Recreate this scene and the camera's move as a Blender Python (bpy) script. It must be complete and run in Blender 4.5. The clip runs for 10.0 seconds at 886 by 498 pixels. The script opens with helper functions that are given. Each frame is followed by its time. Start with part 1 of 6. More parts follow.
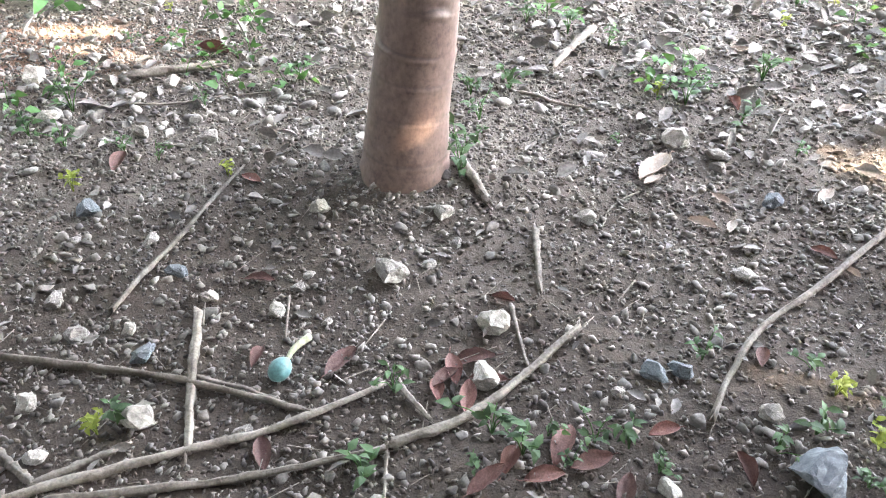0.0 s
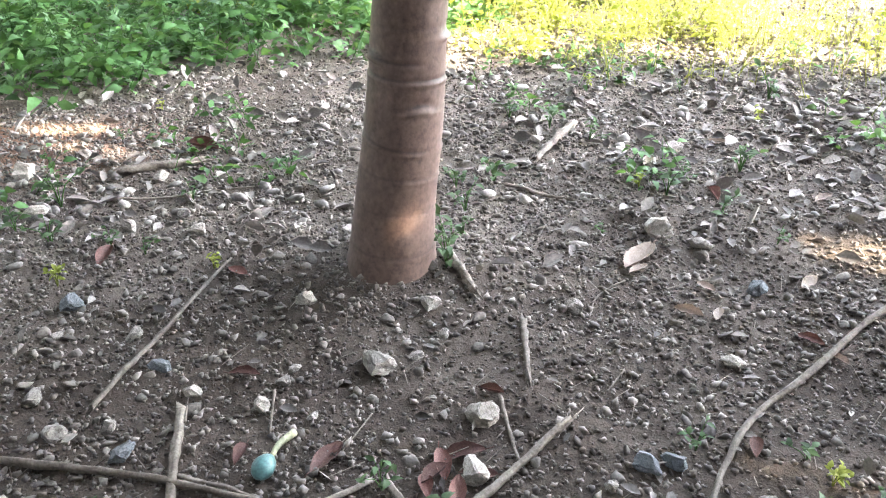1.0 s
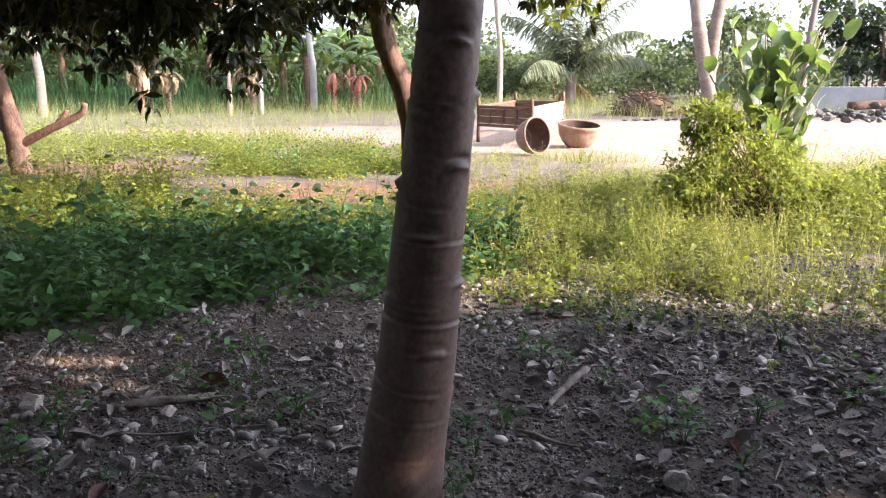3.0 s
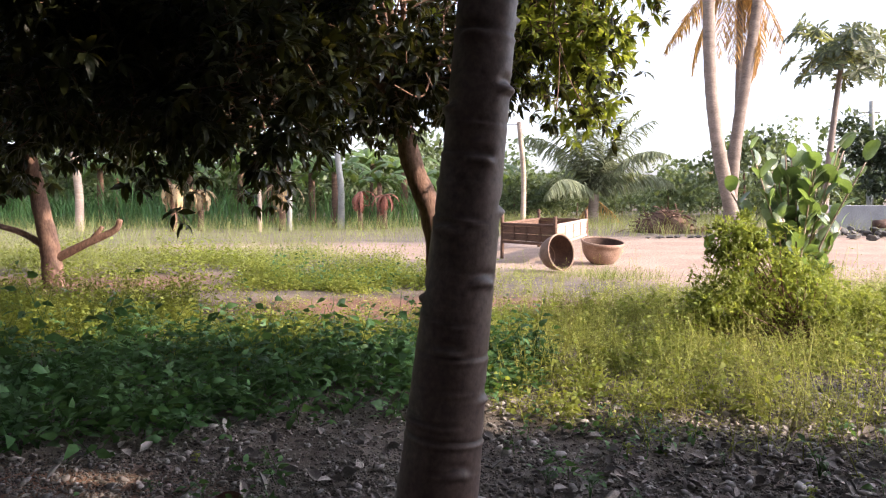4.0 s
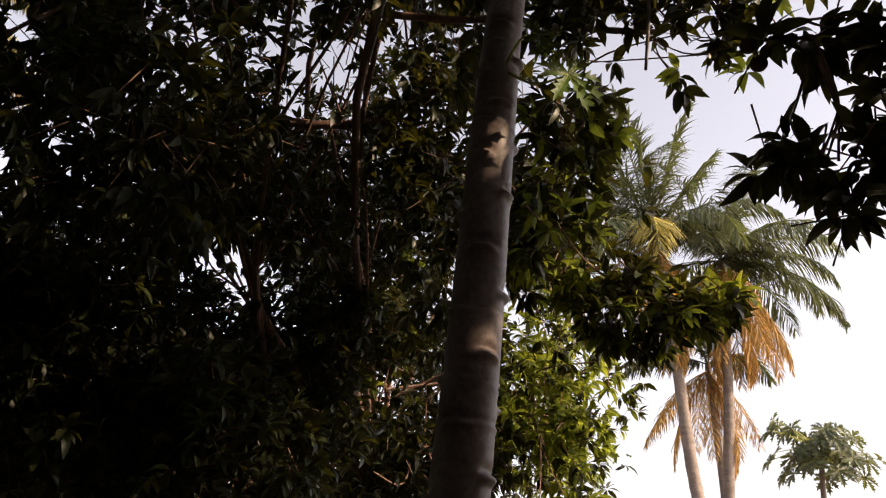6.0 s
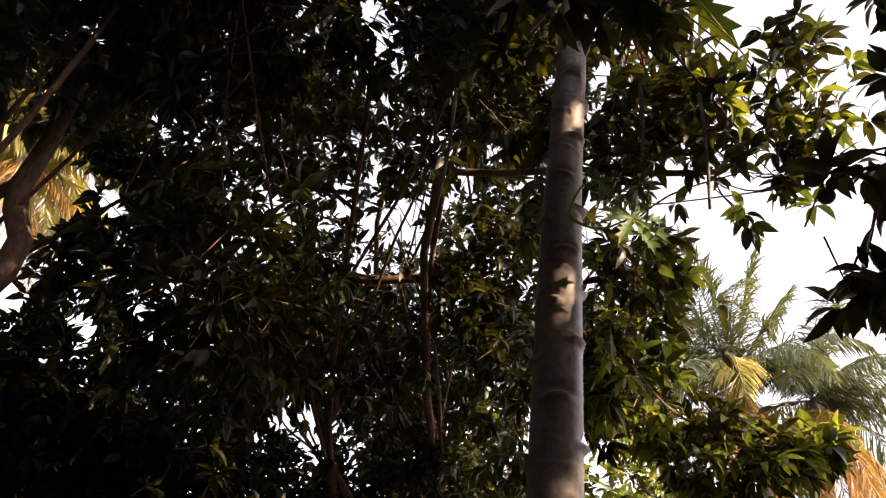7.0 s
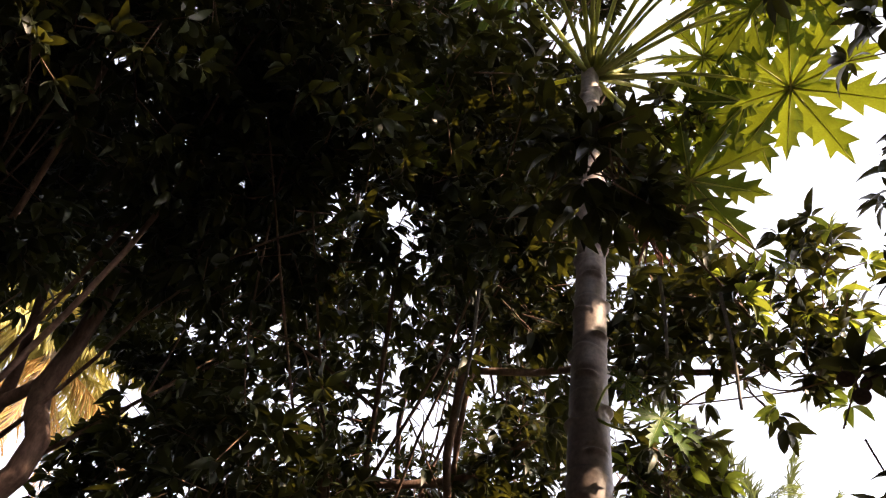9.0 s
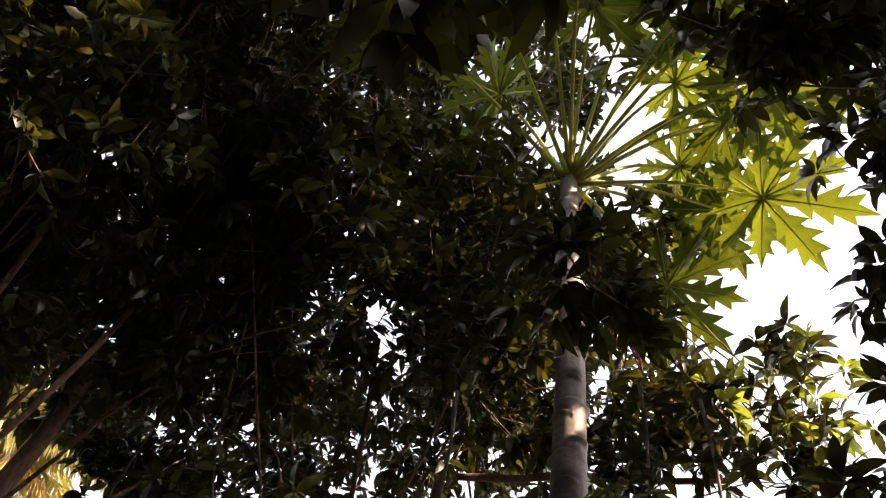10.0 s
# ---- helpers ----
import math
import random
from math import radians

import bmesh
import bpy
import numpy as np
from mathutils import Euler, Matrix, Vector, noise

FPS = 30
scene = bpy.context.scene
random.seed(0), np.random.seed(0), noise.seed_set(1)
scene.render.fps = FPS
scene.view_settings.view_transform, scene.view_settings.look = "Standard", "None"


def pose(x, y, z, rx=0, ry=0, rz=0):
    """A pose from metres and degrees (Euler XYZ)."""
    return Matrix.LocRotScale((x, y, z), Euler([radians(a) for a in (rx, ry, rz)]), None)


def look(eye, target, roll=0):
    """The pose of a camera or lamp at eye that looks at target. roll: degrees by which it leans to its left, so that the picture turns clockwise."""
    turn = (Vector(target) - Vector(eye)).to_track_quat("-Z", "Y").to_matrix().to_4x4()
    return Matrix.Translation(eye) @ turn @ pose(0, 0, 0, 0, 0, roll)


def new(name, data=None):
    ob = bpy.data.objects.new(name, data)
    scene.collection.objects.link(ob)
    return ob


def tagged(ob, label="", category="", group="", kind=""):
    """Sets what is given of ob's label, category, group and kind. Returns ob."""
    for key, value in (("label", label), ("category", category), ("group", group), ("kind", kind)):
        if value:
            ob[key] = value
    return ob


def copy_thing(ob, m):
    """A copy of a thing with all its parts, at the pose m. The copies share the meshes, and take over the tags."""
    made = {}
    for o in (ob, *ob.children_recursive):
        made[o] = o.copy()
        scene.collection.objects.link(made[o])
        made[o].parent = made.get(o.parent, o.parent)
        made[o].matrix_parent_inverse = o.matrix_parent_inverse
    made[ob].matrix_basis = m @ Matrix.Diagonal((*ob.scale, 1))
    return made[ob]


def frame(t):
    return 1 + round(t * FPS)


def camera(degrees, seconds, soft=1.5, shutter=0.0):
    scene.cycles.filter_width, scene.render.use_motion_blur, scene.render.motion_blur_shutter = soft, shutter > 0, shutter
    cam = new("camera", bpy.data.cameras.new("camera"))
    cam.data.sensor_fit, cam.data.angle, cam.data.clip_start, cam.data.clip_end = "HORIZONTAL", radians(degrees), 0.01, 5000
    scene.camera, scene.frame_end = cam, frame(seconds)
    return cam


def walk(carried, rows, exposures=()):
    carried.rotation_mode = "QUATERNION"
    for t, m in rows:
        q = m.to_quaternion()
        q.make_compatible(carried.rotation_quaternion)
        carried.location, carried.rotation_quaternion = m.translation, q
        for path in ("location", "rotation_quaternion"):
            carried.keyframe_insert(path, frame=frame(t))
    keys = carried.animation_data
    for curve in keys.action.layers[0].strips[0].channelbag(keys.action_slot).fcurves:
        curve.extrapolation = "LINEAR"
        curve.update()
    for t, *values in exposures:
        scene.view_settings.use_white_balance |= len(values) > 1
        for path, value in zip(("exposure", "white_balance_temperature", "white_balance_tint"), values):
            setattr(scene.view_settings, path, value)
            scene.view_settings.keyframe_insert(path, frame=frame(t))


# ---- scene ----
EYE = 1.35
cam = camera(60.07, 10.0, soft=1.2)
walk(cam, [
    (0.0, pose(0, 0, EYE, 52.70, 1.46, -1.36)),
    (0.5, pose(0, 0, EYE, 55.05, 1.50, -0.74)),
    (0.8, pose(0, 0, EYE, 57.13, 1.32, -2.49)),
    (1.0, pose(0, 0, EYE, 59.45, 1.42, -2.50)),
    (1.2, pose(0, 0, EYE, 63.24, 1.42, -3.73)),
    (1.3, pose(0, 0, EYE, 64.50, 1.31, -3.47)),
    (1.5, pose(0, 0, EYE, 67.65, 1.29, -2.81)),
    (1.6, pose(0, 0, EYE, 69.33, 1.19, -3.57)),
    (1.7, pose(0, 0, EYE, 70.84, 1.02, -3.73)),
    (1.8, pose(0, 0, EYE, 73.17, 0.37, -3.42)),
    (2.0, pose(0, 0, EYE, 76.11, 0.39, -2.57)),
    (2.2, pose(0, 0, EYE, 77.26, 0.63, -0.32)),
    (3.3, pose(0, 0, EYE, 77.47, 0.18, -1.28)),
    (3.5, pose(0, 0, EYE, 77.78, 0.20, -0.77)),
    (3.7, pose(0, 0, EYE, 80.72, 0.34, -0.72)),
    (3.8, pose(0, 0, EYE, 81.81, 0.28, -0.73)),
    (4.0, pose(0, 0, EYE, 86.11, 0.17, 0.72)),
    (4.2, pose(0, 0, EYE, 89.13, 0.02, 0.16)),
    (4.3, pose(0, 0, EYE, 90.46, -0.13, 0.01)),
    (4.5, pose(0, 0, EYE, 91.91, -0.11, 0.00)),
    (4.6, pose(0, 0, EYE, 93.16, -0.26, -0.12)),
    (4.7, pose(0, 0, EYE, 96.13, -0.13, 0.17)),
    (4.8, pose(0, 0, EYE, 97.49, -0.51, -0.15)),
    (5.0, pose(0, 0, EYE, 101.18, -0.56, -0.07)),
    (5.2, pose(0, 0, EYE, 103.34, -0.76, -0.37)),
    (5.3, pose(0, 0, EYE, 105.51, -0.77, -0.55)),
    (5.4, pose(0, 0, EYE, 106.25, -0.68, -0.57)),
    (5.5, pose(0, 0, EYE, 107.64, -0.91, -0.60)),
    (5.7, pose(0, 0, EYE, 110.63, -1.11, -0.57)),
    (5.8, pose(0, 0, EYE, 111.48, -1.07, -0.67)),
    (6.0, pose(0, 0, EYE, 114.53, -1.27, -0.92)),
    (6.2, pose(0, 0, EYE, 118.14, -1.25, -1.19)),
    (7.3, pose(0, 0, EYE, 127.73, -1.52, 6.98)),
    (7.5, pose(0, 0, EYE, 129.41, -1.47, 7.38)),
    (7.7, pose(0, 0, EYE, 130.27, -1.48, 7.55)),
    (7.8, pose(0, 0, EYE, 131.06, -1.62, 8.55)),
    (8.0, pose(0, 0, EYE, 135.52, -1.92, 9.02)),
    (8.2, pose(0, 0, EYE, 138.31, -2.68, 7.79)),
    (8.3, pose(0, 0, EYE, 138.54, -2.76, 7.48)),
    (8.5, pose(0, 0, EYE, 139.51, -2.74, 6.86)),
    (8.7, pose(0, 0, EYE, 139.82, -2.75, 6.02)),
    (9.0, pose(0, 0, EYE, 140.31, -2.70, 6.14)),
    (9.2, pose(0, 0, EYE, 141.45, -2.47, 5.58)),
    (9.5, pose(0, 0, EYE, 143.31, -2.30, 4.92)),
    (9.7, pose(0, 0, EYE, 144.75, -2.21, 4.39)),
    (10.0, pose(0, 0, EYE, 147.85, -2.17, 4.32)),
], exposures=[(0.0, 5.18, 6100, 11), (0.9, 4.90, 6100, 11), (1.5, 3.60, 5950, 13), (2.0, 2.65, 5800, 15), (3.5, 2.20, 5750, 20),
                (4.5, 1.42, 6250, 20), (5.2, 1.22, 6500, 20), (6.0, 1.18, 7000, 20), (7.5, 2.48, 7000, 21), (9.5, 2.50, 6700, 19), (10.0, 2.68, 6700, 19)])

# ---- light ----
SUN_AZ, SUN_EL = 108.0, 27.0
SUN_DIR = Vector((math.sin(radians(SUN_AZ)) * math.cos(radians(SUN_EL)), math.cos(radians(SUN_AZ)) * math.cos(radians(SUN_EL)), math.sin(radians(SUN_EL))))
world = bpy.data.worlds.new("sky")
scene.world = world
world.use_nodes = True
sky = world.node_tree.nodes.new("ShaderNodeTexSky")
sky.sky_type, sky.sun_disc = "NISHITA", False
sky.sun_elevation, sky.sun_rotation = radians(SUN_EL), radians(SUN_AZ)
sky.air_density, sky.dust_density, sky.ozone_density = 1.0, 2.6, 0.8
haze = world.node_tree.nodes.new("ShaderNodeHueSaturation")
haze.inputs["Saturation"].default_value = 0.36
world.node_tree.links.new(sky.outputs[0], haze.inputs["Color"])
world.node_tree.links.new(haze.outputs[0], world.node_tree.nodes["Background"].inputs[0])
world.node_tree.nodes["Background"].inputs[1].default_value = 0.15
sun = new("sun", bpy.data.lights.new("sun", "SUN"))
sun.data.energy, sun.data.angle, sun.data.color = 3.3, radians(0.5), (1.0, 0.80, 0.56)
sun.matrix_world = look((0, 0, 40), Vector((0, 0, 40)) - SUN_DIR)

# ---- materials ----
def mat_base(name):
    m = bpy.data.materials.new(name)
    m.use_nodes = True
    return m, m.node_tree.nodes, m.node_tree.links, m.node_tree.nodes["Principled BSDF"]


def rgb(c):
    return (c[0], c[1], c[2], 1.0)


def noise_node(nodes, links, scale, detail=4.0, rough=0.6, stretch=None):
    tex = nodes.new("ShaderNodeTexNoise")
    tex.inputs["Scale"].default_value, tex.inputs["Detail"].default_value = scale, detail
    tex.inputs["Roughness"].default_value = rough
    src = nodes.new("ShaderNodeTexCoord")
    if stretch:
        mp = nodes.new("ShaderNodeMapping")
        mp.inputs["Scale"].default_value = stretch
        links.new(src.outputs["Object"], mp.inputs["Vector"])
        links.new(mp.outputs["Vector"], tex.inputs["Vector"])
    else:
        links.new(src.outputs["Object"], tex.inputs["Vector"])
    return tex


def ramp_node(nodes, links, source, stops):
    r = nodes.new("ShaderNodeValToRGB")
    while len(r.color_ramp.elements) < len(stops):
        r.color_ramp.elements.new(0.5)
    for e, (p, c) in zip(r.color_ramp.elements, stops):
        e.position, e.color = p, rgb(c)
    links.new(source, r.inputs["Fac"])
    return r


def mix_col(nodes, links, kind, fac, a, b):
    n = nodes.new("ShaderNodeMix")
    n.data_type, n.blend_type = "RGBA", kind
    for sock, v in (("Factor", fac), ("A", a), ("B", b)):
        target = [i for i in n.inputs if i.name == sock and i.type == ("VALUE" if sock == "Factor" else "RGBA")][0]
        if hasattr(v, "is_output"):
            links.new(v, target)
        else:
            target.default_value = v if sock == "Factor" else rgb(v)
    return [o for o in n.outputs if o.type == "RGBA"][0]


def surf(name, c1, c2, scale=6.0, fine=60.0, rough=0.8, bump=0.4, dist=0.004, stretch=None, vary=0.3, island=False,
         glow_through=None, through_share=0.35, spec=0.3, coat=0.0):
    """A matt natural surface: two colours in soft patches, fine grain over it, chance from piece to piece."""
    m, nodes, links, bsdf = mat_base(name)
    big = noise_node(nodes, links, scale, 5.0, 0.6, stretch)
    small = noise_node(nodes, links, fine, 3.0, 0.65, stretch)
    r1 = ramp_node(nodes, links, big.outputs["Fac"], [(0.3, c1), (0.7, c2)])
    r2 = ramp_node(nodes, links, small.outputs["Fac"], [(0.25, (0.55, 0.55, 0.55)), (0.75, (1.3, 1.3, 1.3))])
    col = mix_col(nodes, links, "MULTIPLY", 1.0, r1.outputs["Color"], r2.outputs["Color"])
    chance = nodes.new("ShaderNodeNewGeometry").outputs["Random Per Island"] if island else nodes.new("ShaderNodeObjectInfo").outputs["Random"]
    lo, hi = 1.0 - vary, 1.0 + vary
    r3 = ramp_node(nodes, links, chance, [(0.0, (lo, lo, lo)), (1.0, (hi, hi * 0.99, hi * 0.96))])
    col = mix_col(nodes, links, "MULTIPLY", 1.0, col, r3.outputs["Color"])
    links.new(col, bsdf.inputs["Base Color"])
    bsdf.inputs["Roughness"].default_value = rough
    bsdf.inputs["Specular IOR Level"].default_value = spec
    if bump:
        b = nodes.new("ShaderNodeBump")
        b.inputs["Strength"].default_value, b.inputs["Distance"].default_value = bump, dist
        links.new(small.outputs["Fac"], b.inputs["Height"])
        links.new(b.outputs["Normal"], bsdf.inputs["Normal"])
    if glow_through:
        tr = nodes.new("ShaderNodeBsdfTranslucent")
        tint = mix_col(nodes, links, "MULTIPLY", 1.0, r3.outputs["Color"], glow_through)
        links.new(tint, tr.inputs["Color"])
        mx = nodes.new("ShaderNodeMixShader")
        mx.inputs[0].default_value = through_share
        links.new(bsdf.outputs[0], mx.inputs[1])
        links.new(tr.outputs[0], mx.inputs[2])
        links.new(mx.outputs[0], nodes["Material Output"].inputs["Surface"])
    return m


def ground_material():
    m, nodes, links, bsdf = mat_base("earth")
    at = nodes.new("ShaderNodeAttribute")
    at.attribute_name = "sand"
    red = nodes.new("ShaderNodeAttribute")
    red.attribute_name = "red"
    n1 = noise_node(nodes, links, 1.7, 6.0, 0.6)
    n2 = noise_node(nodes, links, 24.0, 6.0, 0.7)
    n3 = noise_node(nodes, links, 170.0, 3.0, 0.7)
    soil = ramp_node(nodes, links, n1.outputs["Fac"], [(0.32, (0.074, 0.061, 0.053)), (0.68, (0.128, 0.109, 0.096))])
    # paler far soil: stronger light beyond the trunk is put into its colour
    far_light = nodes.new("ShaderNodeAttribute")
    far_light.attribute_name = "far_light"
    lit_soil = ramp_node(nodes, links, n1.outputs["Fac"], [(0.32, (0.128, 0.113, 0.099)), (0.68, (0.205, 0.183, 0.162))])
    rust = ramp_node(nodes, links, n1.outputs["Fac"], [(0.3, (0.18, 0.105, 0.072)), (0.7, (0.30, 0.19, 0.135))])
    dry = ramp_node(nodes, links, n2.outputs["Fac"], [(0.25, (0.29, 0.218, 0.178)), (0.75, (0.43, 0.345, 0.29))])
    col = mix_col(nodes, links, "MIX", red.outputs["Fac"], mix_col(nodes, links, "MIX", far_light.outputs["Fac"], soil.outputs["Color"], lit_soil.outputs["Color"]), rust.outputs["Color"])
    col = mix_col(nodes, links, "MIX", at.outputs["Fac"], col, dry.outputs["Color"])
    wide = noise_node(nodes, links, 0.55, 6.0, 0.65)
    g0 = ramp_node(nodes, links, wide.outputs["Fac"], [(0.3, (0.72, 0.68, 0.65)), (0.7, (1.12, 1.10, 1.08))])
    col = mix_col(nodes, links, "MULTIPLY", 1.0, col, g0.outputs["Color"])
    g1 = ramp_node(nodes, links, n2.outputs["Fac"], [(0.25, (0.55, 0.55, 0.55)), (0.75, (1.35, 1.33, 1.3))])
    g2 = ramp_node(nodes, links, n3.outputs["Fac"], [(0.3, (0.6, 0.6, 0.6)), (0.72, (1.35, 1.35, 1.35))])
    col = mix_col(nodes, links, "MULTIPLY", 1.0, col, g1.outputs["Color"])
    col = mix_col(nodes, links, "MULTIPLY", 0.8, col, g2.outputs["Color"])
    links.new(col, bsdf.inputs["Base Color"])
    bsdf.inputs["Roughness"].default_value = 0.92
    bsdf.inputs["Specular IOR Level"].default_value = 0.2
    b1 = nodes.new("ShaderNodeBump")
    b1.inputs["Strength"].default_value, b1.inputs["Distance"].default_value = 0.8, 0.012
    links.new(n2.outputs["Fac"], b1.inputs["Height"])
    b2 = nodes.new("ShaderNodeBump")
    b2.inputs["Strength"].default_value, b2.inputs["Distance"].default_value = 0.8, 0.004
    links.new(n3.outputs["Fac"], b2.inputs["Height"])
    links.new(b1.outputs["Normal"], b2.inputs["Normal"])
    links.new(b2.outputs["Normal"], bsdf.inputs["Normal"])
    return m


M_EARTH = ground_material()
def ringed_bark():
    m = surf("papaya_bark", (0.120, 0.090, 0.080), (0.185, 0.152, 0.140), 7, 55, 0.52, 0.35, 0.002, (1, 1, 0.8), 0.0, spec=0.5)
    nodes, links = m.node_tree.nodes, m.node_tree.links
    at = nodes.new("ShaderNodeAttribute")
    at.attribute_name = "scar_shade"
    bsdf = nodes["Principled BSDF"]
    old = bsdf.inputs["Base Color"].links[0].from_socket
    tc, sep = nodes.new("ShaderNodeTexCoord"), nodes.new("ShaderNodeSeparateXYZ")
    links.new(tc.outputs["Object"], sep.inputs[0])
    # trunk colour turns paler and less red from 0.6 to 3.2 high
    tinted = nodes.new("ShaderNodeMapRange")
    tinted.inputs["From Min"].default_value, tinted.inputs["From Max"].default_value = 0.6, 3.2
    links.new(sep.outputs["Z"], tinted.inputs["Value"])
    tone = ramp_node(nodes, links, tinted.outputs[0], [(0.0, (1.12, 0.98, 0.93)), (1.0, (1.55, 1.50, 1.42))])
    old = mix_col(nodes, links, "MULTIPLY", 1.0, old, tone.outputs["Color"])
    # dark scar tissue plus the painted shadow line of each groove
    links.new(mix_col(nodes, links, "MIX", at.outputs["Fac"], old, (0.035, 0.026, 0.023)), bsdf.inputs["Base Color"])
    return m


M_RINGED = ringed_bark()
M_PAPAYA_BARK = surf("papaya_bark", (0.15, 0.122, 0.11), (0.23, 0.195, 0.18), 7, 90, 0.75, 0.5, 0.003, (1, 1, 0.35), 0.0)
M_BARK = surf("sapota_bark", (0.105, 0.058, 0.042), (0.24, 0.15, 0.11), 5, 40, 0.85, 0.8, 0.01, (1, 1, 0.4), 0.1)
M_PALM_BARK = surf("palm_bark", (0.15, 0.12, 0.10), (0.26, 0.212, 0.185), 1.5, 14, 0.9, 0.6, 0.02, (1, 1, 3), 0.15)
M_STALK = surf("dry_green_stalk", (0.30, 0.31, 0.20), (0.42, 0.42, 0.29), 9, 90, 0.7, 0.3, 0.002, None, 0.1)
M_STICK = surf("dry_stick", (0.13, 0.108, 0.092), (0.33, 0.295, 0.26), 16, 120, 0.9, 0.8, 0.003, (1, 1, 1), 0.2)
M_STONE = surf("stone", (0.25, 0.225, 0.205), (0.45, 0.42, 0.385), 14, 120, 0.85, 0.6, 0.003, None, 0.25)
M_STONE_BLUE = surf("blue_stone", (0.105, 0.118, 0.132), (0.205, 0.22, 0.24), 14, 120, 0.85, 0.6, 0.003, None, 0.2)
M_GRAVEL = surf("gravel", (0.132, 0.116, 0.105), (0.262, 0.240, 0.222), 9, 140, 0.9, 0.4, 0.002, None, 0.45, True)
M_CHIP = surf("stone_chip", (0.21, 0.195, 0.185), (0.38, 0.36, 0.345), 9, 120, 0.85, 0.4, 0.002, None, 0.45, True)
M_CLOD = surf("soil_crumb", (0.080, 0.066, 0.056), (0.17, 0.145, 0.125), 9, 140, 0.95, 0.4, 0.002, None, 0.5, True)
M_LITTER = surf("leaf_litter", (0.17, 0.152, 0.142), (0.33, 0.305, 0.29), 7, 120, 0.75, 0.3, 0.002, None, 0.5, True)
M_DEAD_LEAF = surf("dead_leaf", (0.085, 0.038, 0.034), (0.19, 0.10, 0.085), 22, 120, 0.6, 0.3, 0.002, None, 0.4, False, (0.30, 0.10, 0.06), 0.06)
M_PALE_LEAF = surf("pale_dead_leaf", (0.33, 0.26, 0.22), (0.50, 0.42, 0.36), 22, 120, 0.6, 0.3, 0.002, None, 0.2, False, (0.35, 0.22, 0.14), 0.15)
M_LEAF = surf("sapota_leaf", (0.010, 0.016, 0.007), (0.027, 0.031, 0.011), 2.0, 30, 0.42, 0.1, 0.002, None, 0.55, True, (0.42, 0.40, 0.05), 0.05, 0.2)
# bright copy of the sapota leaf, with sunlight put into its colour
M_LEAF_LIT = surf("lit_sapota_leaf", (0.07, 0.105, 0.018), (0.15, 0.185, 0.032), 2.0, 30, 0.5, 0.1, 0.002, None, 0.4, True, (0.46, 0.52, 0.05), 0.32, 0.2)
M_WEED = surf("weed_leaf", (0.036, 0.100, 0.040), (0.075, 0.155, 0.055), 1.5, 40, 0.55, 0.1, 0.002, None, 0.4, True, (0.20, 0.36, 0.07), 0.25)
M_SEEDLING = surf("seedling_leaf", (0.035, 0.075, 0.040), (0.075, 0.115, 0.062), 6, 60, 0.6, 0.1, 0.002, None, 0.45, False, (0.18, 0.30, 0.08), 0.2)
M_WEED_DRY = surf("dry_weed", (0.185, 0.22, 0.05), (0.35, 0.345, 0.10), 1.2, 40, 0.7, 0.1, 0.002, None, 0.4, True, (0.42, 0.48, 0.10), 0.35)
M_GRASS = surf("tall_grass", (0.14, 0.18, 0.07), (0.29, 0.30, 0.14), 0.6, 20, 0.7, 0.1, 0.002, None, 0.35, True, (0.38, 0.42, 0.10), 0.35)
M_PAPAYA_LEAF = surf("papaya_leaf", (0.045, 0.095, 0.020), (0.08, 0.15, 0.03), 5, 50, 0.5, 0.2, 0.003, None, 0.35, False, (0.30, 0.34, 0.018), 0.17)
M_PETIOLE = surf("papaya_stalk", (0.36, 0.39, 0.14), (0.48, 0.49, 0.20), 6, 60, 0.5, 0.1, 0.002, None, 0.15, False, (0.60, 0.62, 0.12), 0.35)
M_FROND = surf("palm_frond", (0.050, 0.066, 0.038), (0.100, 0.114, 0.062), 0.7, 20, 0.5, 0.1, 0.003, None, 0.35, True, (0.22, 0.26, 0.07), 0.2)
# grey-green frond made paler: the haze before the young palm is in its colour
M_FROND_HAZED = surf("hazed_palm_frond", (0.15, 0.18, 0.12), (0.24, 0.27, 0.18), 0.7, 20, 0.6, 0.1, 0.003, None, 0.3, True, (0.30, 0.34, 0.14), 0.3)
M_FROND_DRY = surf("dry_palm_frond", (0.36, 0.205, 0.068), (0.54, 0.345, 0.12), 0.7, 20, 0.7, 0.1, 0.003, None, 0.4, True, (0.44, 0.26, 0.07), 0.28)
M_FROND_YELLOW = surf("yellow_palm_frond", (0.26, 0.24, 0.07), (0.44, 0.38, 0.13), 0.7, 20, 0.6, 0.1, 0.003, None, 0.4, True, (0.45, 0.38, 0.08), 0.3)
M_DRY_LEAF = surf("dry_leaf_clump", (0.20, 0.14, 0.075), (0.34, 0.26, 0.15), 0.9, 20, 0.8, 0.1, 0.003, None, 0.4, True, (0.30, 0.2, 0.08), 0.15)
M_BUSH = surf("bush_leaf", (0.115, 0.165, 0.03), (0.23, 0.26, 0.05), 1.6, 30, 0.6, 0.1, 0.002, None, 0.28, True, (0.40, 0.46, 0.06), 0.36)
M_BROAD = surf("broad_leaf", (0.10, 0.15, 0.085), (0.19, 0.245, 0.155), 4, 40, 0.34, 0.15, 0.003, None, 0.3, False, (0.30, 0.44, 0.08), 0.25, 0.35)
M_FAR_LEAF = surf("far_leaf", (0.075, 0.105, 0.062), (0.125, 0.16, 0.092), 0.25, 5, 0.6, 0.1, 0.01, None, 0.4, True, (0.22, 0.28, 0.07), 0.3)
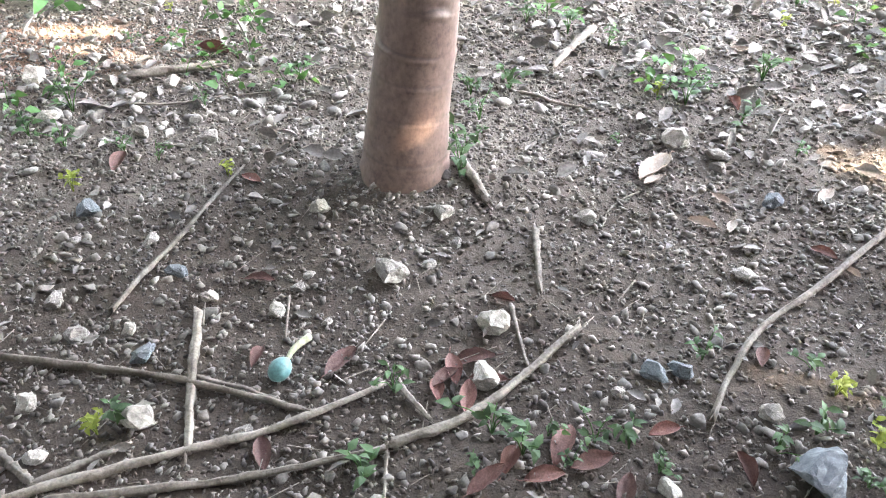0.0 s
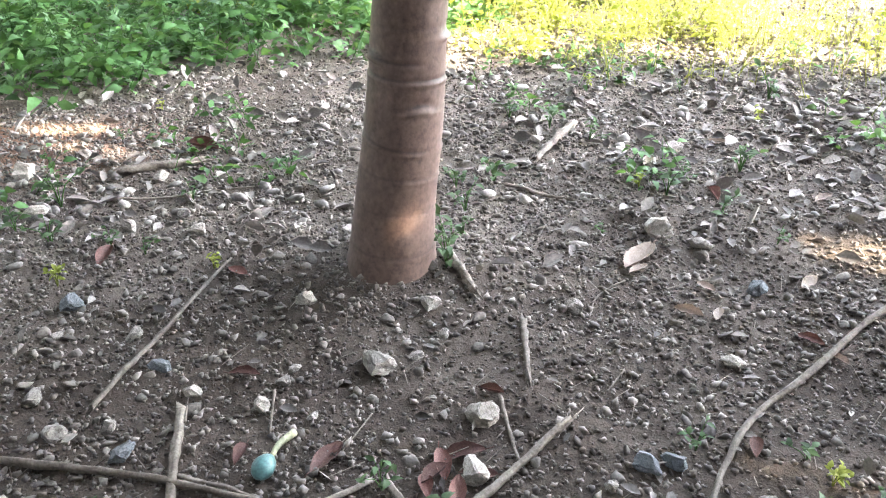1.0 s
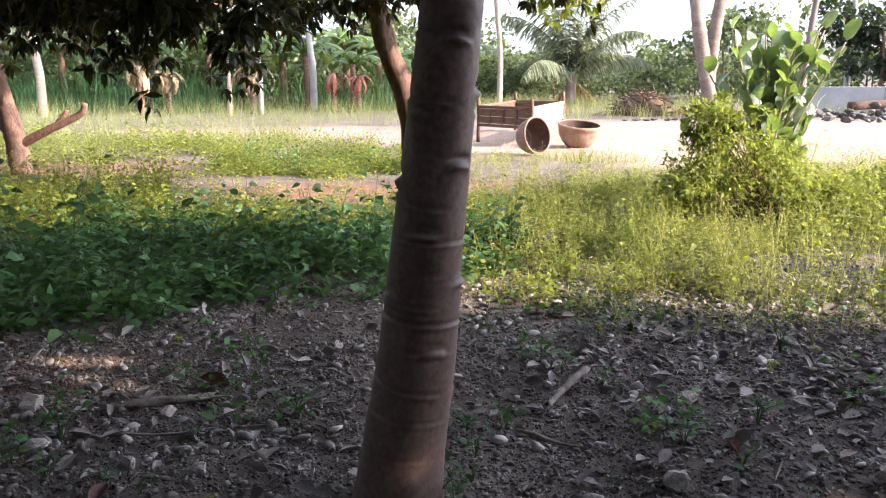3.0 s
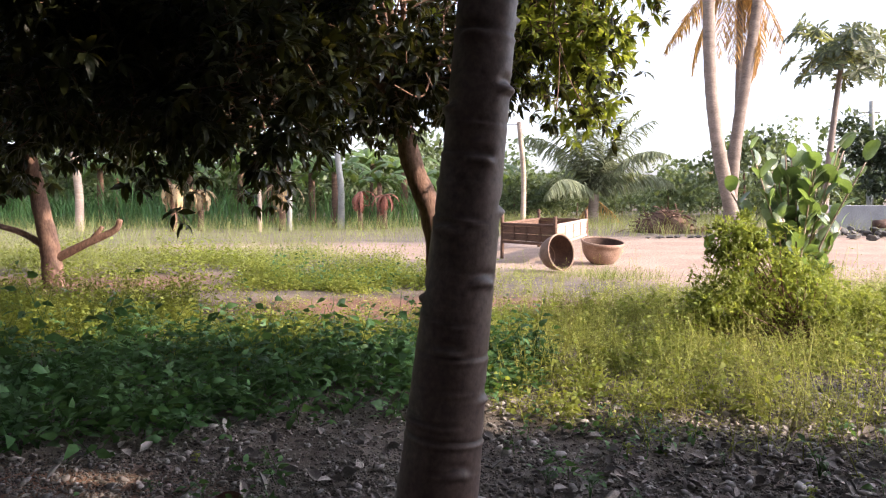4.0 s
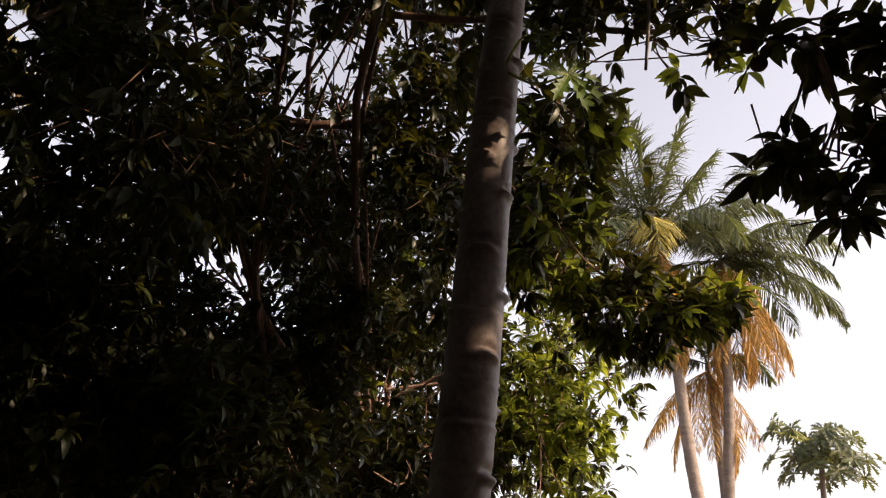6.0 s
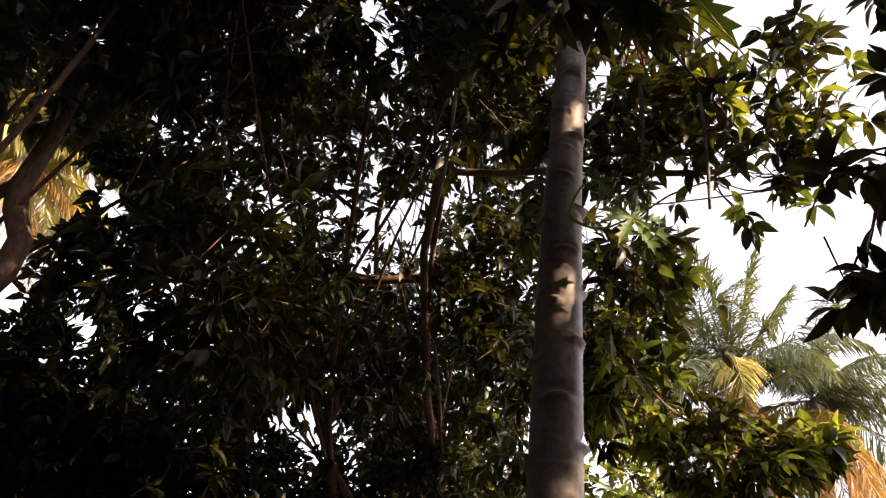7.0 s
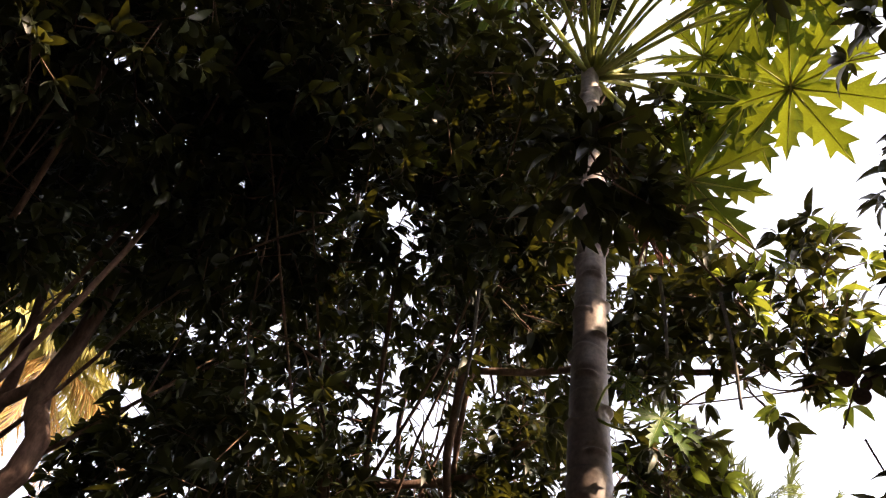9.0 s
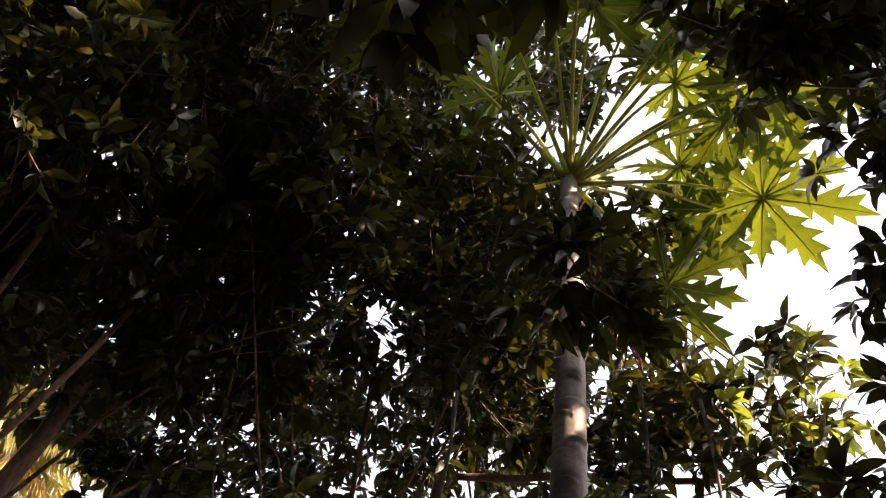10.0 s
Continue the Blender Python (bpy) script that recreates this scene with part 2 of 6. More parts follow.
M_DARK_LEAF = surf("dark_far_leaf", (0.026, 0.040, 0.026), (0.055, 0.072, 0.042), 0.25, 5, 0.5, 0.1, 0.01, None, 0.4, True, (0.10, 0.14, 0.04), 0.15)
M_BANANA = surf("banana_leaf", (0.05, 0.10, 0.03), (0.11, 0.17, 0.05), 1, 20, 0.45, 0.2, 0.004, None, 0.3, False, (0.28, 0.38, 0.07), 0.2)
M_OLD_WOOD = surf("old_wood", (0.085, 0.05, 0.035), (0.18, 0.11, 0.078), 4, 50, 0.85, 0.6, 0.004, (1, 1, 5), 0.2)
M_PALE_WOOD = surf("pale_wood", (0.30, 0.23, 0.18), (0.44, 0.35, 0.285), 4, 50, 0.85, 0.5, 0.004, (1, 1, 5), 0.1)
M_CLAY = surf("clay", (0.20, 0.125, 0.09), (0.34, 0.235, 0.18), 5, 60, 0.8, 0.4, 0.004, None, 0.1)
# darkened clay that carries the shadow inside the tubs
M_CLAY_IN = surf("clay_inside", (0.055, 0.034, 0.027), (0.11, 0.068, 0.052), 5, 60, 0.85, 0.4, 0.004, None, 0.1)
M_PLASTER = surf("plaster", (0.27, 0.28, 0.295), (0.37, 0.38, 0.395), 1.2, 30, 0.85, 0.3, 0.004, None, 0.05)
M_CONCRETE = surf("grey_post", (0.24, 0.24, 0.23), (0.35, 0.35, 0.33), 3, 50, 0.85, 0.4, 0.004, None, 0.15)
M_FRUIT = surf("fruit_skin", (0.07, 0.17, 0.175), (0.12, 0.24, 0.24), 30, 150, 0.4, 0.1, 0.001, None, 0.05, spec=0.5)
M_RUBBLE = surf("rubble_stone", (0.065, 0.062, 0.06), (0.15, 0.146, 0.142), 3, 30, 0.85, 0.5, 0.01, None, 0.35)
M_RED_DRY = surf("dry_red_stalk", (0.22, 0.07, 0.05), (0.38, 0.17, 0.12), 20, 90, 0.8, 0.3, 0.002, None, 0.2)


# ---- mesh kit ----
def vnoise(x, y, scale, seed=0):
    """Smooth chance between -1 and 1 over the plan."""
    x, y = np.asarray(x, float) * scale, np.asarray(y, float) * scale
    ix, iy = np.floor(x), np.floor(y)
    fx, fy = x - ix, y - iy
    fx, fy = fx * fx * (3 - 2 * fx), fy * fy * (3 - 2 * fy)

    def h(a, b):
        v = np.sin(a * 127.1 + b * 311.7 + seed * 74.7) * 43758.5453
        return (v - np.floor(v)) * 2 - 1
    top = h(ix, iy) * (1 - fx) + h(ix + 1, iy) * fx
    low = h(ix, iy + 1) * (1 - fx) + h(ix + 1, iy + 1) * fx
    return top * (1 - fy) + low * fy


PAPAYA_BASE = (-0.11, 2.15)


def gz(x, y):
    """Height of the ground."""
    x, y = np.asarray(x, float), np.asarray(y, float)
    d2 = (x - PAPAYA_BASE[0]) ** 2 + (y - PAPAYA_BASE[1]) ** 2
    near = np.exp(-(x * x + (y - 3) ** 2) / 60.0)
    z = 0.05 * np.exp(-d2 / 0.16) + near * (0.014 * vnoise(x, y, 2.2, 1) + 0.010 * vnoise(x, y, 6.0, 2) + 0.006 * vnoise(x, y, 17.0, 3))
    return z + 0.06 * vnoise(x, y, 0.22, 4) * np.clip((np.hypot(x, y) - 5) / 8, 0, 1)


def gz1(x, y):
    return float(gz(x, y))


def mesh_of(name, verts, faces, material, smooth=True):
    me = bpy.data.meshes.new(name)
    me.from_pydata([tuple(v) for v in verts], [], faces)
    me.materials.append(material)
    if smooth:
        me.polygons.foreach_set("use_smooth", np.ones(len(me.polygons), bool))
    me.update()
    return me


def bulk(name, tv, tf, rot, pos, material, smooth=True):
    """One mesh of many copies of a small template: tv (k,3), tf faces, rot (n,3,3) with scale in it, pos (n,3)."""
    tv = np.asarray(tv, float)
    n, k = len(pos), len(tv)
    v = (np.einsum("nij,kj->nki", rot, tv) + np.asarray(pos)[:, None, :]).reshape(-1, 3)
    loops = np.concatenate([np.asarray(f) for f in tf])
    sizes = np.array([len(f) for f in tf])
    all_loops = (loops[None, :] + (np.arange(n) * k)[:, None]).ravel()
    all_sizes = np.tile(sizes, n)
    starts = np.concatenate([[0], np.cumsum(all_sizes)[:-1]])
    me = bpy.data.meshes.new(name)
    me.vertices.add(len(v))
    me.vertices.foreach_set("co", v.ravel().astype(np.float32))
    me.loops.add(len(all_loops))
    me.loops.foreach_set("vertex_index", all_loops.astype(np.int32))
    me.polygons.add(len(all_sizes))
    me.polygons.foreach_set("loop_start", starts.astype(np.int32))
    me.materials.append(material)
    me.update(calc_edges=True)
    if smooth:
        me.polygons.foreach_set("use_smooth", np.ones(len(all_sizes), bool))
    me.validate()
    return me


def part(name, me, parent, label="", m=None):
    ob = new(name, me)
    ob.parent = parent
    if m is not None:
        ob.matrix_basis = m
    if label:
        ob["label"] = label
    return ob


def empty(name, m=None):
    ob = new(name)
    ob.empty_display_size = 0.1
    if m is not None:
        ob.matrix_basis = m
    return ob


def unit(a):
    a = np.asarray(a, float)
    return a / np.maximum(np.linalg.norm(a, axis=-1, keepdims=True), 1e-9)


def frames(along, rng, up=(0, 0, 1), twist=0.6):
    """Rotations whose x runs along the given ways and whose z leans to up, with some twist."""
    a = unit(along)
    u = np.broadcast_to(np.asarray(up, float), a.shape) + rng.normal(0, twist, a.shape)
    s = unit(np.cross(u, a))
    return np.stack([a, s, np.cross(a, s)], axis=-1)


def leaf_template(width=0.36, droop=0.16, fold=0.10, stations=2, blunt=0.5):
    """A leaf along x from 0 to 1: a folded, drooping blade."""
    v, f = [(0, 0, 0)], []
    ts = [(i + 1) / (stations + 1) for i in range(stations)]
    for t in ts:
        w = width * 0.5 * math.sin(math.pi * t ** (0.5 + blunt * 0.6)) ** 0.8
        z = 0.10 * math.sin(math.pi * t) - droop * t * t
        v += [(t, w, z + fold * w), (t, 0, z - fold * w), (t, -w, z + fold * w)]
    v.append((1, 0, -droop))
    f += [(0, 2, 1), (0, 3, 2)]
    for i in range(stations - 1):
        a = 1 + 3 * i
        f += [(a, a + 1, a + 4, a + 3), (a + 1, a + 2, a + 5, a + 4)]
    a, e = 1 + 3 * (stations - 1), len(v) - 1
    f += [(a, a + 1, e), (a + 1, a + 2, e)]
    return v, f


def blade_template(width=0.03, bend=0.5):
    """A grass blade along z, bent to x."""
    v, f = [], []
    for t in (0.0, 0.5, 0.85):
        w = width * (1 - t * 0.7)
        x = bend * t * t
        v += [(x, -w / 2, t * (1 - 0.2 * bend * t)), (x, w / 2, t * (1 - 0.2 * bend * t))]
    v.append((bend, 0, 1 - 0.2 * bend))
    return v, [(0, 1, 3, 2), (2, 3, 5, 4), (4, 5, 6)]


def tube(pts, radii, seg=8, wob=0.0, rng=None, cap=True):
    """Verts and faces of a tapered round stem through the points."""
    pts = np.asarray(pts, float)
    n = len(pts)
    tang = unit(np.gradient(pts, axis=0))
    ref = np.array([1.0, 0, 0]) if abs(tang[0][0]) < 0.8 else np.array([0, 1.0, 0])
    verts, faces = [], []
    s = unit(np.cross(tang[0], ref))
    for i in range(n):
        s = unit(s - tang[i] * float(s @ tang[i]))
        b = np.cross(tang[i], s)
        for j in range(seg):
            a = 2 * math.pi * j / seg
            r = radii[i] * (1 + (rng.normal(0, wob) if wob else 0))
            verts.append(tuple(pts[i] + r * (math.cos(a) * s + math.sin(a) * b)))
    for i in range(n - 1):
        for j in range(seg):
            k = (j + 1) % seg
            faces.append((i * seg + j, i * seg + k, (i + 1) * seg + k, (i + 1) * seg + j))
    if cap:
        faces.append(tuple(range(seg - 1, -1, -1)))
        faces.append(tuple((n - 1) * seg + j for j in range(seg)))
    return verts, faces


def ridged_stick(pts, radii, rng, seg=14):
    """A split, weathered stick: furrows run along it, one side is flatter, the ends are torn."""
    pts = np.asarray(pts, float)
    n = len(pts)
    v, f = tube(pts, np.ones(n), seg)
    v = np.array(v).reshape(n, seg, 3) - pts[:, None, :]
    ridge = 1 + rng.normal(0, 0.13, seg)[None, :] + 0.06 * np.cumsum(rng.normal(0, 0.5, (n, seg)), 0) / math.sqrt(n)
    flat = 1 - 0.28 * np.clip(np.cos(np.arange(seg) / seg * 2 * math.pi - rng.uniform(0, 6.28)), 0, 1)
    v = v * (ridge * flat[None, :] * np.asarray(radii)[:, None])[:, :, None] + pts[:, None, :]
    for end, nxt in ((0, 1), (n - 1, n - 2)):
        way = unit(pts[end] - pts[nxt])
        v[end] += way[None, :] * (rng.uniform(-1.2, 2.2, seg) * radii[end])[:, None]
    return v.reshape(-1, 3).tolist(), f


def join(items):
    verts, faces = [], []
    for v, f in items:
        o = len(verts)
        verts += list(v)
        faces += [tuple(i + o for i in q) for q in f]
    return verts, faces


def smooth_line(ctrl, n):
    """n points on a soft curve through the control points."""
    c = np.asarray(ctrl, float)
    if len(c) == 2:
        return c[0] + (c[1] - c[0]) * np.linspace(0, 1, n)[:, None]
    p = np.vstack([2 * c[0] - c[1], c, 2 * c[-1] - c[-2]])
    out = []
    for u in np.linspace(0, len(c) - 1 - 1e-6, n):
        i = int(u)
        t = u - i
        a, b, d, e = p[i], p[i + 1], p[i + 2], p[i + 3]
        out.append(0.5 * (2 * b + (d - a) * t + (2 * a - 5 * b + 4 * d - e) * t * t + (3 * b - a - 3 * d + e) * t ** 3))
    return np.array(out)


def box_bm(x0, y0, z0, x1, y1, z1, bevel=0.01):
    bm = bmesh.new()
    bmesh.ops.create_cube(bm, size=1.0)
    for v in bm.verts:
        v.co = Vector((x0 + (v.co.x + 0.5) * (x1 - x0), y0 + (v.co.y + 0.5) * (y1 - y0), z0 + (v.co.z + 0.5) * (z1 - z0)))
    if bevel:
        bmesh.ops.bevel(bm, geom=bm.edges[:], offset=bevel, segments=1, affect="EDGES")
    return bm


def bm_mesh(name, bm, material, smooth=False):
    me = bpy.data.meshes.new(name)
    bm.to_mesh(me)
    bm.free()
    me.materials.append(material)
    if smooth:
        me.polygons.foreach_set("use_smooth", np.ones(len(me.polygons), bool))
    return me


def rock_mesh(name, material, seed, sub=2, rough=0.25, squash=0.65, facets=13, smooth=True):
    """A worn stone about 1 across, its underside at z = -0.2: a ball cut by chance planes."""
    rng = np.random.default_rng(seed)
    bm = bmesh.new()
    bmesh.ops.create_icosphere(bm, subdivisions=sub, radius=0.5)
    planes = [(unit(rng.normal(0, 1, 3)), rng.uniform(0.24, 0.44)) for _ in range(facets)]
    stretch = rng.uniform(0.75, 1.0, 2)
    for v in bm.verts:
        p = np.array(v.co)
        for nrm, d in planes:
            over = p @ nrm - d
            if over > 0:
                p = p - nrm * over * 0.97
        p = p * (1 + rough * 0.25 * noise.noise(Vector(p * 4 + seed)) + rough * 0.10 * noise.noise(Vector(p * 13 + seed)))
        v.co = Vector((p[0] * stretch[0] * 1.1, p[1] * stretch[1] * 1.1, p[2] * squash))
    return bm_mesh(name, bm, material, smooth and sub > 1)


# ---- ground ----
def soft(x, a, b):
    t = np.clip((x - a) / (b - a), 0, 1)
    return t * t * (3 - 2 * t)


def sand_share(x, y):
    wob = 0.9 * vnoise(x, y, 0.5, 11) + 0.5 * vnoise(x, y, 1.6, 12)
    lo = np.interp(x, [-40, -8, -2, 1, 3.3, 6, 40], [19.2, 19.0, 17.2, 14.2, 11.4, 10.8, 9.5])
    hi = np.interp(x, [-40, -8, -3.6, 6.3, 15, 40], [20.6, 21.0, 22.4, 24.5, 25.5, 26])
    return soft(y + wob * 0.6, lo - 0.4, lo + 0.6) * (1 - soft(y + wob * 0.6, hi - 0.5, hi + 0.6))


def red_share(x, y):
    wob = 0.5 * vnoise(x, y, 1.1, 13) + 0.3 * vnoise(x, y, 3.0, 14)
    a = np.exp(-(((x + 0.7) / 2.6) ** 2 + ((y - 9.2) / 0.95) ** 2) ** 2)
    b = np.exp(-(((x + 6.0) / 2.8) ** 2 + ((y - 11.9) / 2.0) ** 2) ** 2)
    c = np.exp(-(((x + 2.2) / 1.1) ** 2 + ((y - 3.35) / 0.45) ** 2) ** 2) * 0.8
    d = np.exp(-(((x - 0.5) / 2.2) ** 2 + ((y - 10.0) / 0.5) ** 2) ** 2) * 0.8
    return np.clip((a + b + c + d) * (1 + wob), 0, 1)


def far_light_share(x, y):
    """Greyer soil farther off, made paler still to carry the brighter light there."""
    wob = 0.5 * vnoise(x, y, 1.4, 15) + 0.4 * vnoise(x, y, 3.6, 16)
    return soft(y - 0.25 * np.abs(x) + 0.5 * wob, 1.0, 2.7)


def make_ground():
    def axis(lo, hi, step, far):
        core = np.arange(lo, hi, step)
        out, d, p = [], step, hi
        while p < far:
            out.append(p)
            d = min(d * 1.16, 150)
            p += d
        out2, d, p = [], step, lo
        while p > -far:
            d = min(d * 1.16, 150)
            p -= d
            out2.append(p)
        return np.array(out2[::-1] + list(core) + out + [far])
    xs, ys = axis(-3.4, 3.6, 0.05, 2500), axis(0.2, 6.4, 0.05, 2500)
    X, Y = np.meshgrid(xs, ys)
    Z = gz(X, Y)
    nx, ny = len(xs), len(ys)
    v = np.stack([X, Y, Z], -1).reshape(-1, 3)
    i = np.arange(nx * ny).reshape(ny, nx)
    q = np.stack([i[:-1, :-1], i[:-1, 1:], i[1:, 1:], i[1:, :-1]], -1).reshape(-1, 4)
    me = mesh_of("ground", v, q.tolist(), M_EARTH)
    for key, fn in (("sand", sand_share), ("red", red_share), ("far_light", far_light_share)):
        at = me.attributes.new(key, "FLOAT", "POINT")
        at.data.foreach_set("value", fn(X, Y).ravel().astype(np.float32))
    tagged(new("ground", me), "grey-brown stony earth with pale dry sand farther off", "ground", kind="structure")


make_ground()


# ---- the papaya tree in the middle ----
TRUNK_LINE = [(-0.115, 2.15, -0.05), (-0.085, 2.15, 0.25), (-0.040, 2.15, 0.56), (-0.005, 2.15, 0.90), (0.06, 2.15, 1.49), (0.115, 2.15, 2.11),
              (0.17, 2.15, 2.79), (0.21, 2.15, 3.21), (0.28, 2.15, 3.83), (0.365, 2.15, 4.7), (0.445, 2.15, 5.56)]
TRUNK_R = [(-0.05, 0.156), (0.08, 0.140), (0.25, 0.127), (0.56, 0.116), (0.90, 0.103), (1.49, 0.086), (2.11, 0.080), (2.79, 0.074), (3.21, 0.066), (3.83, 0.060), (5.56, 0.050)]


def papaya_trunk():
    n, seg = 850, 40
    line = smooth_line(TRUNK_LINE, n)
    rr = np.interp(line[:, 2], [a for a, b in TRUNK_R], [b for a, b in TRUNK_R])
    rng = np.random.default_rng(5)
    z = line[:, 2]
    rad = np.repeat(rr[:, None], seg, 1)
    scar_shade = np.zeros_like(rad)
    ang = np.arange(seg) / seg * 2 * math.pi
    # growth rings, each a shallow lip that runs a good part of the way round; shade darkens its groove
    h = 0.12
    while h < 5.3:
        mid, half = rng.uniform(0, 2 * math.pi), rng.uniform(1.2, 3.2)
        tilt = rng.normal(0, 0.012)
        d = np.angle(np.exp(1j * (ang - mid)))
        zz = h + tilt * np.sin(d)
        share = np.clip((half - np.abs(d)) * 2, 0, 1)
        dz = z[:, None] - zz[None, :]
        deep = rng.choice([0.3, 0.45, 0.9])
        rad += deep * share * (0.0036 * np.exp(-(dz / 0.008) ** 2) - 0.0034 * np.exp(-((dz - 0.014) / 0.007) ** 2))
        scar_shade = np.maximum(scar_shade, 0.75 * deep * share * np.exp(-((dz - 0.011) / 0.0045) ** 2))
        h += rng.uniform(0.06, 0.13)
    # leaf scars in a spiral: a raised heart-shaped shelf with a hollow over it, darkened as scar and shade
    h, k = 0.45, 0
    while h < 5.35:
        mid = k * 2.3999 + 0.35
        d = np.angle(np.exp(1j * (ang - mid)))
        wide = 0.040 / np.interp(h, [a for a, b in TRUNK_R], [b for a, b in TRUNK_R])
        dz = z[:, None] - h - 0.012 * np.cos(d / wide * 1.2)[None, :]
        amp = 0.0175 * min(1.0, 0.30 + h / 2.6)
        share = np.exp(-(d / wide) ** 4)
        rad += share * (amp * np.exp(-(dz / 0.011) ** 2) - amp * 0.6 * np.exp(-((dz - 0.024) / 0.013) ** 2))
        scar_shade = np.maximum(scar_shade, 0.85 * share * np.exp(-((dz - 0.016) / 0.005) ** 2))
        h += 0.066
        k += 1
    rad *= 1 + 0.012 * np.sin(ang * 3 + 1.0)[None, :] + 0.02 * vnoise(np.cos(ang)[None, :] * 0.5 + z[:, None] * 0.3, np.sin(ang)[None, :] * 0.5 + z[:, None], 2.0, 8)
    flare = np.exp(-np.clip(z, 0, 9) / 0.05)[:, None] * 0.012 * (1 + np.sin(ang * 5 + 0.4))[None, :]
    rad += flare
    tang = unit(np.gradient(line, axis=0))
    sx = unit(np.cross(np.array([0, 1.0, 0])[None, :], tang))
    sy = np.cross(tang, sx)
    v = line[:, None, :] + rad[:, :, None] * (np.cos(ang)[None, :, None] * sx[:, None, :] + np.sin(ang)[None, :, None] * sy[:, None, :])
    i = np.arange(n * seg).reshape(n, seg)
    q = np.stack([i[:-1], np.roll(i[:-1], -1, 1), np.roll(i[1:], -1, 1), i[1:]], -1).reshape(-1, 4)
    me = mesh_of("trunk", v.reshape(-1, 3), q.tolist() + [tuple(int(a) for a in i[-1])], M_RINGED)
    me.attributes.new("scar_shade", "FLOAT", "POINT").data.foreach_set("value", scar_shade.ravel().astype(np.float32))
    return me


def papaya_leaf_mesh(seed):
    """A hand-shaped leaf, 1 from its stalk to its longest tip, that points along x and lies across z."""
    rng = np.random.default_rng(seed)
    mid = [0.0, 0.2, 0.30, 0.40, 0.50, 0.57, 0.68, 0.75, 0.86, 1.0]
    edge = [(0.01, 0.025), (0.2, 0.085), (0.30, 0.09), (0.48, 0.235), (0.455, 0.10), (0.67, 0.27), (0.63, 0.105), (0.85, 0.20), (0.80, 0.075), (0.99, 0.004)]
    verts, faces = [], []
    n = 9
    for i in range(n):
        a = radians(-152 + 304 * i / (n - 1) + rng.normal(0, 4))
        length = 1.0 - 0.42 * abs(i - (n - 1) / 2) / ((n - 1) / 2) + rng.normal(0, 0.03)
        ax, sd = np.array([math.cos(a), math.sin(a)]), np.array([-math.sin(a), math.cos(a)])
        lift = rng.normal(0, 0.08)
        o = len(verts)
        for c, (te, w) in zip(mid, edge):
            for s in (1, 0, -1):
                p = ax * (te if s else c) * length + sd * s * w * length * 0.80
                r = float(np.hypot(*p))
                verts.append((p[0], p[1], 0.09 * (s != 0) * w * 4 - 0.14 * r * r + 0.05 * r + lift * r + rng.normal(0, 0.008)))
        for k in range(len(mid) - 1):
            b = o + 3 * k
            faces += [(b, b + 1, b + 4, b + 3), (b + 1, b + 2, b + 5, b + 4)]
    blade = len(faces)
    for i in range(n):
        o = 3 * len(mid) * i
        rib = [np.array(verts[o + 3 * k + 1]) - np.array((0, 0, 0.004)) for k in range(len(mid))]
        v, f = tube(rib, np.linspace(0.011, 0.003, len(rib)), 5)
        faces += [tuple(q + len(verts) for q in face) for face in f]
        verts += v
    me = mesh_of("leaf", verts, faces, M_PAPAYA_LEAF)
    me.materials.append(M_PETIOLE)
    me.polygons.foreach_set("material_index", (np.arange(len(faces)) >= blade).astype(np.int32))
    return me


def papaya_crown(tree, top, ways, meshes, size, rng, stalk_r=0.014, droop=0.25):
    for i, w in enumerate(ways):
        w = np.array(w, float)
        end = np.array(top) + w
        mid = np.array(top) + w * 0.55 + np.array([0, 0, 0.07 * np.linalg.norm(w)])
        start = np.array(top) + np.array([w[0] * 0.03, w[1] * 0.03, -0.10 + 0.012 * (i % 9)])
        line = smooth_line([start, mid, end], 10)
        stalk = part("leaf_stalk", mesh_of("leaf_stalk", *tube(line, np.linspace(stalk_r * 1.3, stalk_r * 0.6, 10), 7), M_PETIOLE), tree)
        out = unit(np.array([w[0], w[1], -droop * np.linalg.norm(w)]))
        nz = unit(np.array([droop * w[0], droop * w[1], 1.0]) if droop > 0.5 else np.array([-0.25 * w[0], -0.25 * w[1], 1.0]) + rng.normal(0, 0.22, 3))
        sy = unit(np.cross(nz, out))
        nz = np.cross(out, sy)
        s = size * rng.uniform(0.9, 1.12)
        m = Matrix([[out[r] * s, sy[r] * s, nz[r] * s, end[r]] for r in range(3)] + [[0, 0, 0, 1]])
        part("leaf", meshes[i % len(meshes)], stalk, "", m)


PAPAYA_LEAVES = [papaya_leaf_mesh(s) for s in (1, 2, 3)]


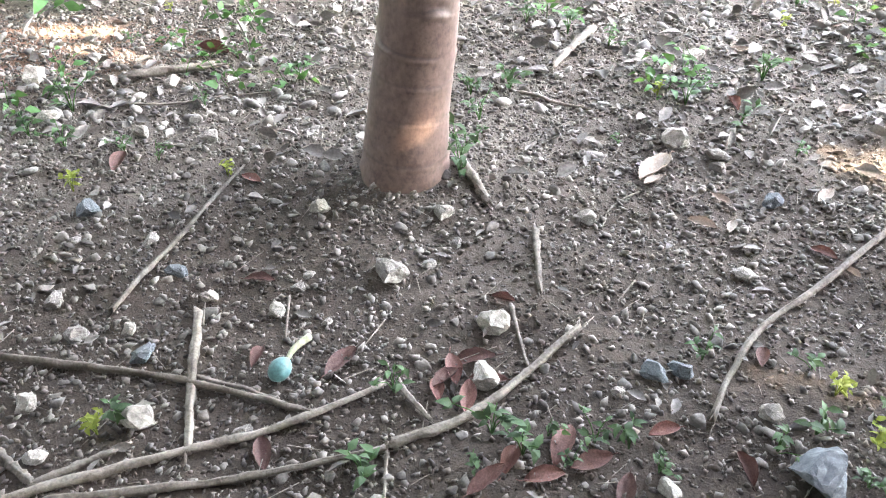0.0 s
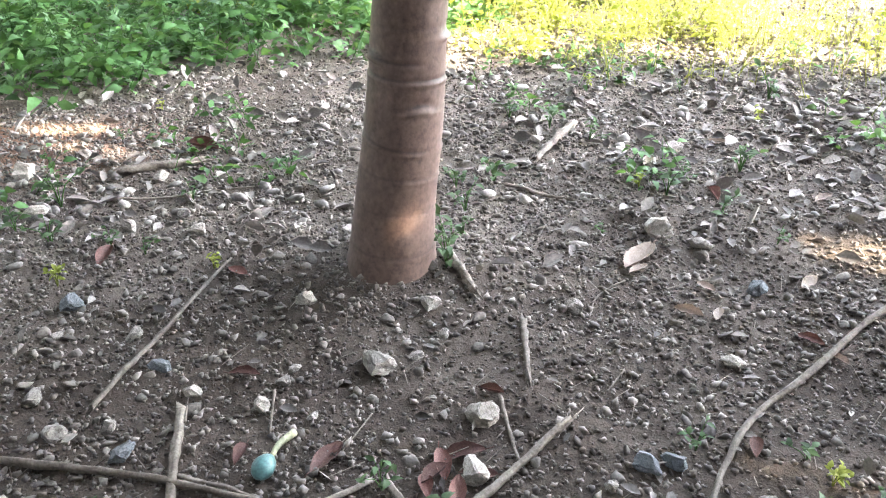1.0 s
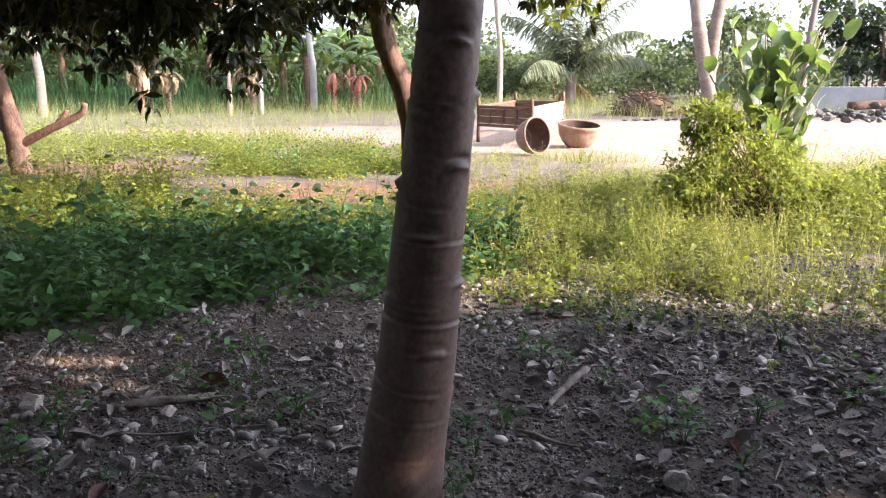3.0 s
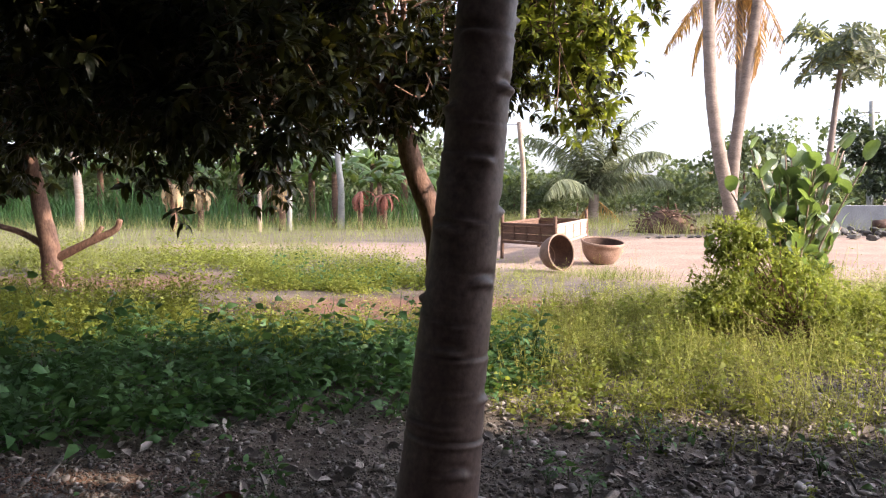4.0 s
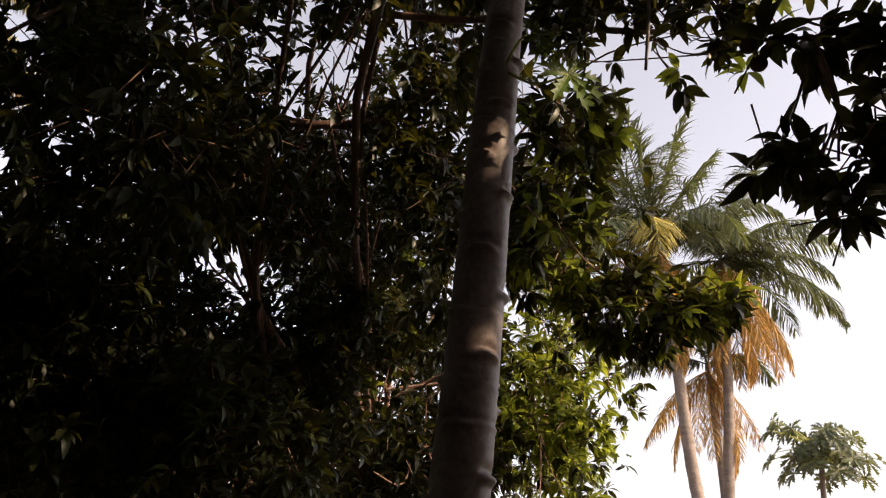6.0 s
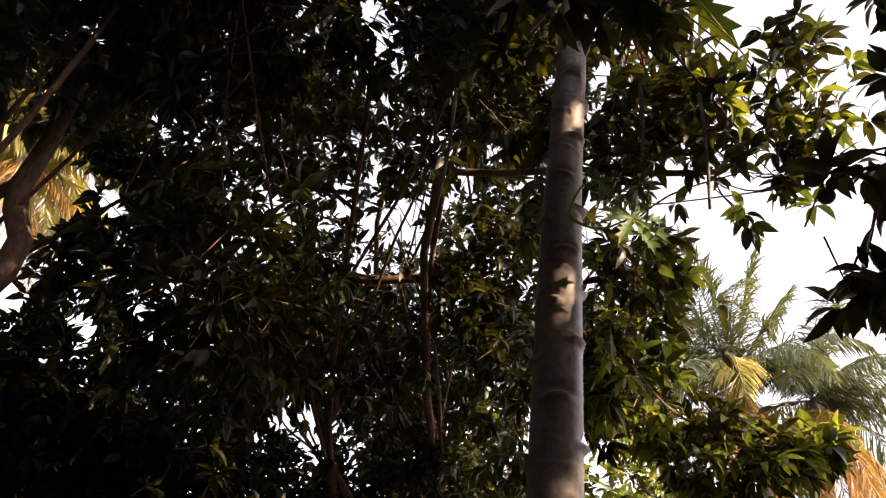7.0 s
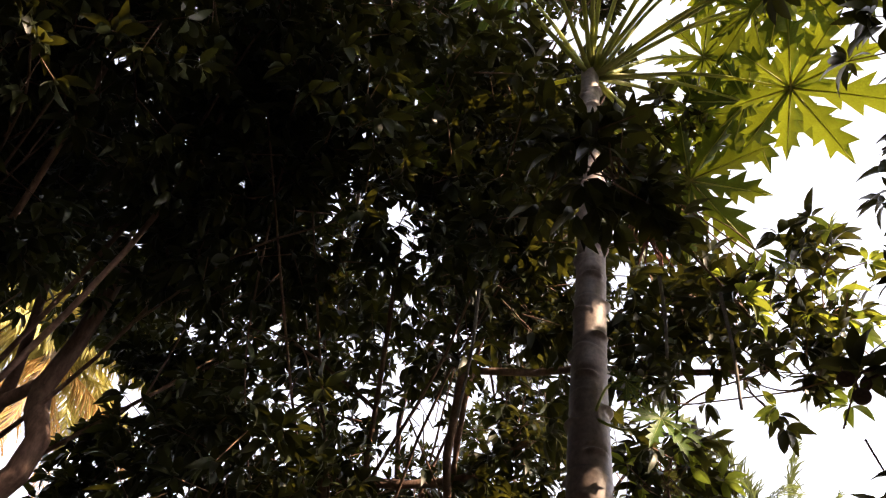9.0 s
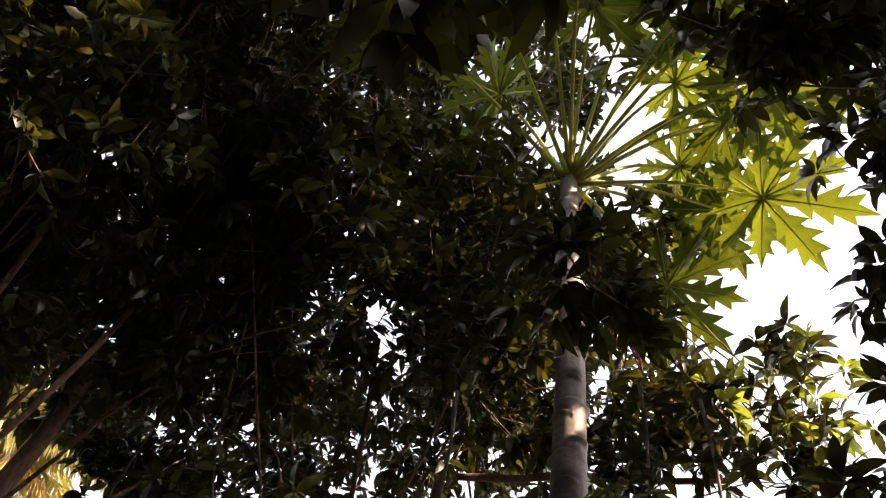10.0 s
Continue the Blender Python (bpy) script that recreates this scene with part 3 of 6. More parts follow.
def main_papaya():
    tree = empty("papaya_tree")
    part("trunk", papaya_trunk(), tree)
    rng = np.random.default_rng(9)
    ways = [(1.10, 0.10, -0.20), (0.93, -0.65, -0.30), (-0.88, -0.96, -0.02), (0.60, 0.70, -0.20), (-0.48, -1.27, 0.05), (-0.11, -1.24, 0.10), (0.05, -1.23, 0.08), (0.15, -0.95, 0.25),
            (0.58, -0.54, 0.47), (0.70, -0.38, 0.47), (0.97, -0.18, 0.26), (-0.40, -0.29, 0.69), (0.75, 0.55, 0.35), (0.45, 0.85, 0.40), (-0.25, 0.95, 0.45), (-0.85, 0.45, 0.30), (1.05, -1.10, 0.10), (1.00, 0.40, 0.20), (0.78, 0.22, 0.50), (1.15, -0.38, 0.02), (0.72, -0.95, 0.25), (1.35, -0.55, 0.15), (0.42, -0.80, 0.55)]
    papaya_crown(tree, (0.45, 2.15, 5.56), ways, PAPAYA_LEAVES, 0.58, rng, 0.012)
    # a young shoot half way up
    for tip, s, down in (((0.39, 1.95, 2.85), 0.17, (0.30, -0.1, -1.0)), ((0.31, 1.98, 3.03), 0.10, (-0.2, -0.1, -1.0))):
        line = smooth_line([(0.20, 2.10, 2.98), ((0.20 + tip[0]) / 2, 2.04, tip[2] + 0.03), tip], 8)
        stalk = part("leaf_stalk", mesh_of("leaf_stalk", *tube(line, np.linspace(0.006, 0.003, 8), 6), M_PETIOLE), tree)
        out = unit(np.array(down))
        sy = unit(np.cross(np.array([0.4, -0.85, -0.15]), out))
        nz = np.cross(out, sy)
        part("leaf", PAPAYA_LEAVES[1], stalk, "", Matrix([[out[r] * s, sy[r] * s, nz[r] * s, tip[r]] for r in range(3)] + [[0, 0, 0, 1]]))
    tagged(tree, "papaya tree with grey ringed trunk and lobed green leaves", "tree")


main_papaya()


# ---- broad crowned orchard trees ----
# chinks in the canopy where the sun reaches the trunk and the earth: place and radius
SUN_GAPS = [(-0.06, 2.03, 0.25, 0.0), (0.19, 2.12, 2.05, 0.035), (1.5, 2.12, 0.0, 0.07), (0.78, 1.28, 0.0, 0.03), (-1.5, 3.3, 0.0, 0.05), (0.42, 1.93, 2.80, 0.06), (0.23, 2.07, 3.45, 0.03), (0.95, 2.7, 4.75, 0.28),
            (0.45, 2.15, 5.70, 0.25), (1.5, 2.2, 5.3, 0.45), (1.3, 1.5, 5.3, 0.3), (-0.5, 5.8, 3.3, 0.2), (1.55, 2.75, 4.2, 0.3), (-0.9, 6.0, 2.5, 0.15),
            (-4.0, 7.6, 0.3, 0.32), (-3.2, 7.4, 0.3, 0.30), (-2.3, 7.3, 0.3, 0.26), (-3.4, 6.6, 0.3, 0.30), (-2.5, 6.5, 0.3, 0.28), (-4.8, 7.9, 0.3, 0.35), (-5.6, 8.6, 0.3, 0.35), (-1.85, 3.62, 0.0, 0.05), (-1.60, 3.60, 0.0, 0.04), (0.98, 1.22, 0.0, 0.03)]
LEAF_NEAR = leaf_template(0.33, 0.20, 0.12, 3)
LEAF_FAR = leaf_template(0.34, 0.18, 0.10, 2)


def rosettes(blobs, rng, per, leaf_len):
    """Twig tips inside uneven balls, and the way each one points."""
    cs, ds, ys = [], [], []
    for cx, cy, cz, rx, ry, rz, *thin in blobs:
        n = int(per * (thin[0] if thin else 1.0) * (rx * ry * rz) ** (2 / 3))
        m = max(6, n // 20)
        core = unit(rng.normal(0, 1, (m, 3))) * (rng.uniform(0.1, 1, (m, 1)) ** 0.5)
        d = core[rng.integers(0, m, n)] + rng.normal(0, 0.17 / max(rx, 0.5) ** 0.7, (n, 3))
        far = np.linalg.norm(d, axis=1)
        d = unit(d)
        lump = 1 + 0.22 * vnoise(d[:, 0] * 2 + cx, d[:, 1] * 2 + d[:, 2] * 3, 1.6, int(abs(cx * 10)) + 1)
        r = np.minimum(far, 1.12) * lump
        c = np.array([cx, cy, cz]) + d * r[:, None] * np.array([rx, ry, rz])
        cs.append(c)
        ys.append(rng.random(n) < (thin[1] if len(thin) > 1 else 0.0))
        ds.append(unit(d + np.array([0, 0, 0.15]) + rng.normal(0, 0.45, (n, 3))))
    return np.vstack(cs), np.vstack(ds), np.concatenate(ys)


def orchard_tree(label, trunk_pts, trunk_r, blobs, seed, per=430, leaf_len=0.135, near=True, stub=None, leaves_each=9, group="orchard trees", limb_share=0.5):
    rng = np.random.default_rng(seed)
    tree = empty("sapota_tree")
    line = smooth_line(trunk_pts, 26)
    fork = line[-1]
    pieces = [tube(line, np.linspace(trunk_r * 1.15, trunk_r * 0.72, 26) * (1 + 0.05 * np.sin(np.arange(26) * 1.7)), 14, 0.02, rng)]
    if stub:
        for ctrl, r in stub:
            l2 = smooth_line(ctrl, 12)
            pieces.append(tube(l2, np.linspace(r, r * 0.6, 12), 10, 0.04, rng))
    part("trunk", mesh_of("trunk", *join(pieces), M_BARK), tree)
    for cx, cy, cz, rx, ry, rz, *_ in blobs:
        c = np.array([cx, cy, cz])
        root = fork
        if rx < 0.9:
            root = np.array(min((b[:3] for b in blobs if b[3] > rx + 0.05), key=lambda b: np.linalg.norm(np.array(b) - c)))
        way = c - root
        bend = root + way * 0.5 + rng.normal(0, 0.08, 3) * np.linalg.norm(way) + np.array([0, 0, 0.06 * np.linalg.norm(way)])
        l3 = smooth_line([root, bend, c], 14)
        r0 = trunk_r * limb_share * min(1.0, (rx / 1.4)) + 0.012 if rx >= 0.9 else 0.009
        arms = [tube(l3, np.linspace(r0, r0 * 0.4, 14), 8, 0.03, rng)]
        for _ in range(7 if rx >= 0.9 else 3):
            e = c + unit(rng.normal(0, 1, 3)) * np.array([rx, ry, rz]) * rng.uniform(0.6, 0.95)
            s = l3[rng.integers(6, 13)]
            l4 = smooth_line([s, (s + e) / 2 + rng.normal(0, 0.08, 3) * rx, e], 8)
            arms.append(tube(l4, np.linspace(min(r0 * 0.42, 0.018), 0.005, 8), 6, 0.03, rng, False))
        part("limb", mesh_of("limb", *join(arms), M_BARK), tree)
    c, d, lit = rosettes(blobs, rng, per, leaf_len)
    n, k = len(c), leaves_each
    ref = unit(np.cross(d, rng.normal(0, 1, (n, 3))))
    oth = np.cross(d, ref)
    a = np.arange(k) * 2.4 + rng.uniform(0, 6.28, (n, 1))
    th = rng.uniform(0.55, 1.45, (n, k))
    way = d[:, None, :] * np.cos(th)[..., None] + np.sin(th)[..., None] * (ref[:, None, :] * np.cos(a)[..., None] + oth[:, None, :] * np.sin(a)[..., None])
    way = way.reshape(-1, 3) + np.array([0, 0, -0.28])
    size = leaf_len * rng.uniform(0.65, 1.2, n * k)
    rot = frames(way, rng, (0, 0, 1), 0.45) * size[:, None, None]
    pos = np.repeat(c, k, 0) + unit(way) * 0.01
    lit = np.repeat(lit, k)
    for gx, gy, gzz, gr in SUN_GAPS:
        rel = pos + unit(way) * size[:, None] * 0.5 - np.array([gx, gy, gzz])
        off = np.linalg.norm(rel - (rel @ np.array(SUN_DIR))[:, None] * np.array(SUN_DIR)[None, :], axis=1)
        keep = (off > gr + 0.45 * size) | (rel @ np.array(SUN_DIR) < 0.3)
        pos, rot, way, size, lit = pos[keep], rot[keep], way[keep], size[keep], lit[keep]
    close = (pos[:, 1] < 5.0) & (np.linalg.norm(pos - np.array([0, 0, 1.35]), axis=1) < 4.6) & near
    # leaves picked for sunny crown edges get the painted-bright copy
    for pick, (tv, tf), mat in ((close & ~lit, LEAF_NEAR, M_LEAF), (~close & ~lit, LEAF_FAR, M_LEAF), (lit, LEAF_NEAR, M_LEAF_LIT)):
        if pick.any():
            tagged(part("crown", bulk("crown", tv, tf, rot[pick], pos[pick], mat), tree, "yellow-green leaves with sunlight put into their colour" if mat is M_LEAF_LIT else ""), kind="stuff")
    if near:
        tw = ([(0, 0.5, 0), (0, -0.3, 0.4), (0, -0.3, -0.4), (1, 0.3, 0), (1, -0.2, 0.25), (1, -0.2, -0.25)], [(0, 1, 4, 3), (1, 2, 5, 4), (2, 0, 3, 5)])
        some = np.arange(len(c)) % 5 < 2
        for gx, gy, gzz, gr in SUN_GAPS:
            rel = c - np.array([gx, gy, gzz])
            off = np.linalg.norm(rel - (rel @ np.array(SUN_DIR))[:, None] * np.array(SUN_DIR)[None, :], axis=1)
            some &= (off > gr + 0.08) | (rel @ np.array(SUN_DIR) < 0.3)
        rot = frames(d[some], rng) * np.array([0.22, 0.009, 0.009])[None, None, :]
        tagged(part("twig_growth", bulk("twig_growth", *tw, rot, c[some] - d[some] * 0.22, M_BARK), tree), kind="stuff")
    return tagged(tree, label, "tree", group)


T_LABEL = "spreading sapota tree with dark glossy leaves and reddish bark"
orchard_tree(T_LABEL, [(-0.12, 8.0, -0.05), (-0.13, 8.0, 0.5), (-0.20, 8.0, 1.1), (-0.42, 8.0, 1.7), (-0.55, 7.9, 2.3)], 0.135,
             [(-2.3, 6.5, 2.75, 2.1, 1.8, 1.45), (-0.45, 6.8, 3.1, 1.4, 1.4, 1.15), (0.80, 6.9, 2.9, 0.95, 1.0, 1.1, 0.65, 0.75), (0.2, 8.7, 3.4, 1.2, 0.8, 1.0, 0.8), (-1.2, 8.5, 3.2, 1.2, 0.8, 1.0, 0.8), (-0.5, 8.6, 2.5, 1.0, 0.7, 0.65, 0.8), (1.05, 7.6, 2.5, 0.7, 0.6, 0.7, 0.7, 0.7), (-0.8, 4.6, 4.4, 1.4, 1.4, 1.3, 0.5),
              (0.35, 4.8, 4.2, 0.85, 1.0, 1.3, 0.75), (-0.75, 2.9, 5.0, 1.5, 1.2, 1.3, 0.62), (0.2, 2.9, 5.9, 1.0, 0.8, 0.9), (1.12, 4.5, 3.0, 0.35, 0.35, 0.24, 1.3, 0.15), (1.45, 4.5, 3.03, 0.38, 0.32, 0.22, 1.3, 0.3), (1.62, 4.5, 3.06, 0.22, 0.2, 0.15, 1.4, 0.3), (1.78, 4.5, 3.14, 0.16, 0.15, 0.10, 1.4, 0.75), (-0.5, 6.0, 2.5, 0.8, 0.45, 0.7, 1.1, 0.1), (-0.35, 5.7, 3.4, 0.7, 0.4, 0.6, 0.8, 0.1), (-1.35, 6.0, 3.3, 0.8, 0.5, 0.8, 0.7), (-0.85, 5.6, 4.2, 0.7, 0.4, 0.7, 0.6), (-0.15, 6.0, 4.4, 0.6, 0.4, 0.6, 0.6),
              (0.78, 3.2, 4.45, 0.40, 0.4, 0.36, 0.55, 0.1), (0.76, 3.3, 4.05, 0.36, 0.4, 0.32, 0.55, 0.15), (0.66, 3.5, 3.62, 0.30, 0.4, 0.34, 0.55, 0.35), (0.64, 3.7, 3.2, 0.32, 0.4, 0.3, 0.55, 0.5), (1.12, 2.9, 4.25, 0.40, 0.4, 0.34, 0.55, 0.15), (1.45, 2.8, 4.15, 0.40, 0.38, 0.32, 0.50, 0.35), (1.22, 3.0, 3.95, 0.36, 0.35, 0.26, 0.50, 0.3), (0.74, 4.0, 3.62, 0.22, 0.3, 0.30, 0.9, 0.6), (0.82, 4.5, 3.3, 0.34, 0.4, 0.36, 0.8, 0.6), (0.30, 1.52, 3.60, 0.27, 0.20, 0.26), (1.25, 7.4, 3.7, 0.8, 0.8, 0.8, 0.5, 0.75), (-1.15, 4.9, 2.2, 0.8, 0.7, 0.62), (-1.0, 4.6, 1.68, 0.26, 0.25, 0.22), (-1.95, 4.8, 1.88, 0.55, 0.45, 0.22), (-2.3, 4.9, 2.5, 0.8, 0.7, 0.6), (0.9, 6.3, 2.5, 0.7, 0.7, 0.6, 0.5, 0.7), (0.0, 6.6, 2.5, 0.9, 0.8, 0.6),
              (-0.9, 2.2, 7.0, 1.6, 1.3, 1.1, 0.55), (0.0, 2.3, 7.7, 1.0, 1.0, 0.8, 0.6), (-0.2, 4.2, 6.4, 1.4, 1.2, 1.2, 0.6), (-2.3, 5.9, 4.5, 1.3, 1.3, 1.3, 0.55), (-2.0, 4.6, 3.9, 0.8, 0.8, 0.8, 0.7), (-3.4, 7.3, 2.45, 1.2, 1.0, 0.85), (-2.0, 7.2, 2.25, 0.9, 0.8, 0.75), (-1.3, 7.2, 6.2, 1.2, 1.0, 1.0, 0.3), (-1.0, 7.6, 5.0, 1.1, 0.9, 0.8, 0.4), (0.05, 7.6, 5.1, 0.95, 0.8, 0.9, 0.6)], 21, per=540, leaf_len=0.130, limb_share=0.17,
             stub=[([(-0.55, 7.9, 2.3), (-1.3, 5.6, 3.2), (-1.39, 4.2, 4.05), (-0.95, 4.2, 4.12), (-0.48, 4.2, 4.15), (-0.2, 4.2, 4.3), (0.1, 4.1, 4.5)], 0.04),
                   ([(-0.55, 7.9, 2.3), (-0.6, 5.0, 3.6), (-0.42, 3.3, 4.13), (-0.08, 3.3, 4.22), (0.33, 3.3, 4.25), (0.75, 3.3, 4.20), (1.16, 3.25, 4.15)], 0.028)])
orchard_tree("spreading sapota tree with dark leaves, one limb sawn off", [(-5.98, 11.35, -0.05), (-6.02, 11.35, 0.6), (-6.15, 11.35, 1.3), (-6.3, 11.3, 2.2)], 0.14,
             [(-6.2, 10.6, 3.2, 2.6, 2.2, 1.5), (-4.2, 9.0, 3.3, 2.0, 1.8, 1.4), (-7.2, 9.0, 4.2, 2.2, 2.2, 1.8), (-3.7, 12.2, 3.2, 1.2, 1.1, 0.85)], 22, per=270, leaf_len=0.18, near=False,
             stub=[([(-5.98, 11.35, 0.42), (-5.5, 11.35, 0.66), (-5.05, 11.35, 0.86), (-4.93, 11.3, 1.02)], 0.07), ([(-5.4, 11.35, 0.70), (-5.22, 11.35, 0.92)], 0.05),
                   ([(-6.0, 11.35, 0.55), (-6.4, 11.35, 0.82), (-6.9, 11.3, 0.98)], 0.06)])
# left tree; balls overhead and behind the view are added for shade
orchard_tree(T_LABEL, [(-3.9, 2.3, -0.05), (-3.85, 2.35, 0.8), (-3.6, 2.6, 1.8), (-3.3, 2.9, 2.7)], 0.12,
             [(-2.3, 2.6, 5.65, 1.1, 1.1, 0.85), (-3.4, 4.8, 2.9, 1.6, 1.4, 1.1), (-2.0, 4.5, 5.8, 1.0, 1.0, 1.0, 0.5), (-4.7, 2.2, 5.3, 1.4, 1.5, 1.1), (-1.4, 2.4, 5.1, 0.9, 0.9, 0.85, 0.9),
              (-2.2, 1.2, 5.0, 1.1, 1.0, 0.9), (-1.3, 1.3, 5.9, 1.0, 0.9, 0.8), (-3.2, 1.6, 4.7, 1.2, 1.1, 0.9), (-1.45, 3.2, 3.6, 0.65, 0.7, 0.8, 0.65), (-3.3, 4.6, 3.3, 0.9, 0.6, 0.5), (-3.2, 0.4, 6.2, 1.6, 1.4, 1.0), (-1.4, 0.2, 6.6, 1.5, 1.0, 0.9), (-2.6, -1.0, 5.4, 1.6, 1.3, 1.0), (-1.7, 1.6, 7.6, 1.4, 1.0, 0.9), (-3.5, 3.1, 5.7, 0.9, 0.7, 0.6), (-3.25, 4.0, 3.45, 0.55, 0.5, 0.40), (-2.75, 4.3, 4.2, 0.45, 0.4, 0.4), (-3.9, 4.6, 3.4, 0.9, 0.8, 0.5), (-4.6, 3.6, 4.3, 0.8, 0.8, 0.7), (-2.62, 4.2, 4.75, 0.38, 0.35, 0.35), (-3.06, 4.0, 5.7, 0.45, 0.4, 0.4), (-2.67, 4.0, 5.1, 0.3, 0.3, 0.3), (-3.5, 4.0, 6.0, 0.5, 0.5, 0.4), (-2.36, 4.0, 4.80, 0.25, 0.25, 0.2)], 23, per=640, leaf_len=0.135, limb_share=0.07,
             stub=[([(-3.3, 2.9, 2.7), (-2.75, 2.9, 3.0), (-2.42, 2.9, 3.45), (-2.57, 2.9, 3.85), (-2.52, 2.9, 4.15), (-2.44, 2.85, 4.8)], 0.075),
                   ([(-3.3, 2.9, 2.75), (-3.15, 2.9, 3.4), (-2.90, 2.9, 3.70), (-2.72, 2.9, 3.84), (-2.58, 2.9, 3.95)], 0.05), ([(-2.88, 2.9, 3.71), (-2.79, 2.92, 3.80), (-2.84, 2.95, 4.12), (-3.0, 2.95, 4.8)], 0.045)])
# right tree; its large out-of-view balls are added to block the sun
orchard_tree(T_LABEL, [(4.6, -0.4, -0.05), (4.55, -0.35, 0.8), (4.35, -0.25, 1.8), (4.2, -0.2, 2.5)], 0.13,
             [(1.28, 2.10, 3.16, 0.18, 0.15, 0.06, 1.3), (1.09, 2.10, 3.09, 0.07, 0.08, 0.04, 1.6), (1.58, 2.10, 3.20, 0.18, 0.18, 0.14, 0.8), (1.08, 2.10, 2.66, 0.07, 0.09, 0.05, 2.0), (1.23, 2.10, 2.64, 0.10, 0.10, 0.09, 2.0), (1.38, 2.12, 2.67, 0.11, 0.12, 0.12, 1.8), (1.25, 2.10, 2.46, 0.05, 0.06, 0.08, 2.2), (1.52, 2.10, 2.78, 0.12, 0.14, 0.18, 1.2), (1.88, 2.1, 2.95, 0.36, 0.36, 0.5, 0.8), (2.5, 2.1, 3.5, 0.9, 0.8, 0.9), (1.12, 0.90, 4.50, 0.42, 0.36, 0.22, 2.0), (1.95, 1.35, 4.4, 0.45, 0.5, 0.5), (4.9, 1.5, 3.4, 1.7, 1.5, 1.4), (3.4, 0.2, 4.0, 1.9, 1.8, 1.3, 0.85),
              (5.6, 0.6, 3.4, 1.8, 1.8, 1.6), (5.3, 1.0, 5.5, 1.6, 1.4, 1.2), (1.48, 1.75, 3.85, 0.20, 0.20, 0.10), (1.37, 1.75, 3.36, 0.15, 0.18, 0.12), (5.6, -0.6, 5.2, 1.6, 1.4, 1.2), (5.6, 1.6, 2.3, 1.2, 1.2, 0.9)], 24, per=380)
# unseen trees beside and behind the camera, added to block sun and sky light
for tx, ty, seed in ((7.6, -0.9, 25), (6.9, -2.6, 26), (12.5, -3.4, 27), (-3.8, -4.2, 28), (0.6, -5.2, 29), (-7.8, -0.6, 30), (4.4, -6.6, 36), (-1.6, -1.9, 37), (-5.6, -7.5, 38)):
    more = []
    if seed in (25, 26, 28, 29, 30, 36, 37, 38):
        more = [(tx + 1.6, ty + 0.6, 4.4, 2.0, 1.8, 1.2), (tx - 1.6, ty + 0.4, 4.2, 2.0, 1.8, 1.2), (tx, ty - 1.4, 5.2, 2.2, 1.8, 1.2), (tx - 1.9, ty - 0.5, 2.4, 1.3, 1.3, 1.0)]
    orchard_tree(T_LABEL, [(tx, ty, -0.05), (tx + 0.1, ty, 0.9), (tx, ty + 0.1, 2.0)], 0.14,
                 more + [(tx, ty, 4.1, 2.4, 1.9, 2.0), (tx - 0.8, ty + 0.1, 3.0, 1.8, 1.7, 1.4), (tx + 0.8, ty - 0.8, 2.8, 2.0, 1.8, 1.4)], seed,
                 per=300 if seed in (25, 26, 28, 29, 30, 36, 37, 38) else 160, near=False, leaf_len=0.29)


# three added trees out of view, crowns set on sun rays to cast shade
UNSEEN_TALL = "unseen tall sapota tree added to shade the crowns and ground"
orchard_tree(UNSEEN_TALL, [(10.6, 0.2, -0.05), (10.5, 0.3, 1.5), (10.4, 0.3, 3.6), (10.3, 0.2, 6.0)], 0.18,
             [(9.5, 0.9, 6.6, 1.6, 1.3, 1.2), (11.0, 0.2, 7.6, 1.7, 1.5, 1.3), (8.8, -0.4, 7.6, 1.6, 1.4, 1.2), (10.2, -1.6, 6.6, 1.8, 1.5, 1.3)], 39, per=300, near=False, leaf_len=0.29)
orchard_tree(UNSEEN_TALL, [(6.2, -0.4, -0.05), (6.1, -0.3, 2.0), (5.8, -0.1, 5.0), (5.4, 0.0, 8.4)], 0.22,
             [(5.2, 0.2, 9.7, 2.0, 1.6, 0.95), (5.2, 1.3, 10.9, 1.8, 1.5, 1.0), (4.8, -1.4, 9.4, 1.8, 1.5, 1.2), (5.6, -0.4, 6.6, 1.5, 1.3, 1.0)], 40, per=300, near=False, leaf_len=0.29)
orchard_tree(UNSEEN_TALL, [(8.8, 3.3, -0.05), (8.7, 3.3, 2.5), (8.3, 3.3, 5.5), (7.8, 3.4, 8.6)], 0.20,
             [(7.6, 3.4, 8.7, 1.9, 1.6, 1.3), (6.9, 2.6, 9.8, 1.5, 1.4, 1.1), (8.6, 2.4, 10.6, 1.8, 1.5, 1.2), (8.4, 3.9, 11.6, 1.6, 1.4, 1.0)], 41, per=300, near=False, leaf_len=0.29)


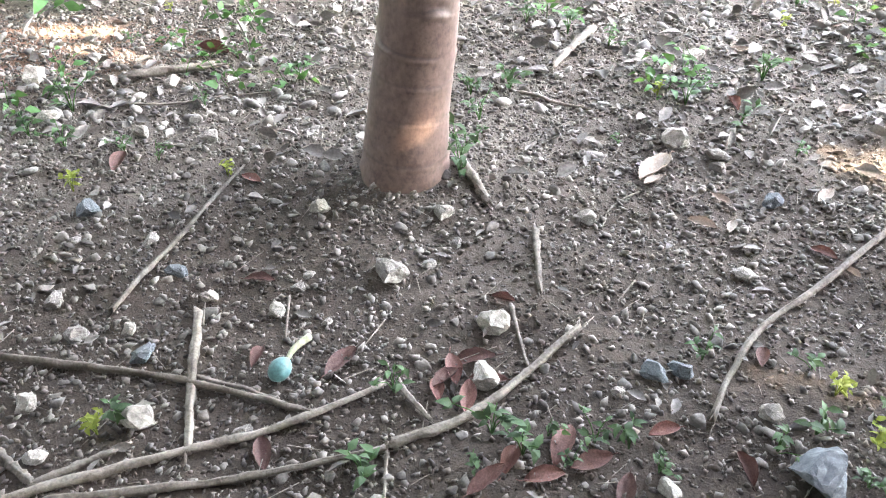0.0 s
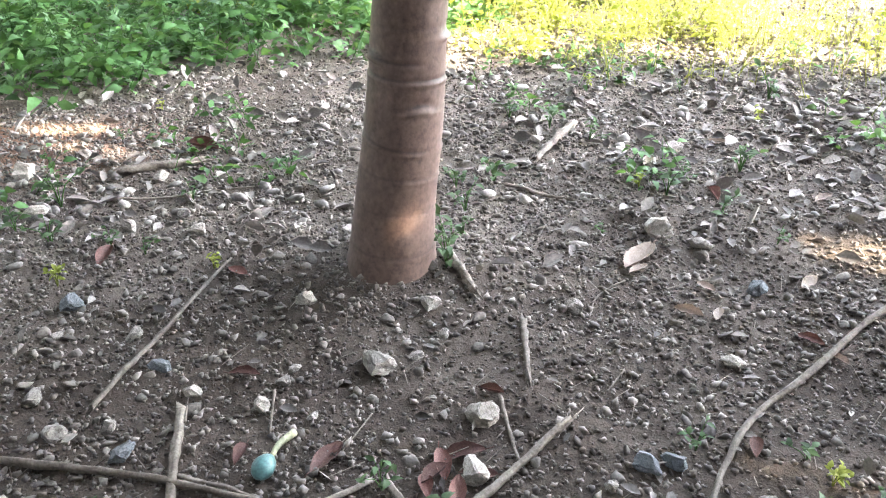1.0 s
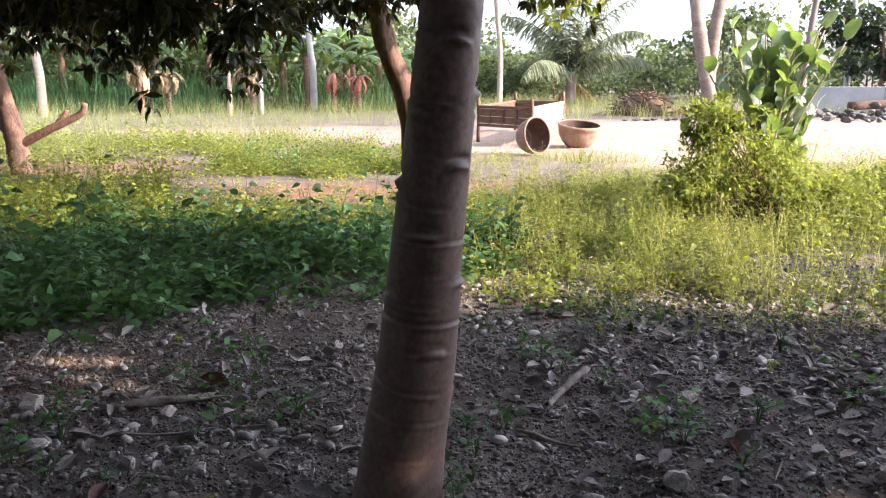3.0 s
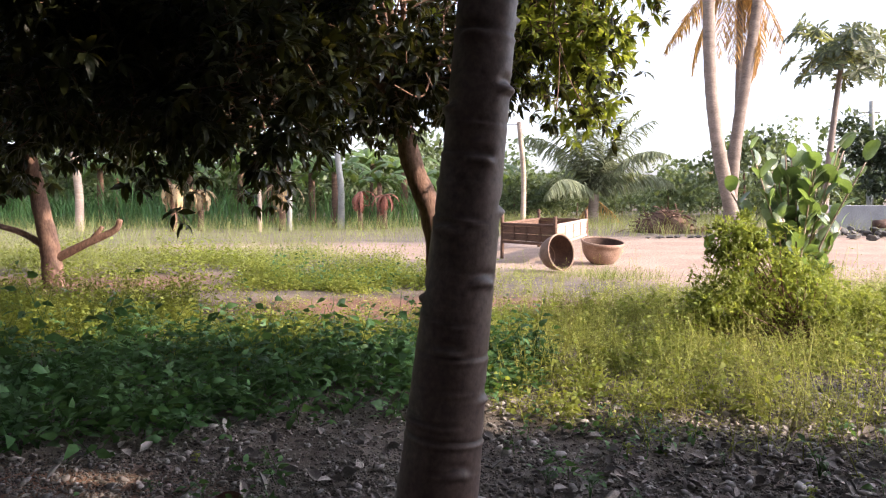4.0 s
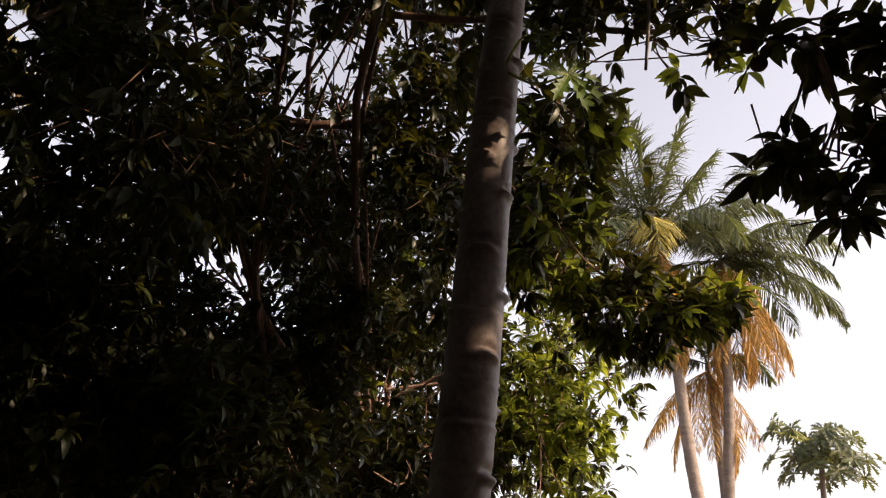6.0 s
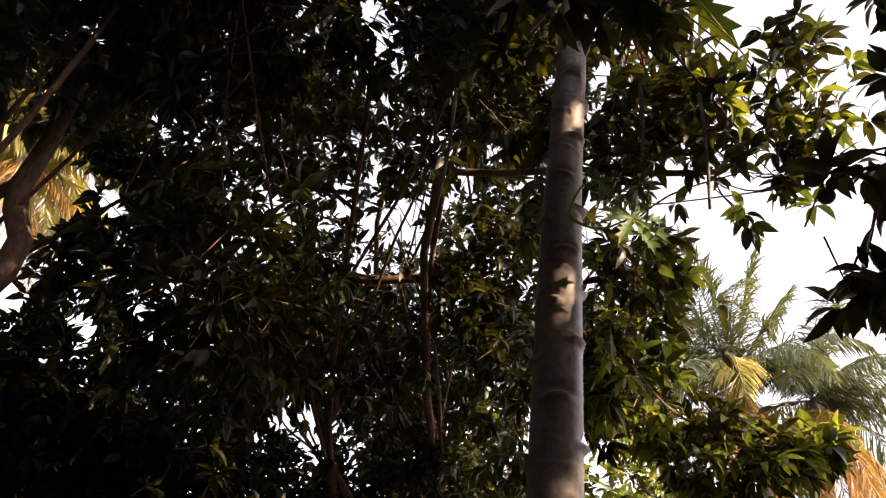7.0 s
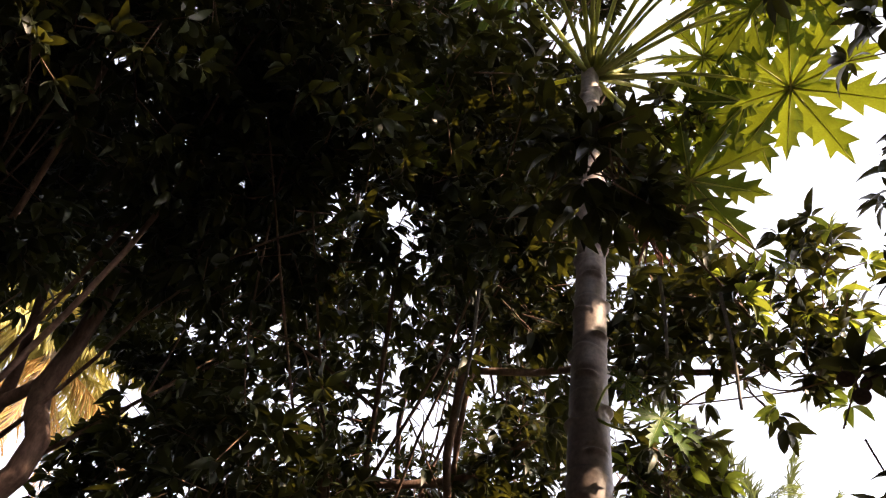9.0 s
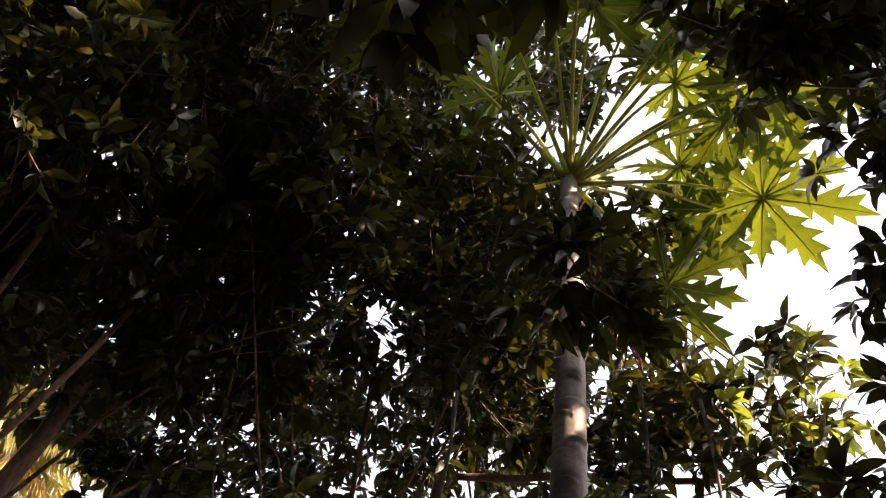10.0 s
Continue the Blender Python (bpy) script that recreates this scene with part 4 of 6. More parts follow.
# ---- coconut palms ----
def frond_mesh(name, rise, length, droop, material, seed, pairs=92, hang=0.5, leaf=1.05, wide=0.040):
    """A frond that leaves the origin along x at that rise in degrees and bows down; its leaflets hang from the rib."""
    rng = np.random.default_rng(seed)
    n = pairs + 8
    a = radians(rise)
    pts, p = [], np.zeros(3)
    for i in range(n):
        pts.append(p.copy())
        p = p + np.array([math.cos(a), 0, math.sin(a)]) * length / n
        a -= radians(droop) / n * (0.4 + 1.2 * i / n)
    pts = np.array(pts)
    items = [tube(pts, np.linspace(0.035, 0.006, n), 5)]
    tang = unit(np.gradient(pts, axis=0))
    for i in range(6, n):
        t = i / n
        size = leaf * (0.45 + 0.9 * math.sin(math.pi * min(t * 0.95 + 0.08, 1))) * length / 5.0
        for s in (1, -1):
            if rng.random() < 0.06:
                continue
            out = unit(tang[i] * 0.75 + np.array([0, s * 1.0, 0]) + np.array([0, 0, -hang * rng.uniform(0.5, 1.3)]) + rng.normal(0, 0.17, 3))
            low = unit(out + np.array([0, 0, -0.55 * hang - 0.2]))
            side = unit(np.cross(out, np.array([0, 0, 1.0]) + rng.normal(0, 0.3, 3)))
            w = wide * length / 5.0
            b = pts[i]
            m, e = b + out * size * 0.55, b + out * size * 0.55 + low * size * 0.45
            items.append(([b - side * w * 0.5, b + side * w * 0.5, m + side * w, m - side * w, e], [(0, 1, 2, 3), (3, 2, 4)]))
    return mesh_of(name, *join(items), material)


def palm_trunk(pts, r0, r1, n=60):
    line = smooth_line(pts, n)
    r = np.linspace(r0, r1, n)
    r[:4] *= [1.5, 1.3, 1.15, 1.05]
    r = r * (1 + 0.035 * np.where(np.arange(n) % 3 == 0, 1, -0.4))
    return mesh_of("trunk", *tube(line, r, 14), M_PALM_BARK)


def coconut_palm(label, pts, r0, r1, length, green, dry, seed, kinds=((76, 62), (58, 88), (32, 92), (6, 70)), material=M_FROND, crown=()):
    rng = np.random.default_rng(seed)
    palm = empty("coconut_palm")
    part("trunk", palm_trunk(pts, r0, r1), palm)
    greens = [frond_mesh("frond", r, length, d, material, seed * 10 + i, hang=0.45 + 0.28 * i) for i, (r, d) in enumerate(kinds)]
    dries = [frond_mesh("dry_frond", r, length * 0.95, 40, M_FROND_DRY, seed * 10 + 5 + i, hang=1.3, leaf=1.0, wide=0.021, pairs=84) for i, r in enumerate((-25, -50, -68))]
    for i in range(green):
        part("frond", greens[min(3, int(4 * i / green))], palm, "", pose(*pts[-1], rng.uniform(-14, 14), rng.uniform(-10, 10), i * 137.5 + rng.uniform(-20, 20)) @ Matrix.Scale(rng.uniform(0.82, 1.12), 4))
    for i, (az, rise, droop, tinted) in enumerate(crown):
        me = frond_mesh("frond", rise, length * rng.uniform(0.92, 1.06) * (1.1 if rise > 60 else 1.0), droop, M_FROND_YELLOW if tinted else material, seed * 100 + i, hang=0.95 - 0.6 * rise / 90, leaf=1.1, wide=0.027)
        part("frond", me, palm, "yellow frond" if tinted else "", pose(*pts[-1], rng.uniform(-12, 12), 0, az))
    for i in range(dry):
        part("dry_frond", dries[i % 3], palm, "hanging dry orange-brown frond", pose(pts[-1][0], pts[-1][1], pts[-1][2] - 0.25, 0, 0, i * 137.5 + 40 + rng.uniform(-15, 15)))
    return tagged(palm, label, "palm", "coconut palms")


# fronds of the two tall palms: way in plan, rise, droop, yellow
CROWN_A = ((182, 86, 24, 0), (205, 80, 14, 0), (168, 74, 30, 0), (176, 66, 48, 0), (188, 42, 72, 0), (0, 78, 12, 0), (4, 57, 10, 0), (18, 38, 70, 0), (350, 16, 80, 0), (270, 55, 85, 0), (255, 2, 85, 1), (292, 14, 100, 0), (225, 8, 90, 0),
           (92, 70, 45, 0), (76, 40, 80, 0), (140, 20, 90, 0), (165, 12, 80, 0), (325, 30, 88, 0), (118, 58, 55, 0))
CROWN_B = ((4, 50, 62, 0), (350, 32, 72, 0), (10, 14, 92, 0), (345, -4, 78, 0), (12, 74, 30, 0), (270, 60, 80, 0), (300, 26, 95, 0), (240, 20, 95, 0), (180, 45, 80, 0), (190, 72, 45, 0), (90, 64, 55, 0), (60, 34, 85, 0), (120, 24, 85, 0), (325, 8, 85, 0), (30, -2, 75, 0))
coconut_palm("tall coconut palm with dry orange fronds under the green crown", [(9.75, 26.3, -0.1), (9.11, 26.4, 2.75), (8.80, 26.6, 5.5), (8.68, 26.8, 9.7), (8.32, 26.9, 14.4)], 0.25, 0.17, 5.4, 0, 9, 31, crown=CROWN_A)
coconut_palm("tall coconut palm with a skirt of dry fronds", [(9.75, 27.2, -0.1), (9.90, 27.2, 2.8), (10.26, 27.2, 5.6), (10.6, 27.2, 8.3), (11.05, 27.3, 13.6)], 0.23, 0.16, 5.0, 0, 15, 32, crown=CROWN_B)
coconut_palm("coconut palm with a thin trunk and dry fronds", [(10.3, 28.6, -0.1), (10.5, 28.6, 4.0), (10.5, 28.6, 9.8)], 0.15, 0.12, 4.2, 5, 10, 33)
coconut_palm("young coconut palm with long arching fronds", [(6.9, 38.0, -0.1), (6.95, 38.0, 0.8), (7.0, 38.0, 1.5)], 0.30, 0.22, 4.7, 15, 2, 34, ((84, 35), (72, 60), (58, 75), (30, 80)), M_FROND_HAZED)
# all its fronds are yellow: the sunlight on them is put into the colour
coconut_palm("coconut palm behind the orchard trees", [(-16.2, 17.0, -0.1), (-16.0, 17.2, 6.0), (-15.4, 17.0, 18.0)], 0.26, 0.17, 5.0, 26, 5, 35, material=M_FROND_YELLOW)


# ---- weeds and grass ----
def scatter(n, x0, x1, y0, y1, keep, rng):
    x, y = rng.uniform(x0, x1, n), rng.uniform(y0, y1, n)
    ok = rng.random(n) < keep(x, y)
    return x[ok], y[ok]


WEED_LEAF = leaf_template(0.52, 0.22, 0.08, 2, 0.1)
FAR_WEED_LEAF = leaf_template(0.56, 0.22, 0.08, 1, 0.1)
TINY_LEAF = leaf_template(0.38, 0.2, 0.1, 1)
STEM = ([(-0.5, -0.3, 0), (0.5, -0.3, 0), (0, 0.6, 0), (-0.3, -0.2, 1), (0.3, -0.2, 1), (0, 0.4, 1)], [(0, 1, 4, 3), (1, 2, 5, 4), (2, 0, 3, 5)])
BLADE = blade_template()


def leafy_weeds(name, label, x, y, height, leaves, leaf, material, seed, template=WEED_LEAF, spread=0.10, lean=0.25):
    """Many small upright plants: stems with leaves in turn all the way up."""
    rng = np.random.default_rng(seed)
    n = len(x)
    z = gz(x, y)
    h = height * rng.uniform(0.4, 1.3, n) * np.interp(np.where((x < 0.9) & (x > -2.6), y, 0), [5.9, 6.8, 9.6, 10.6], [1, 0.5, 0.5, 1]) * (1 + 0.45 * vnoise(x, y, 0.9, seed) + 0.5 * vnoise(x, y, 2.6, seed + 1))
    tilt = rng.normal(0, lean, (n, 2))
    base = np.stack([x, y, z], -1)
    t = (np.arange(leaves) + 0.6)[None, :] / leaves * np.ones((n, 1))
    az = np.arange(leaves)[None, :] * 2.4 + rng.uniform(0, 6.28, (n, 1))
    p = base[:, None, :] + np.stack([tilt[:, :1] * h[:, None] * t, tilt[:, 1:] * h[:, None] * t, h[:, None] * t], -1)
    way = np.stack([np.cos(az), np.sin(az), 0.7 - 1.1 * rng.random((n, leaves))], -1)
    p = p + way * spread * rng.uniform(0.0, 0.7, (n, leaves, 1)) * np.array([1, 1, 0.3])
    size = leaf * rng.uniform(0.6, 1.3, (n, leaves)) * (1.1 - 0.4 * t)
    rot = frames(way.reshape(-1, 3), rng, (0, 0, 1), 0.55) * size.reshape(-1)[:, None, None]
    root = empty(name)
    tagged(root, label, "weeds", kind="stuff")
    tagged(part("leaf_growth", bulk("leaf_growth", *template, rot, p.reshape(-1, 3), material), root), kind="stuff")
    up = np.stack([tilt[:, 0], tilt[:, 1], np.ones(n)], -1) * h[:, None]
    w = np.full(n, 0.0035 + 0.004 * height)
    rot = np.zeros((n, 3, 3))
    rot[:, 0, 0], rot[:, 1, 1] = w, w
    rot[:, :, 2] = up
    tagged(part("stem_growth", bulk("stem_growth", *STEM, rot, base, material), root), kind="stuff")


def grass(name, label, x, y, height, material, seed, width=1.0, lean=0.3, z_up=0.0):
    rng = np.random.default_rng(seed)
    n = len(x)
    h = height * rng.uniform(0.35, 1.3, n) * (1 + 0.35 * vnoise(x, y, 0.8, seed) + 0.35 * vnoise(x, y, 2.4, seed + 1))
    a = rng.uniform(0, 6.28, n)
    rot = np.zeros((n, 3, 3))
    wide = h * width
    rot[:, 0, 0], rot[:, 1, 0] = np.cos(a) * h, np.sin(a) * h
    rot[:, 0, 1], rot[:, 1, 1] = -np.sin(a) * wide, np.cos(a) * wide
    rot[:, 0, 2], rot[:, 1, 2], rot[:, 2, 2] = rng.normal(0, lean * 0.5, n) * h, rng.normal(0, lean * 0.5, n) * h, h
    tagged(new(name, bulk(name, *BLADE, rot, np.stack([x, y, gz(x, y) - 0.01 + z_up], -1), material)), label, "grass", kind="stuff")


def zone_left(x, y):
    lo = np.interp(x, [-5, -2.05, -1.3, -0.24, 0.35, 0.9], [3.2, 3.95, 4.45, 4.5, 5.0, 6.5]) + 0.35 * vnoise(x, y, 2.0, 41) + 0.2 * vnoise(x, y, 5.0, 48)
    return soft(y, lo - 0.1, lo + 0.3) * (1 - soft(y + 0.5 * vnoise(x, y, 0.8, 42), 6.0, 6.7)) * (1 - 0.8 * red_share(x, y))


def zone_right(x, y):
    lo = np.interp(x, [0.1, 0.8, 1.5, 2.3, 4], [4.3, 4.0, 3.75, 3.4, 3.1]) + 0.35 * vnoise(x, y, 2.0, 43)
    return soft(vnoise(x, y, 1.1, 46) + 0.7 * vnoise(x, y, 3.1, 47), -1.1, 0.0) * soft(x, 0.0, 0.5) * soft(y, lo - 0.2, lo + 0.9) * (1 - 0.9 * red_share(x, y)) * (1 - sand_share(x, y)) * (1 - soft(y, 9.3, 10.2) * 0.7)


def zone_mid(x, y):
    return (1 - 0.95 * red_share(x, y)) * (1 - sand_share(x, y)) * soft(y, 8.3, 9.3) * (0.35 + 0.65 * soft(vnoise(x, y, 0.45, 44) + 0.4 * vnoise(x, y, 1.3, 45), -0.35, 0.25))


def front_of_tubs(x, y):
    return np.exp(-(((x - 1.9) / 1.5) ** 2 + ((y - 12.9) / 0.6) ** 2) ** 2)


RNG = np.random.default_rng(77)
px_, py_ = scatter(2700, -5.5, 0.9, 3.2, 7.6, lambda x, y: zone_left(x, y) * (0.15 + 0.85 * soft(vnoise(x, y, 2.4, 82) + 0.5 * vnoise(x, y, 5.5, 83), -0.6, 0.25)), RNG)
leafy_weeds("broadleaf_weeds", "dense dark green broad-leaved weeds under the trees", px_, py_, 0.30, 11, 0.100, M_WEED, 51, WEED_LEAF, 0.12, 0.4)
px_, py_ = scatter(420, -5.5, 0.7, 3.9, 6.4, lambda x, y: zone_left(x, y) * soft(vnoise(x, y, 1.6, 100) + 0.5 * vnoise(x, y, 4.1, 101), -0.1, 0.5), RNG)
leafy_weeds("broadleaf_weeds", "taller weeds with large drooping green leaves", px_, py_, 0.46, 10, 0.14, M_WEED, 102, WEED_LEAF, 0.12, 0.3)
px_, py_ = scatter(420, -2.6, 3.6, 2.6, 4.8, lambda x, y: soft(vnoise(x, y, 1.9, 84) + 0.6 * vnoise(x, y, 4.6, 85), 0.0, 0.7) * soft(np.abs(x), 0.2, 0.6), RNG)
leafy_weeds("broadleaf_weeds", "scattered small green weeds on the stony earth", px_, py_, 0.13, 8, 0.06, M_WEED, 86, WEED_LEAF, 0.08, 0.5)


def sunny_left(x, y):
    """Small-leaved weeds in the sun between the shaded ones and the red soil; bright colour adds to that sun."""
    front = soft(y + 0.3 * vnoise(x, y, 1.7, 96), 5.8, 6.4) * (1 - soft(y + 0.4 * vnoise(x, y, 1.1, 87), 7.6, 8.4))
    side = soft(-x + 0.4 * vnoise(x, y, 1.2, 88), 2.4, 3.1) * soft(y, 6.4, 7.4) * (1 - soft(y, 8.5, 9.4))
    strip = soft(x, -3.6, -3.0) * (1 - soft(x, 0.2, 0.7)) * soft(y + 0.3 * vnoise(x, y, 1.4, 89), 10.6, 11.2) * (1 - soft(y, 12.4, 13.2))
    return np.clip(front + side + strip, 0, 1) * (0.25 + 0.75 * soft(vnoise(x, y, 1.6, 90) + 0.5 * vnoise(x, y, 3.7, 91), -0.5, 0.3))


# yellow leaf colour carries part of the sunlight on this strip
px_, py_ = scatter(14000, -7.5, 0.7, 5.6, 13.2, sunny_left, RNG)
leafy_weeds("yellow_weeds", "sunlit yellow-green bushy weeds beside the red soil", px_, py_, 0.38, 14, 0.062, M_BUSH, 52, FAR_WEED_LEAF, 0.14, 0.35)
px_, py_ = scatter(900, -7.5, 0.7, 5.8, 13.2, sunny_left, RNG)
leafy_weeds("broadleaf_weeds", "green broad-leaved weeds among the yellow ones", px_, py_, 0.34, 12, 0.09, M_WEED, 92, FAR_WEED_LEAF, 0.12, 0.35)
px_, py_ = scatter(9500, 0.0, 6.5, 3.3, 11.0, zone_right, RNG)
leafy_weeds("yellow_weeds", "sunlit yellow-green weeds with thin stems", px_, py_, 0.34, 12, 0.044, M_WEED_DRY, 53, leaf_template(0.3, 0.2, 0.1, 1), 0.07, 0.3)
px_, py_ = scatter(3200, 0.0, 6.5, 3.3, 9.0, lambda x, y: zone_right(x, y) * soft(vnoise(x, y, 1.7, 93), -0.2, 0.4), RNG)
leafy_weeds("yellow_weeds", "clumps of fresh green weeds with oval leaves", px_, py_, 0.30, 12, 0.070, M_BUSH, 94, WEED_LEAF, 0.10, 0.35)
px_, py_ = scatter(20000, 0.0, 6.5, 3.5, 11.0, zone_right, RNG)
grass("grass_patch", "short green grass among the weeds", px_, py_, 0.20, M_GRASS, 54, 0.45, 0.7)
px_, py_ = scatter(700, -4.5, 2.2, 7.8, 10.8, lambda x, y: red_share(x, y) * soft(vnoise(x, y, 1.9, 98), -0.3, 0.6), RNG)
leafy_weeds("yellow_weeds", "thin scattered weeds on the red soil", px_, py_, 0.24, 10, 0.05, M_WEED_DRY, 99, TINY_LEAF, 0.05, 0.4)
px_, py_ = scatter(1800, -14, 1.2, 8.3, 19.0, zone_mid, RNG)
leafy_weeds("yellow_weeds", "patches of sunlit weeds beyond the bare soil", px_, py_, 0.22, 11, 0.06, M_WEED_DRY, 55, TINY_LEAF)
px_, py_ = scatter(2600, -14, -3.0, 10.6, 17.5, lambda x, y: (1 - red_share(x, y)) * (1 - sand_share(x, y)) * soft(vnoise(x, y, 0.75, 65) + 0.6 * vnoise(x, y, 1.9, 66), -0.1, 0.35), RNG)
leafy_weeds("bushy_weeds", "bushy clumps of sunlit green weeds", px_, py_, 0.40, 15, 0.095, M_BUSH, 64, FAR_WEED_LEAF, 0.2, 0.35)
px_, py_ = scatter(38000, -22, -1.0, 13.4, 20.5, lambda x, y: (1 - 0.95 * red_share(x, y)) * (1 - sand_share(x, y)) * soft(-x + (y - 14) * 0.35, 2.6, 4.2) * soft(vnoise(x, y, 0.6, 67) + 0.5 * vnoise(x, y, 1.8, 95), -0.7, 0.2), RNG)
grass("tall_grass", "tall pale feathery green grass behind the trees", px_, py_, 0.56, M_GRASS, 56, 0.30, 0.9)
px_, py_ = scatter(6500, 0.2, 3.8, 11.9, 13.9, lambda x, y: front_of_tubs(x, y) * soft(vnoise(x, y, 2.3, 49), -0.6, 0.3), RNG)
grass("grass_patch", "low sunlit grass in front of the clay tubs", px_, py_, 0.17, M_GRASS, 57, 1.1, 0.6)
px_, py_ = scatter(22000, -34, 4.2, 21.5, 40.0, lambda x, y: (1 - sand_share(x, y)) * soft(2.6 - x + 0.1 * y, -1, 1), RNG)
grass("tall_grass", "tall pale green grass beyond the sandy yard", px_, py_, 0.60, M_GRASS, 58, 0.45, 0.6)
px_, py_ = scatter(9000, 2.0, 24.0, 25.0, 44.0, lambda x, y: (1 - sand_share(x, y)) * 0.9, RNG)
grass("tall_grass", "green grass beyond the sandy yard", px_, py_, 0.55, M_GRASS, 59, 0.8, 0.5)
px_, py_ = scatter(1100, 4.0, 11.0, 6.0, 11.0, lambda x, y: (1 - sand_share(x, y)) * soft(x - 0.55 * y, -1.5, 0.5), RNG)
leafy_weeds("yellow_weeds", "weeds beside the bush", px_, py_, 0.4, 12, 0.06, M_WEED_DRY, 60, TINY_LEAF)


# ---- gravel and litter ----
def chance_rot(n, rng, size, flat=1.0):
    q = unit(rng.normal(0, 1, (n, 4)))
    w, x, y, z = q.T
    r = np.stack([1 - 2 * (y * y + z * z), 2 * (x * y - z * w), 2 * (x * z + y * w), 2 * (x * y + z * w), 1 - 2 * (x * x + z * z), 2 * (y * z - x * w),
                  2 * (x * z - y * w), 2 * (y * z + x * w), 1 - 2 * (x * x + y * y)], -1).reshape(n, 3, 3)
    s = size[:, None] * np.stack([rng.uniform(0.7, 1.3, n), rng.uniform(0.6, 1.1, n), rng.uniform(0.5, 0.9, n)], -1)
    r = r * s[:, None, :]
    r[:, 2, :] *= flat
    return r


def pebble_template(seed, sub):
    me = rock_mesh("pebble", M_GRAVEL, seed, sub)
    v = np.empty(len(me.vertices) * 3)
    me.vertices.foreach_get("co", v)
    f = [tuple(p.vertices) for p in me.polygons]
    bpy.data.meshes.remove(me)
    return v.reshape(-1, 3), f


def crumb_template(seed):
    """An eight-sided pebble."""
    rng = np.random.default_rng(seed)
    v = np.array([(0.5, 0, 0), (-0.5, 0, 0), (0, 0.5, 0), (0, -0.5, 0), (0, 0, 0.36), (0, 0, -0.36)]) * rng.uniform(0.8, 1.15, (6, 1)) + rng.normal(0, 0.07, (6, 3))
    return v, [(0, 2, 4), (2, 1, 4), (1, 3, 4), (3, 0, 4), (2, 0, 5), (1, 2, 5), (3, 1, 5), (0, 3, 5)]


def near_density(x, y):
    seen = (np.abs(x) < 0.66 * y + 0.35)
    stony = 0.55 + 0.45 * soft(vnoise(x, y, 1.3, 61) + 0.5 * vnoise(x, y, 4.0, 62), -0.6, 0.4)
    return seen * stony * (0.55 + 0.45 * soft(y, 1.2, 2.6)) * (1 - 0.75 * zone_left(x, y)) * (1 - 0.5 * zone_right(x, y)) * np.clip(4.0 / np.maximum(y, 1.0), 0.5, 1)


for seed, n, lo, hi, sub in ((71, 52000, 0.008, 0.018, 1), (72, 20000, 0.016, 0.036, 1), (73, 2600, 0.032, 0.062, 2)):
    rng = np.random.default_rng(seed)
    px_, py_ = scatter(n, -3.2, 3.4, 0.5, 6.0, near_density, rng)
    size = lo + (hi - lo) * rng.random(len(px_)) ** 2
    tv, tf = crumb_template(seed) if seed in (71, 72) else pebble_template(seed, sub)
    tagged(new("gravel", bulk("gravel", tv, tf, chance_rot(len(px_), rng, size * 1.2, 0.75), np.stack([px_, py_, gz(px_, py_) + size * 0.12], -1), M_GRAVEL, False)),
           "loose grey and beige gravel lying on the earth", "gravel", kind="stuff")

for seed, n, lo, hi, sub in ((75, 52000, 0.009, 0.022, 1), (76, 4200, 0.020, 0.042, 1)):
    rng = np.random.default_rng(seed)
    px_, py_ = scatter(n, -2.6, 2.8, 0.6, 3.9, lambda x, y: (np.abs(x) < 0.66 * y + 0.35) * (0.35 + 0.65 * soft(vnoise(x, y, 1.7, 68) + 0.6 * vnoise(x, y, 5.0, 69), -0.6, 0.3)), rng)
    size = lo + (hi - lo) * rng.random(len(px_)) ** 2
    tv, tf = crumb_template(seed) if seed == 75 else pebble_template(seed, sub)
    tagged(new("gravel", bulk("gravel", tv, tf, chance_rot(len(px_), rng, size * 1.2, 0.75), np.stack([px_, py_, gz(px_, py_) + size * 0.12], -1), M_GRAVEL, False)),
           "dense grey pebbles pressed into the earth", "gravel", kind="stuff")
rng = np.random.default_rng(78)
px_, py_ = scatter(42000, -7.0, 7.0, -4.5, 6.0, lambda x, y: (np.abs(x) > 0.6 * y + 0.3) * np.clip(1.5 - 0.22 * np.hypot(x, y - 1.5), 0.15, 1) * (1 - 0.8 * zone_left(x, y)) * (0.3 + 0.7 * soft(vnoise(x, y, 1.2, 80), -0.5, 0.4)), rng)
size = 0.012 + 0.04 * rng.random(len(px_)) ** 3
tagged(new("gravel", bulk("gravel", *crumb_template(78), chance_rot(len(px_), rng, size * 1.2, 0.75), np.stack([px_, py_, gz(px_, py_) + size * 0.12], -1), M_GRAVEL, False)),
       "sparser grey gravel on the shaded earth around", "gravel", kind="stuff")
rng = np.random.default_rng(74)
px_, py_ = scatter(3600, -3.0, 3.4, 1.9, 5.2, lambda x, y: (np.abs(x) < 0.66 * y + 0.35) * soft(y, 2.0, 2.8) * (1 - 0.9 * zone_left(x, y)) * (0.3 + 0.7 * soft(vnoise(x, y, 1.5, 96) + 0.6 * vnoise(x, y, 4.4, 97), -0.5, 0.4)), rng)
size = 0.028 + 0.055 * rng.random(len(px_)) ** 2
tagged(new("stone_chips", bulk("stone_chips", *pebble_template(74, 1), chance_rot(len(px_), rng, size * 1.2, 0.6), np.stack([px_, py_, gz(px_, py_) + size * 0.14], -1), M_CHIP, False)),
       "pale angular stone chips lying on the darker earth", "stones", kind="stuff")
rng = np.random.default_rng(79)
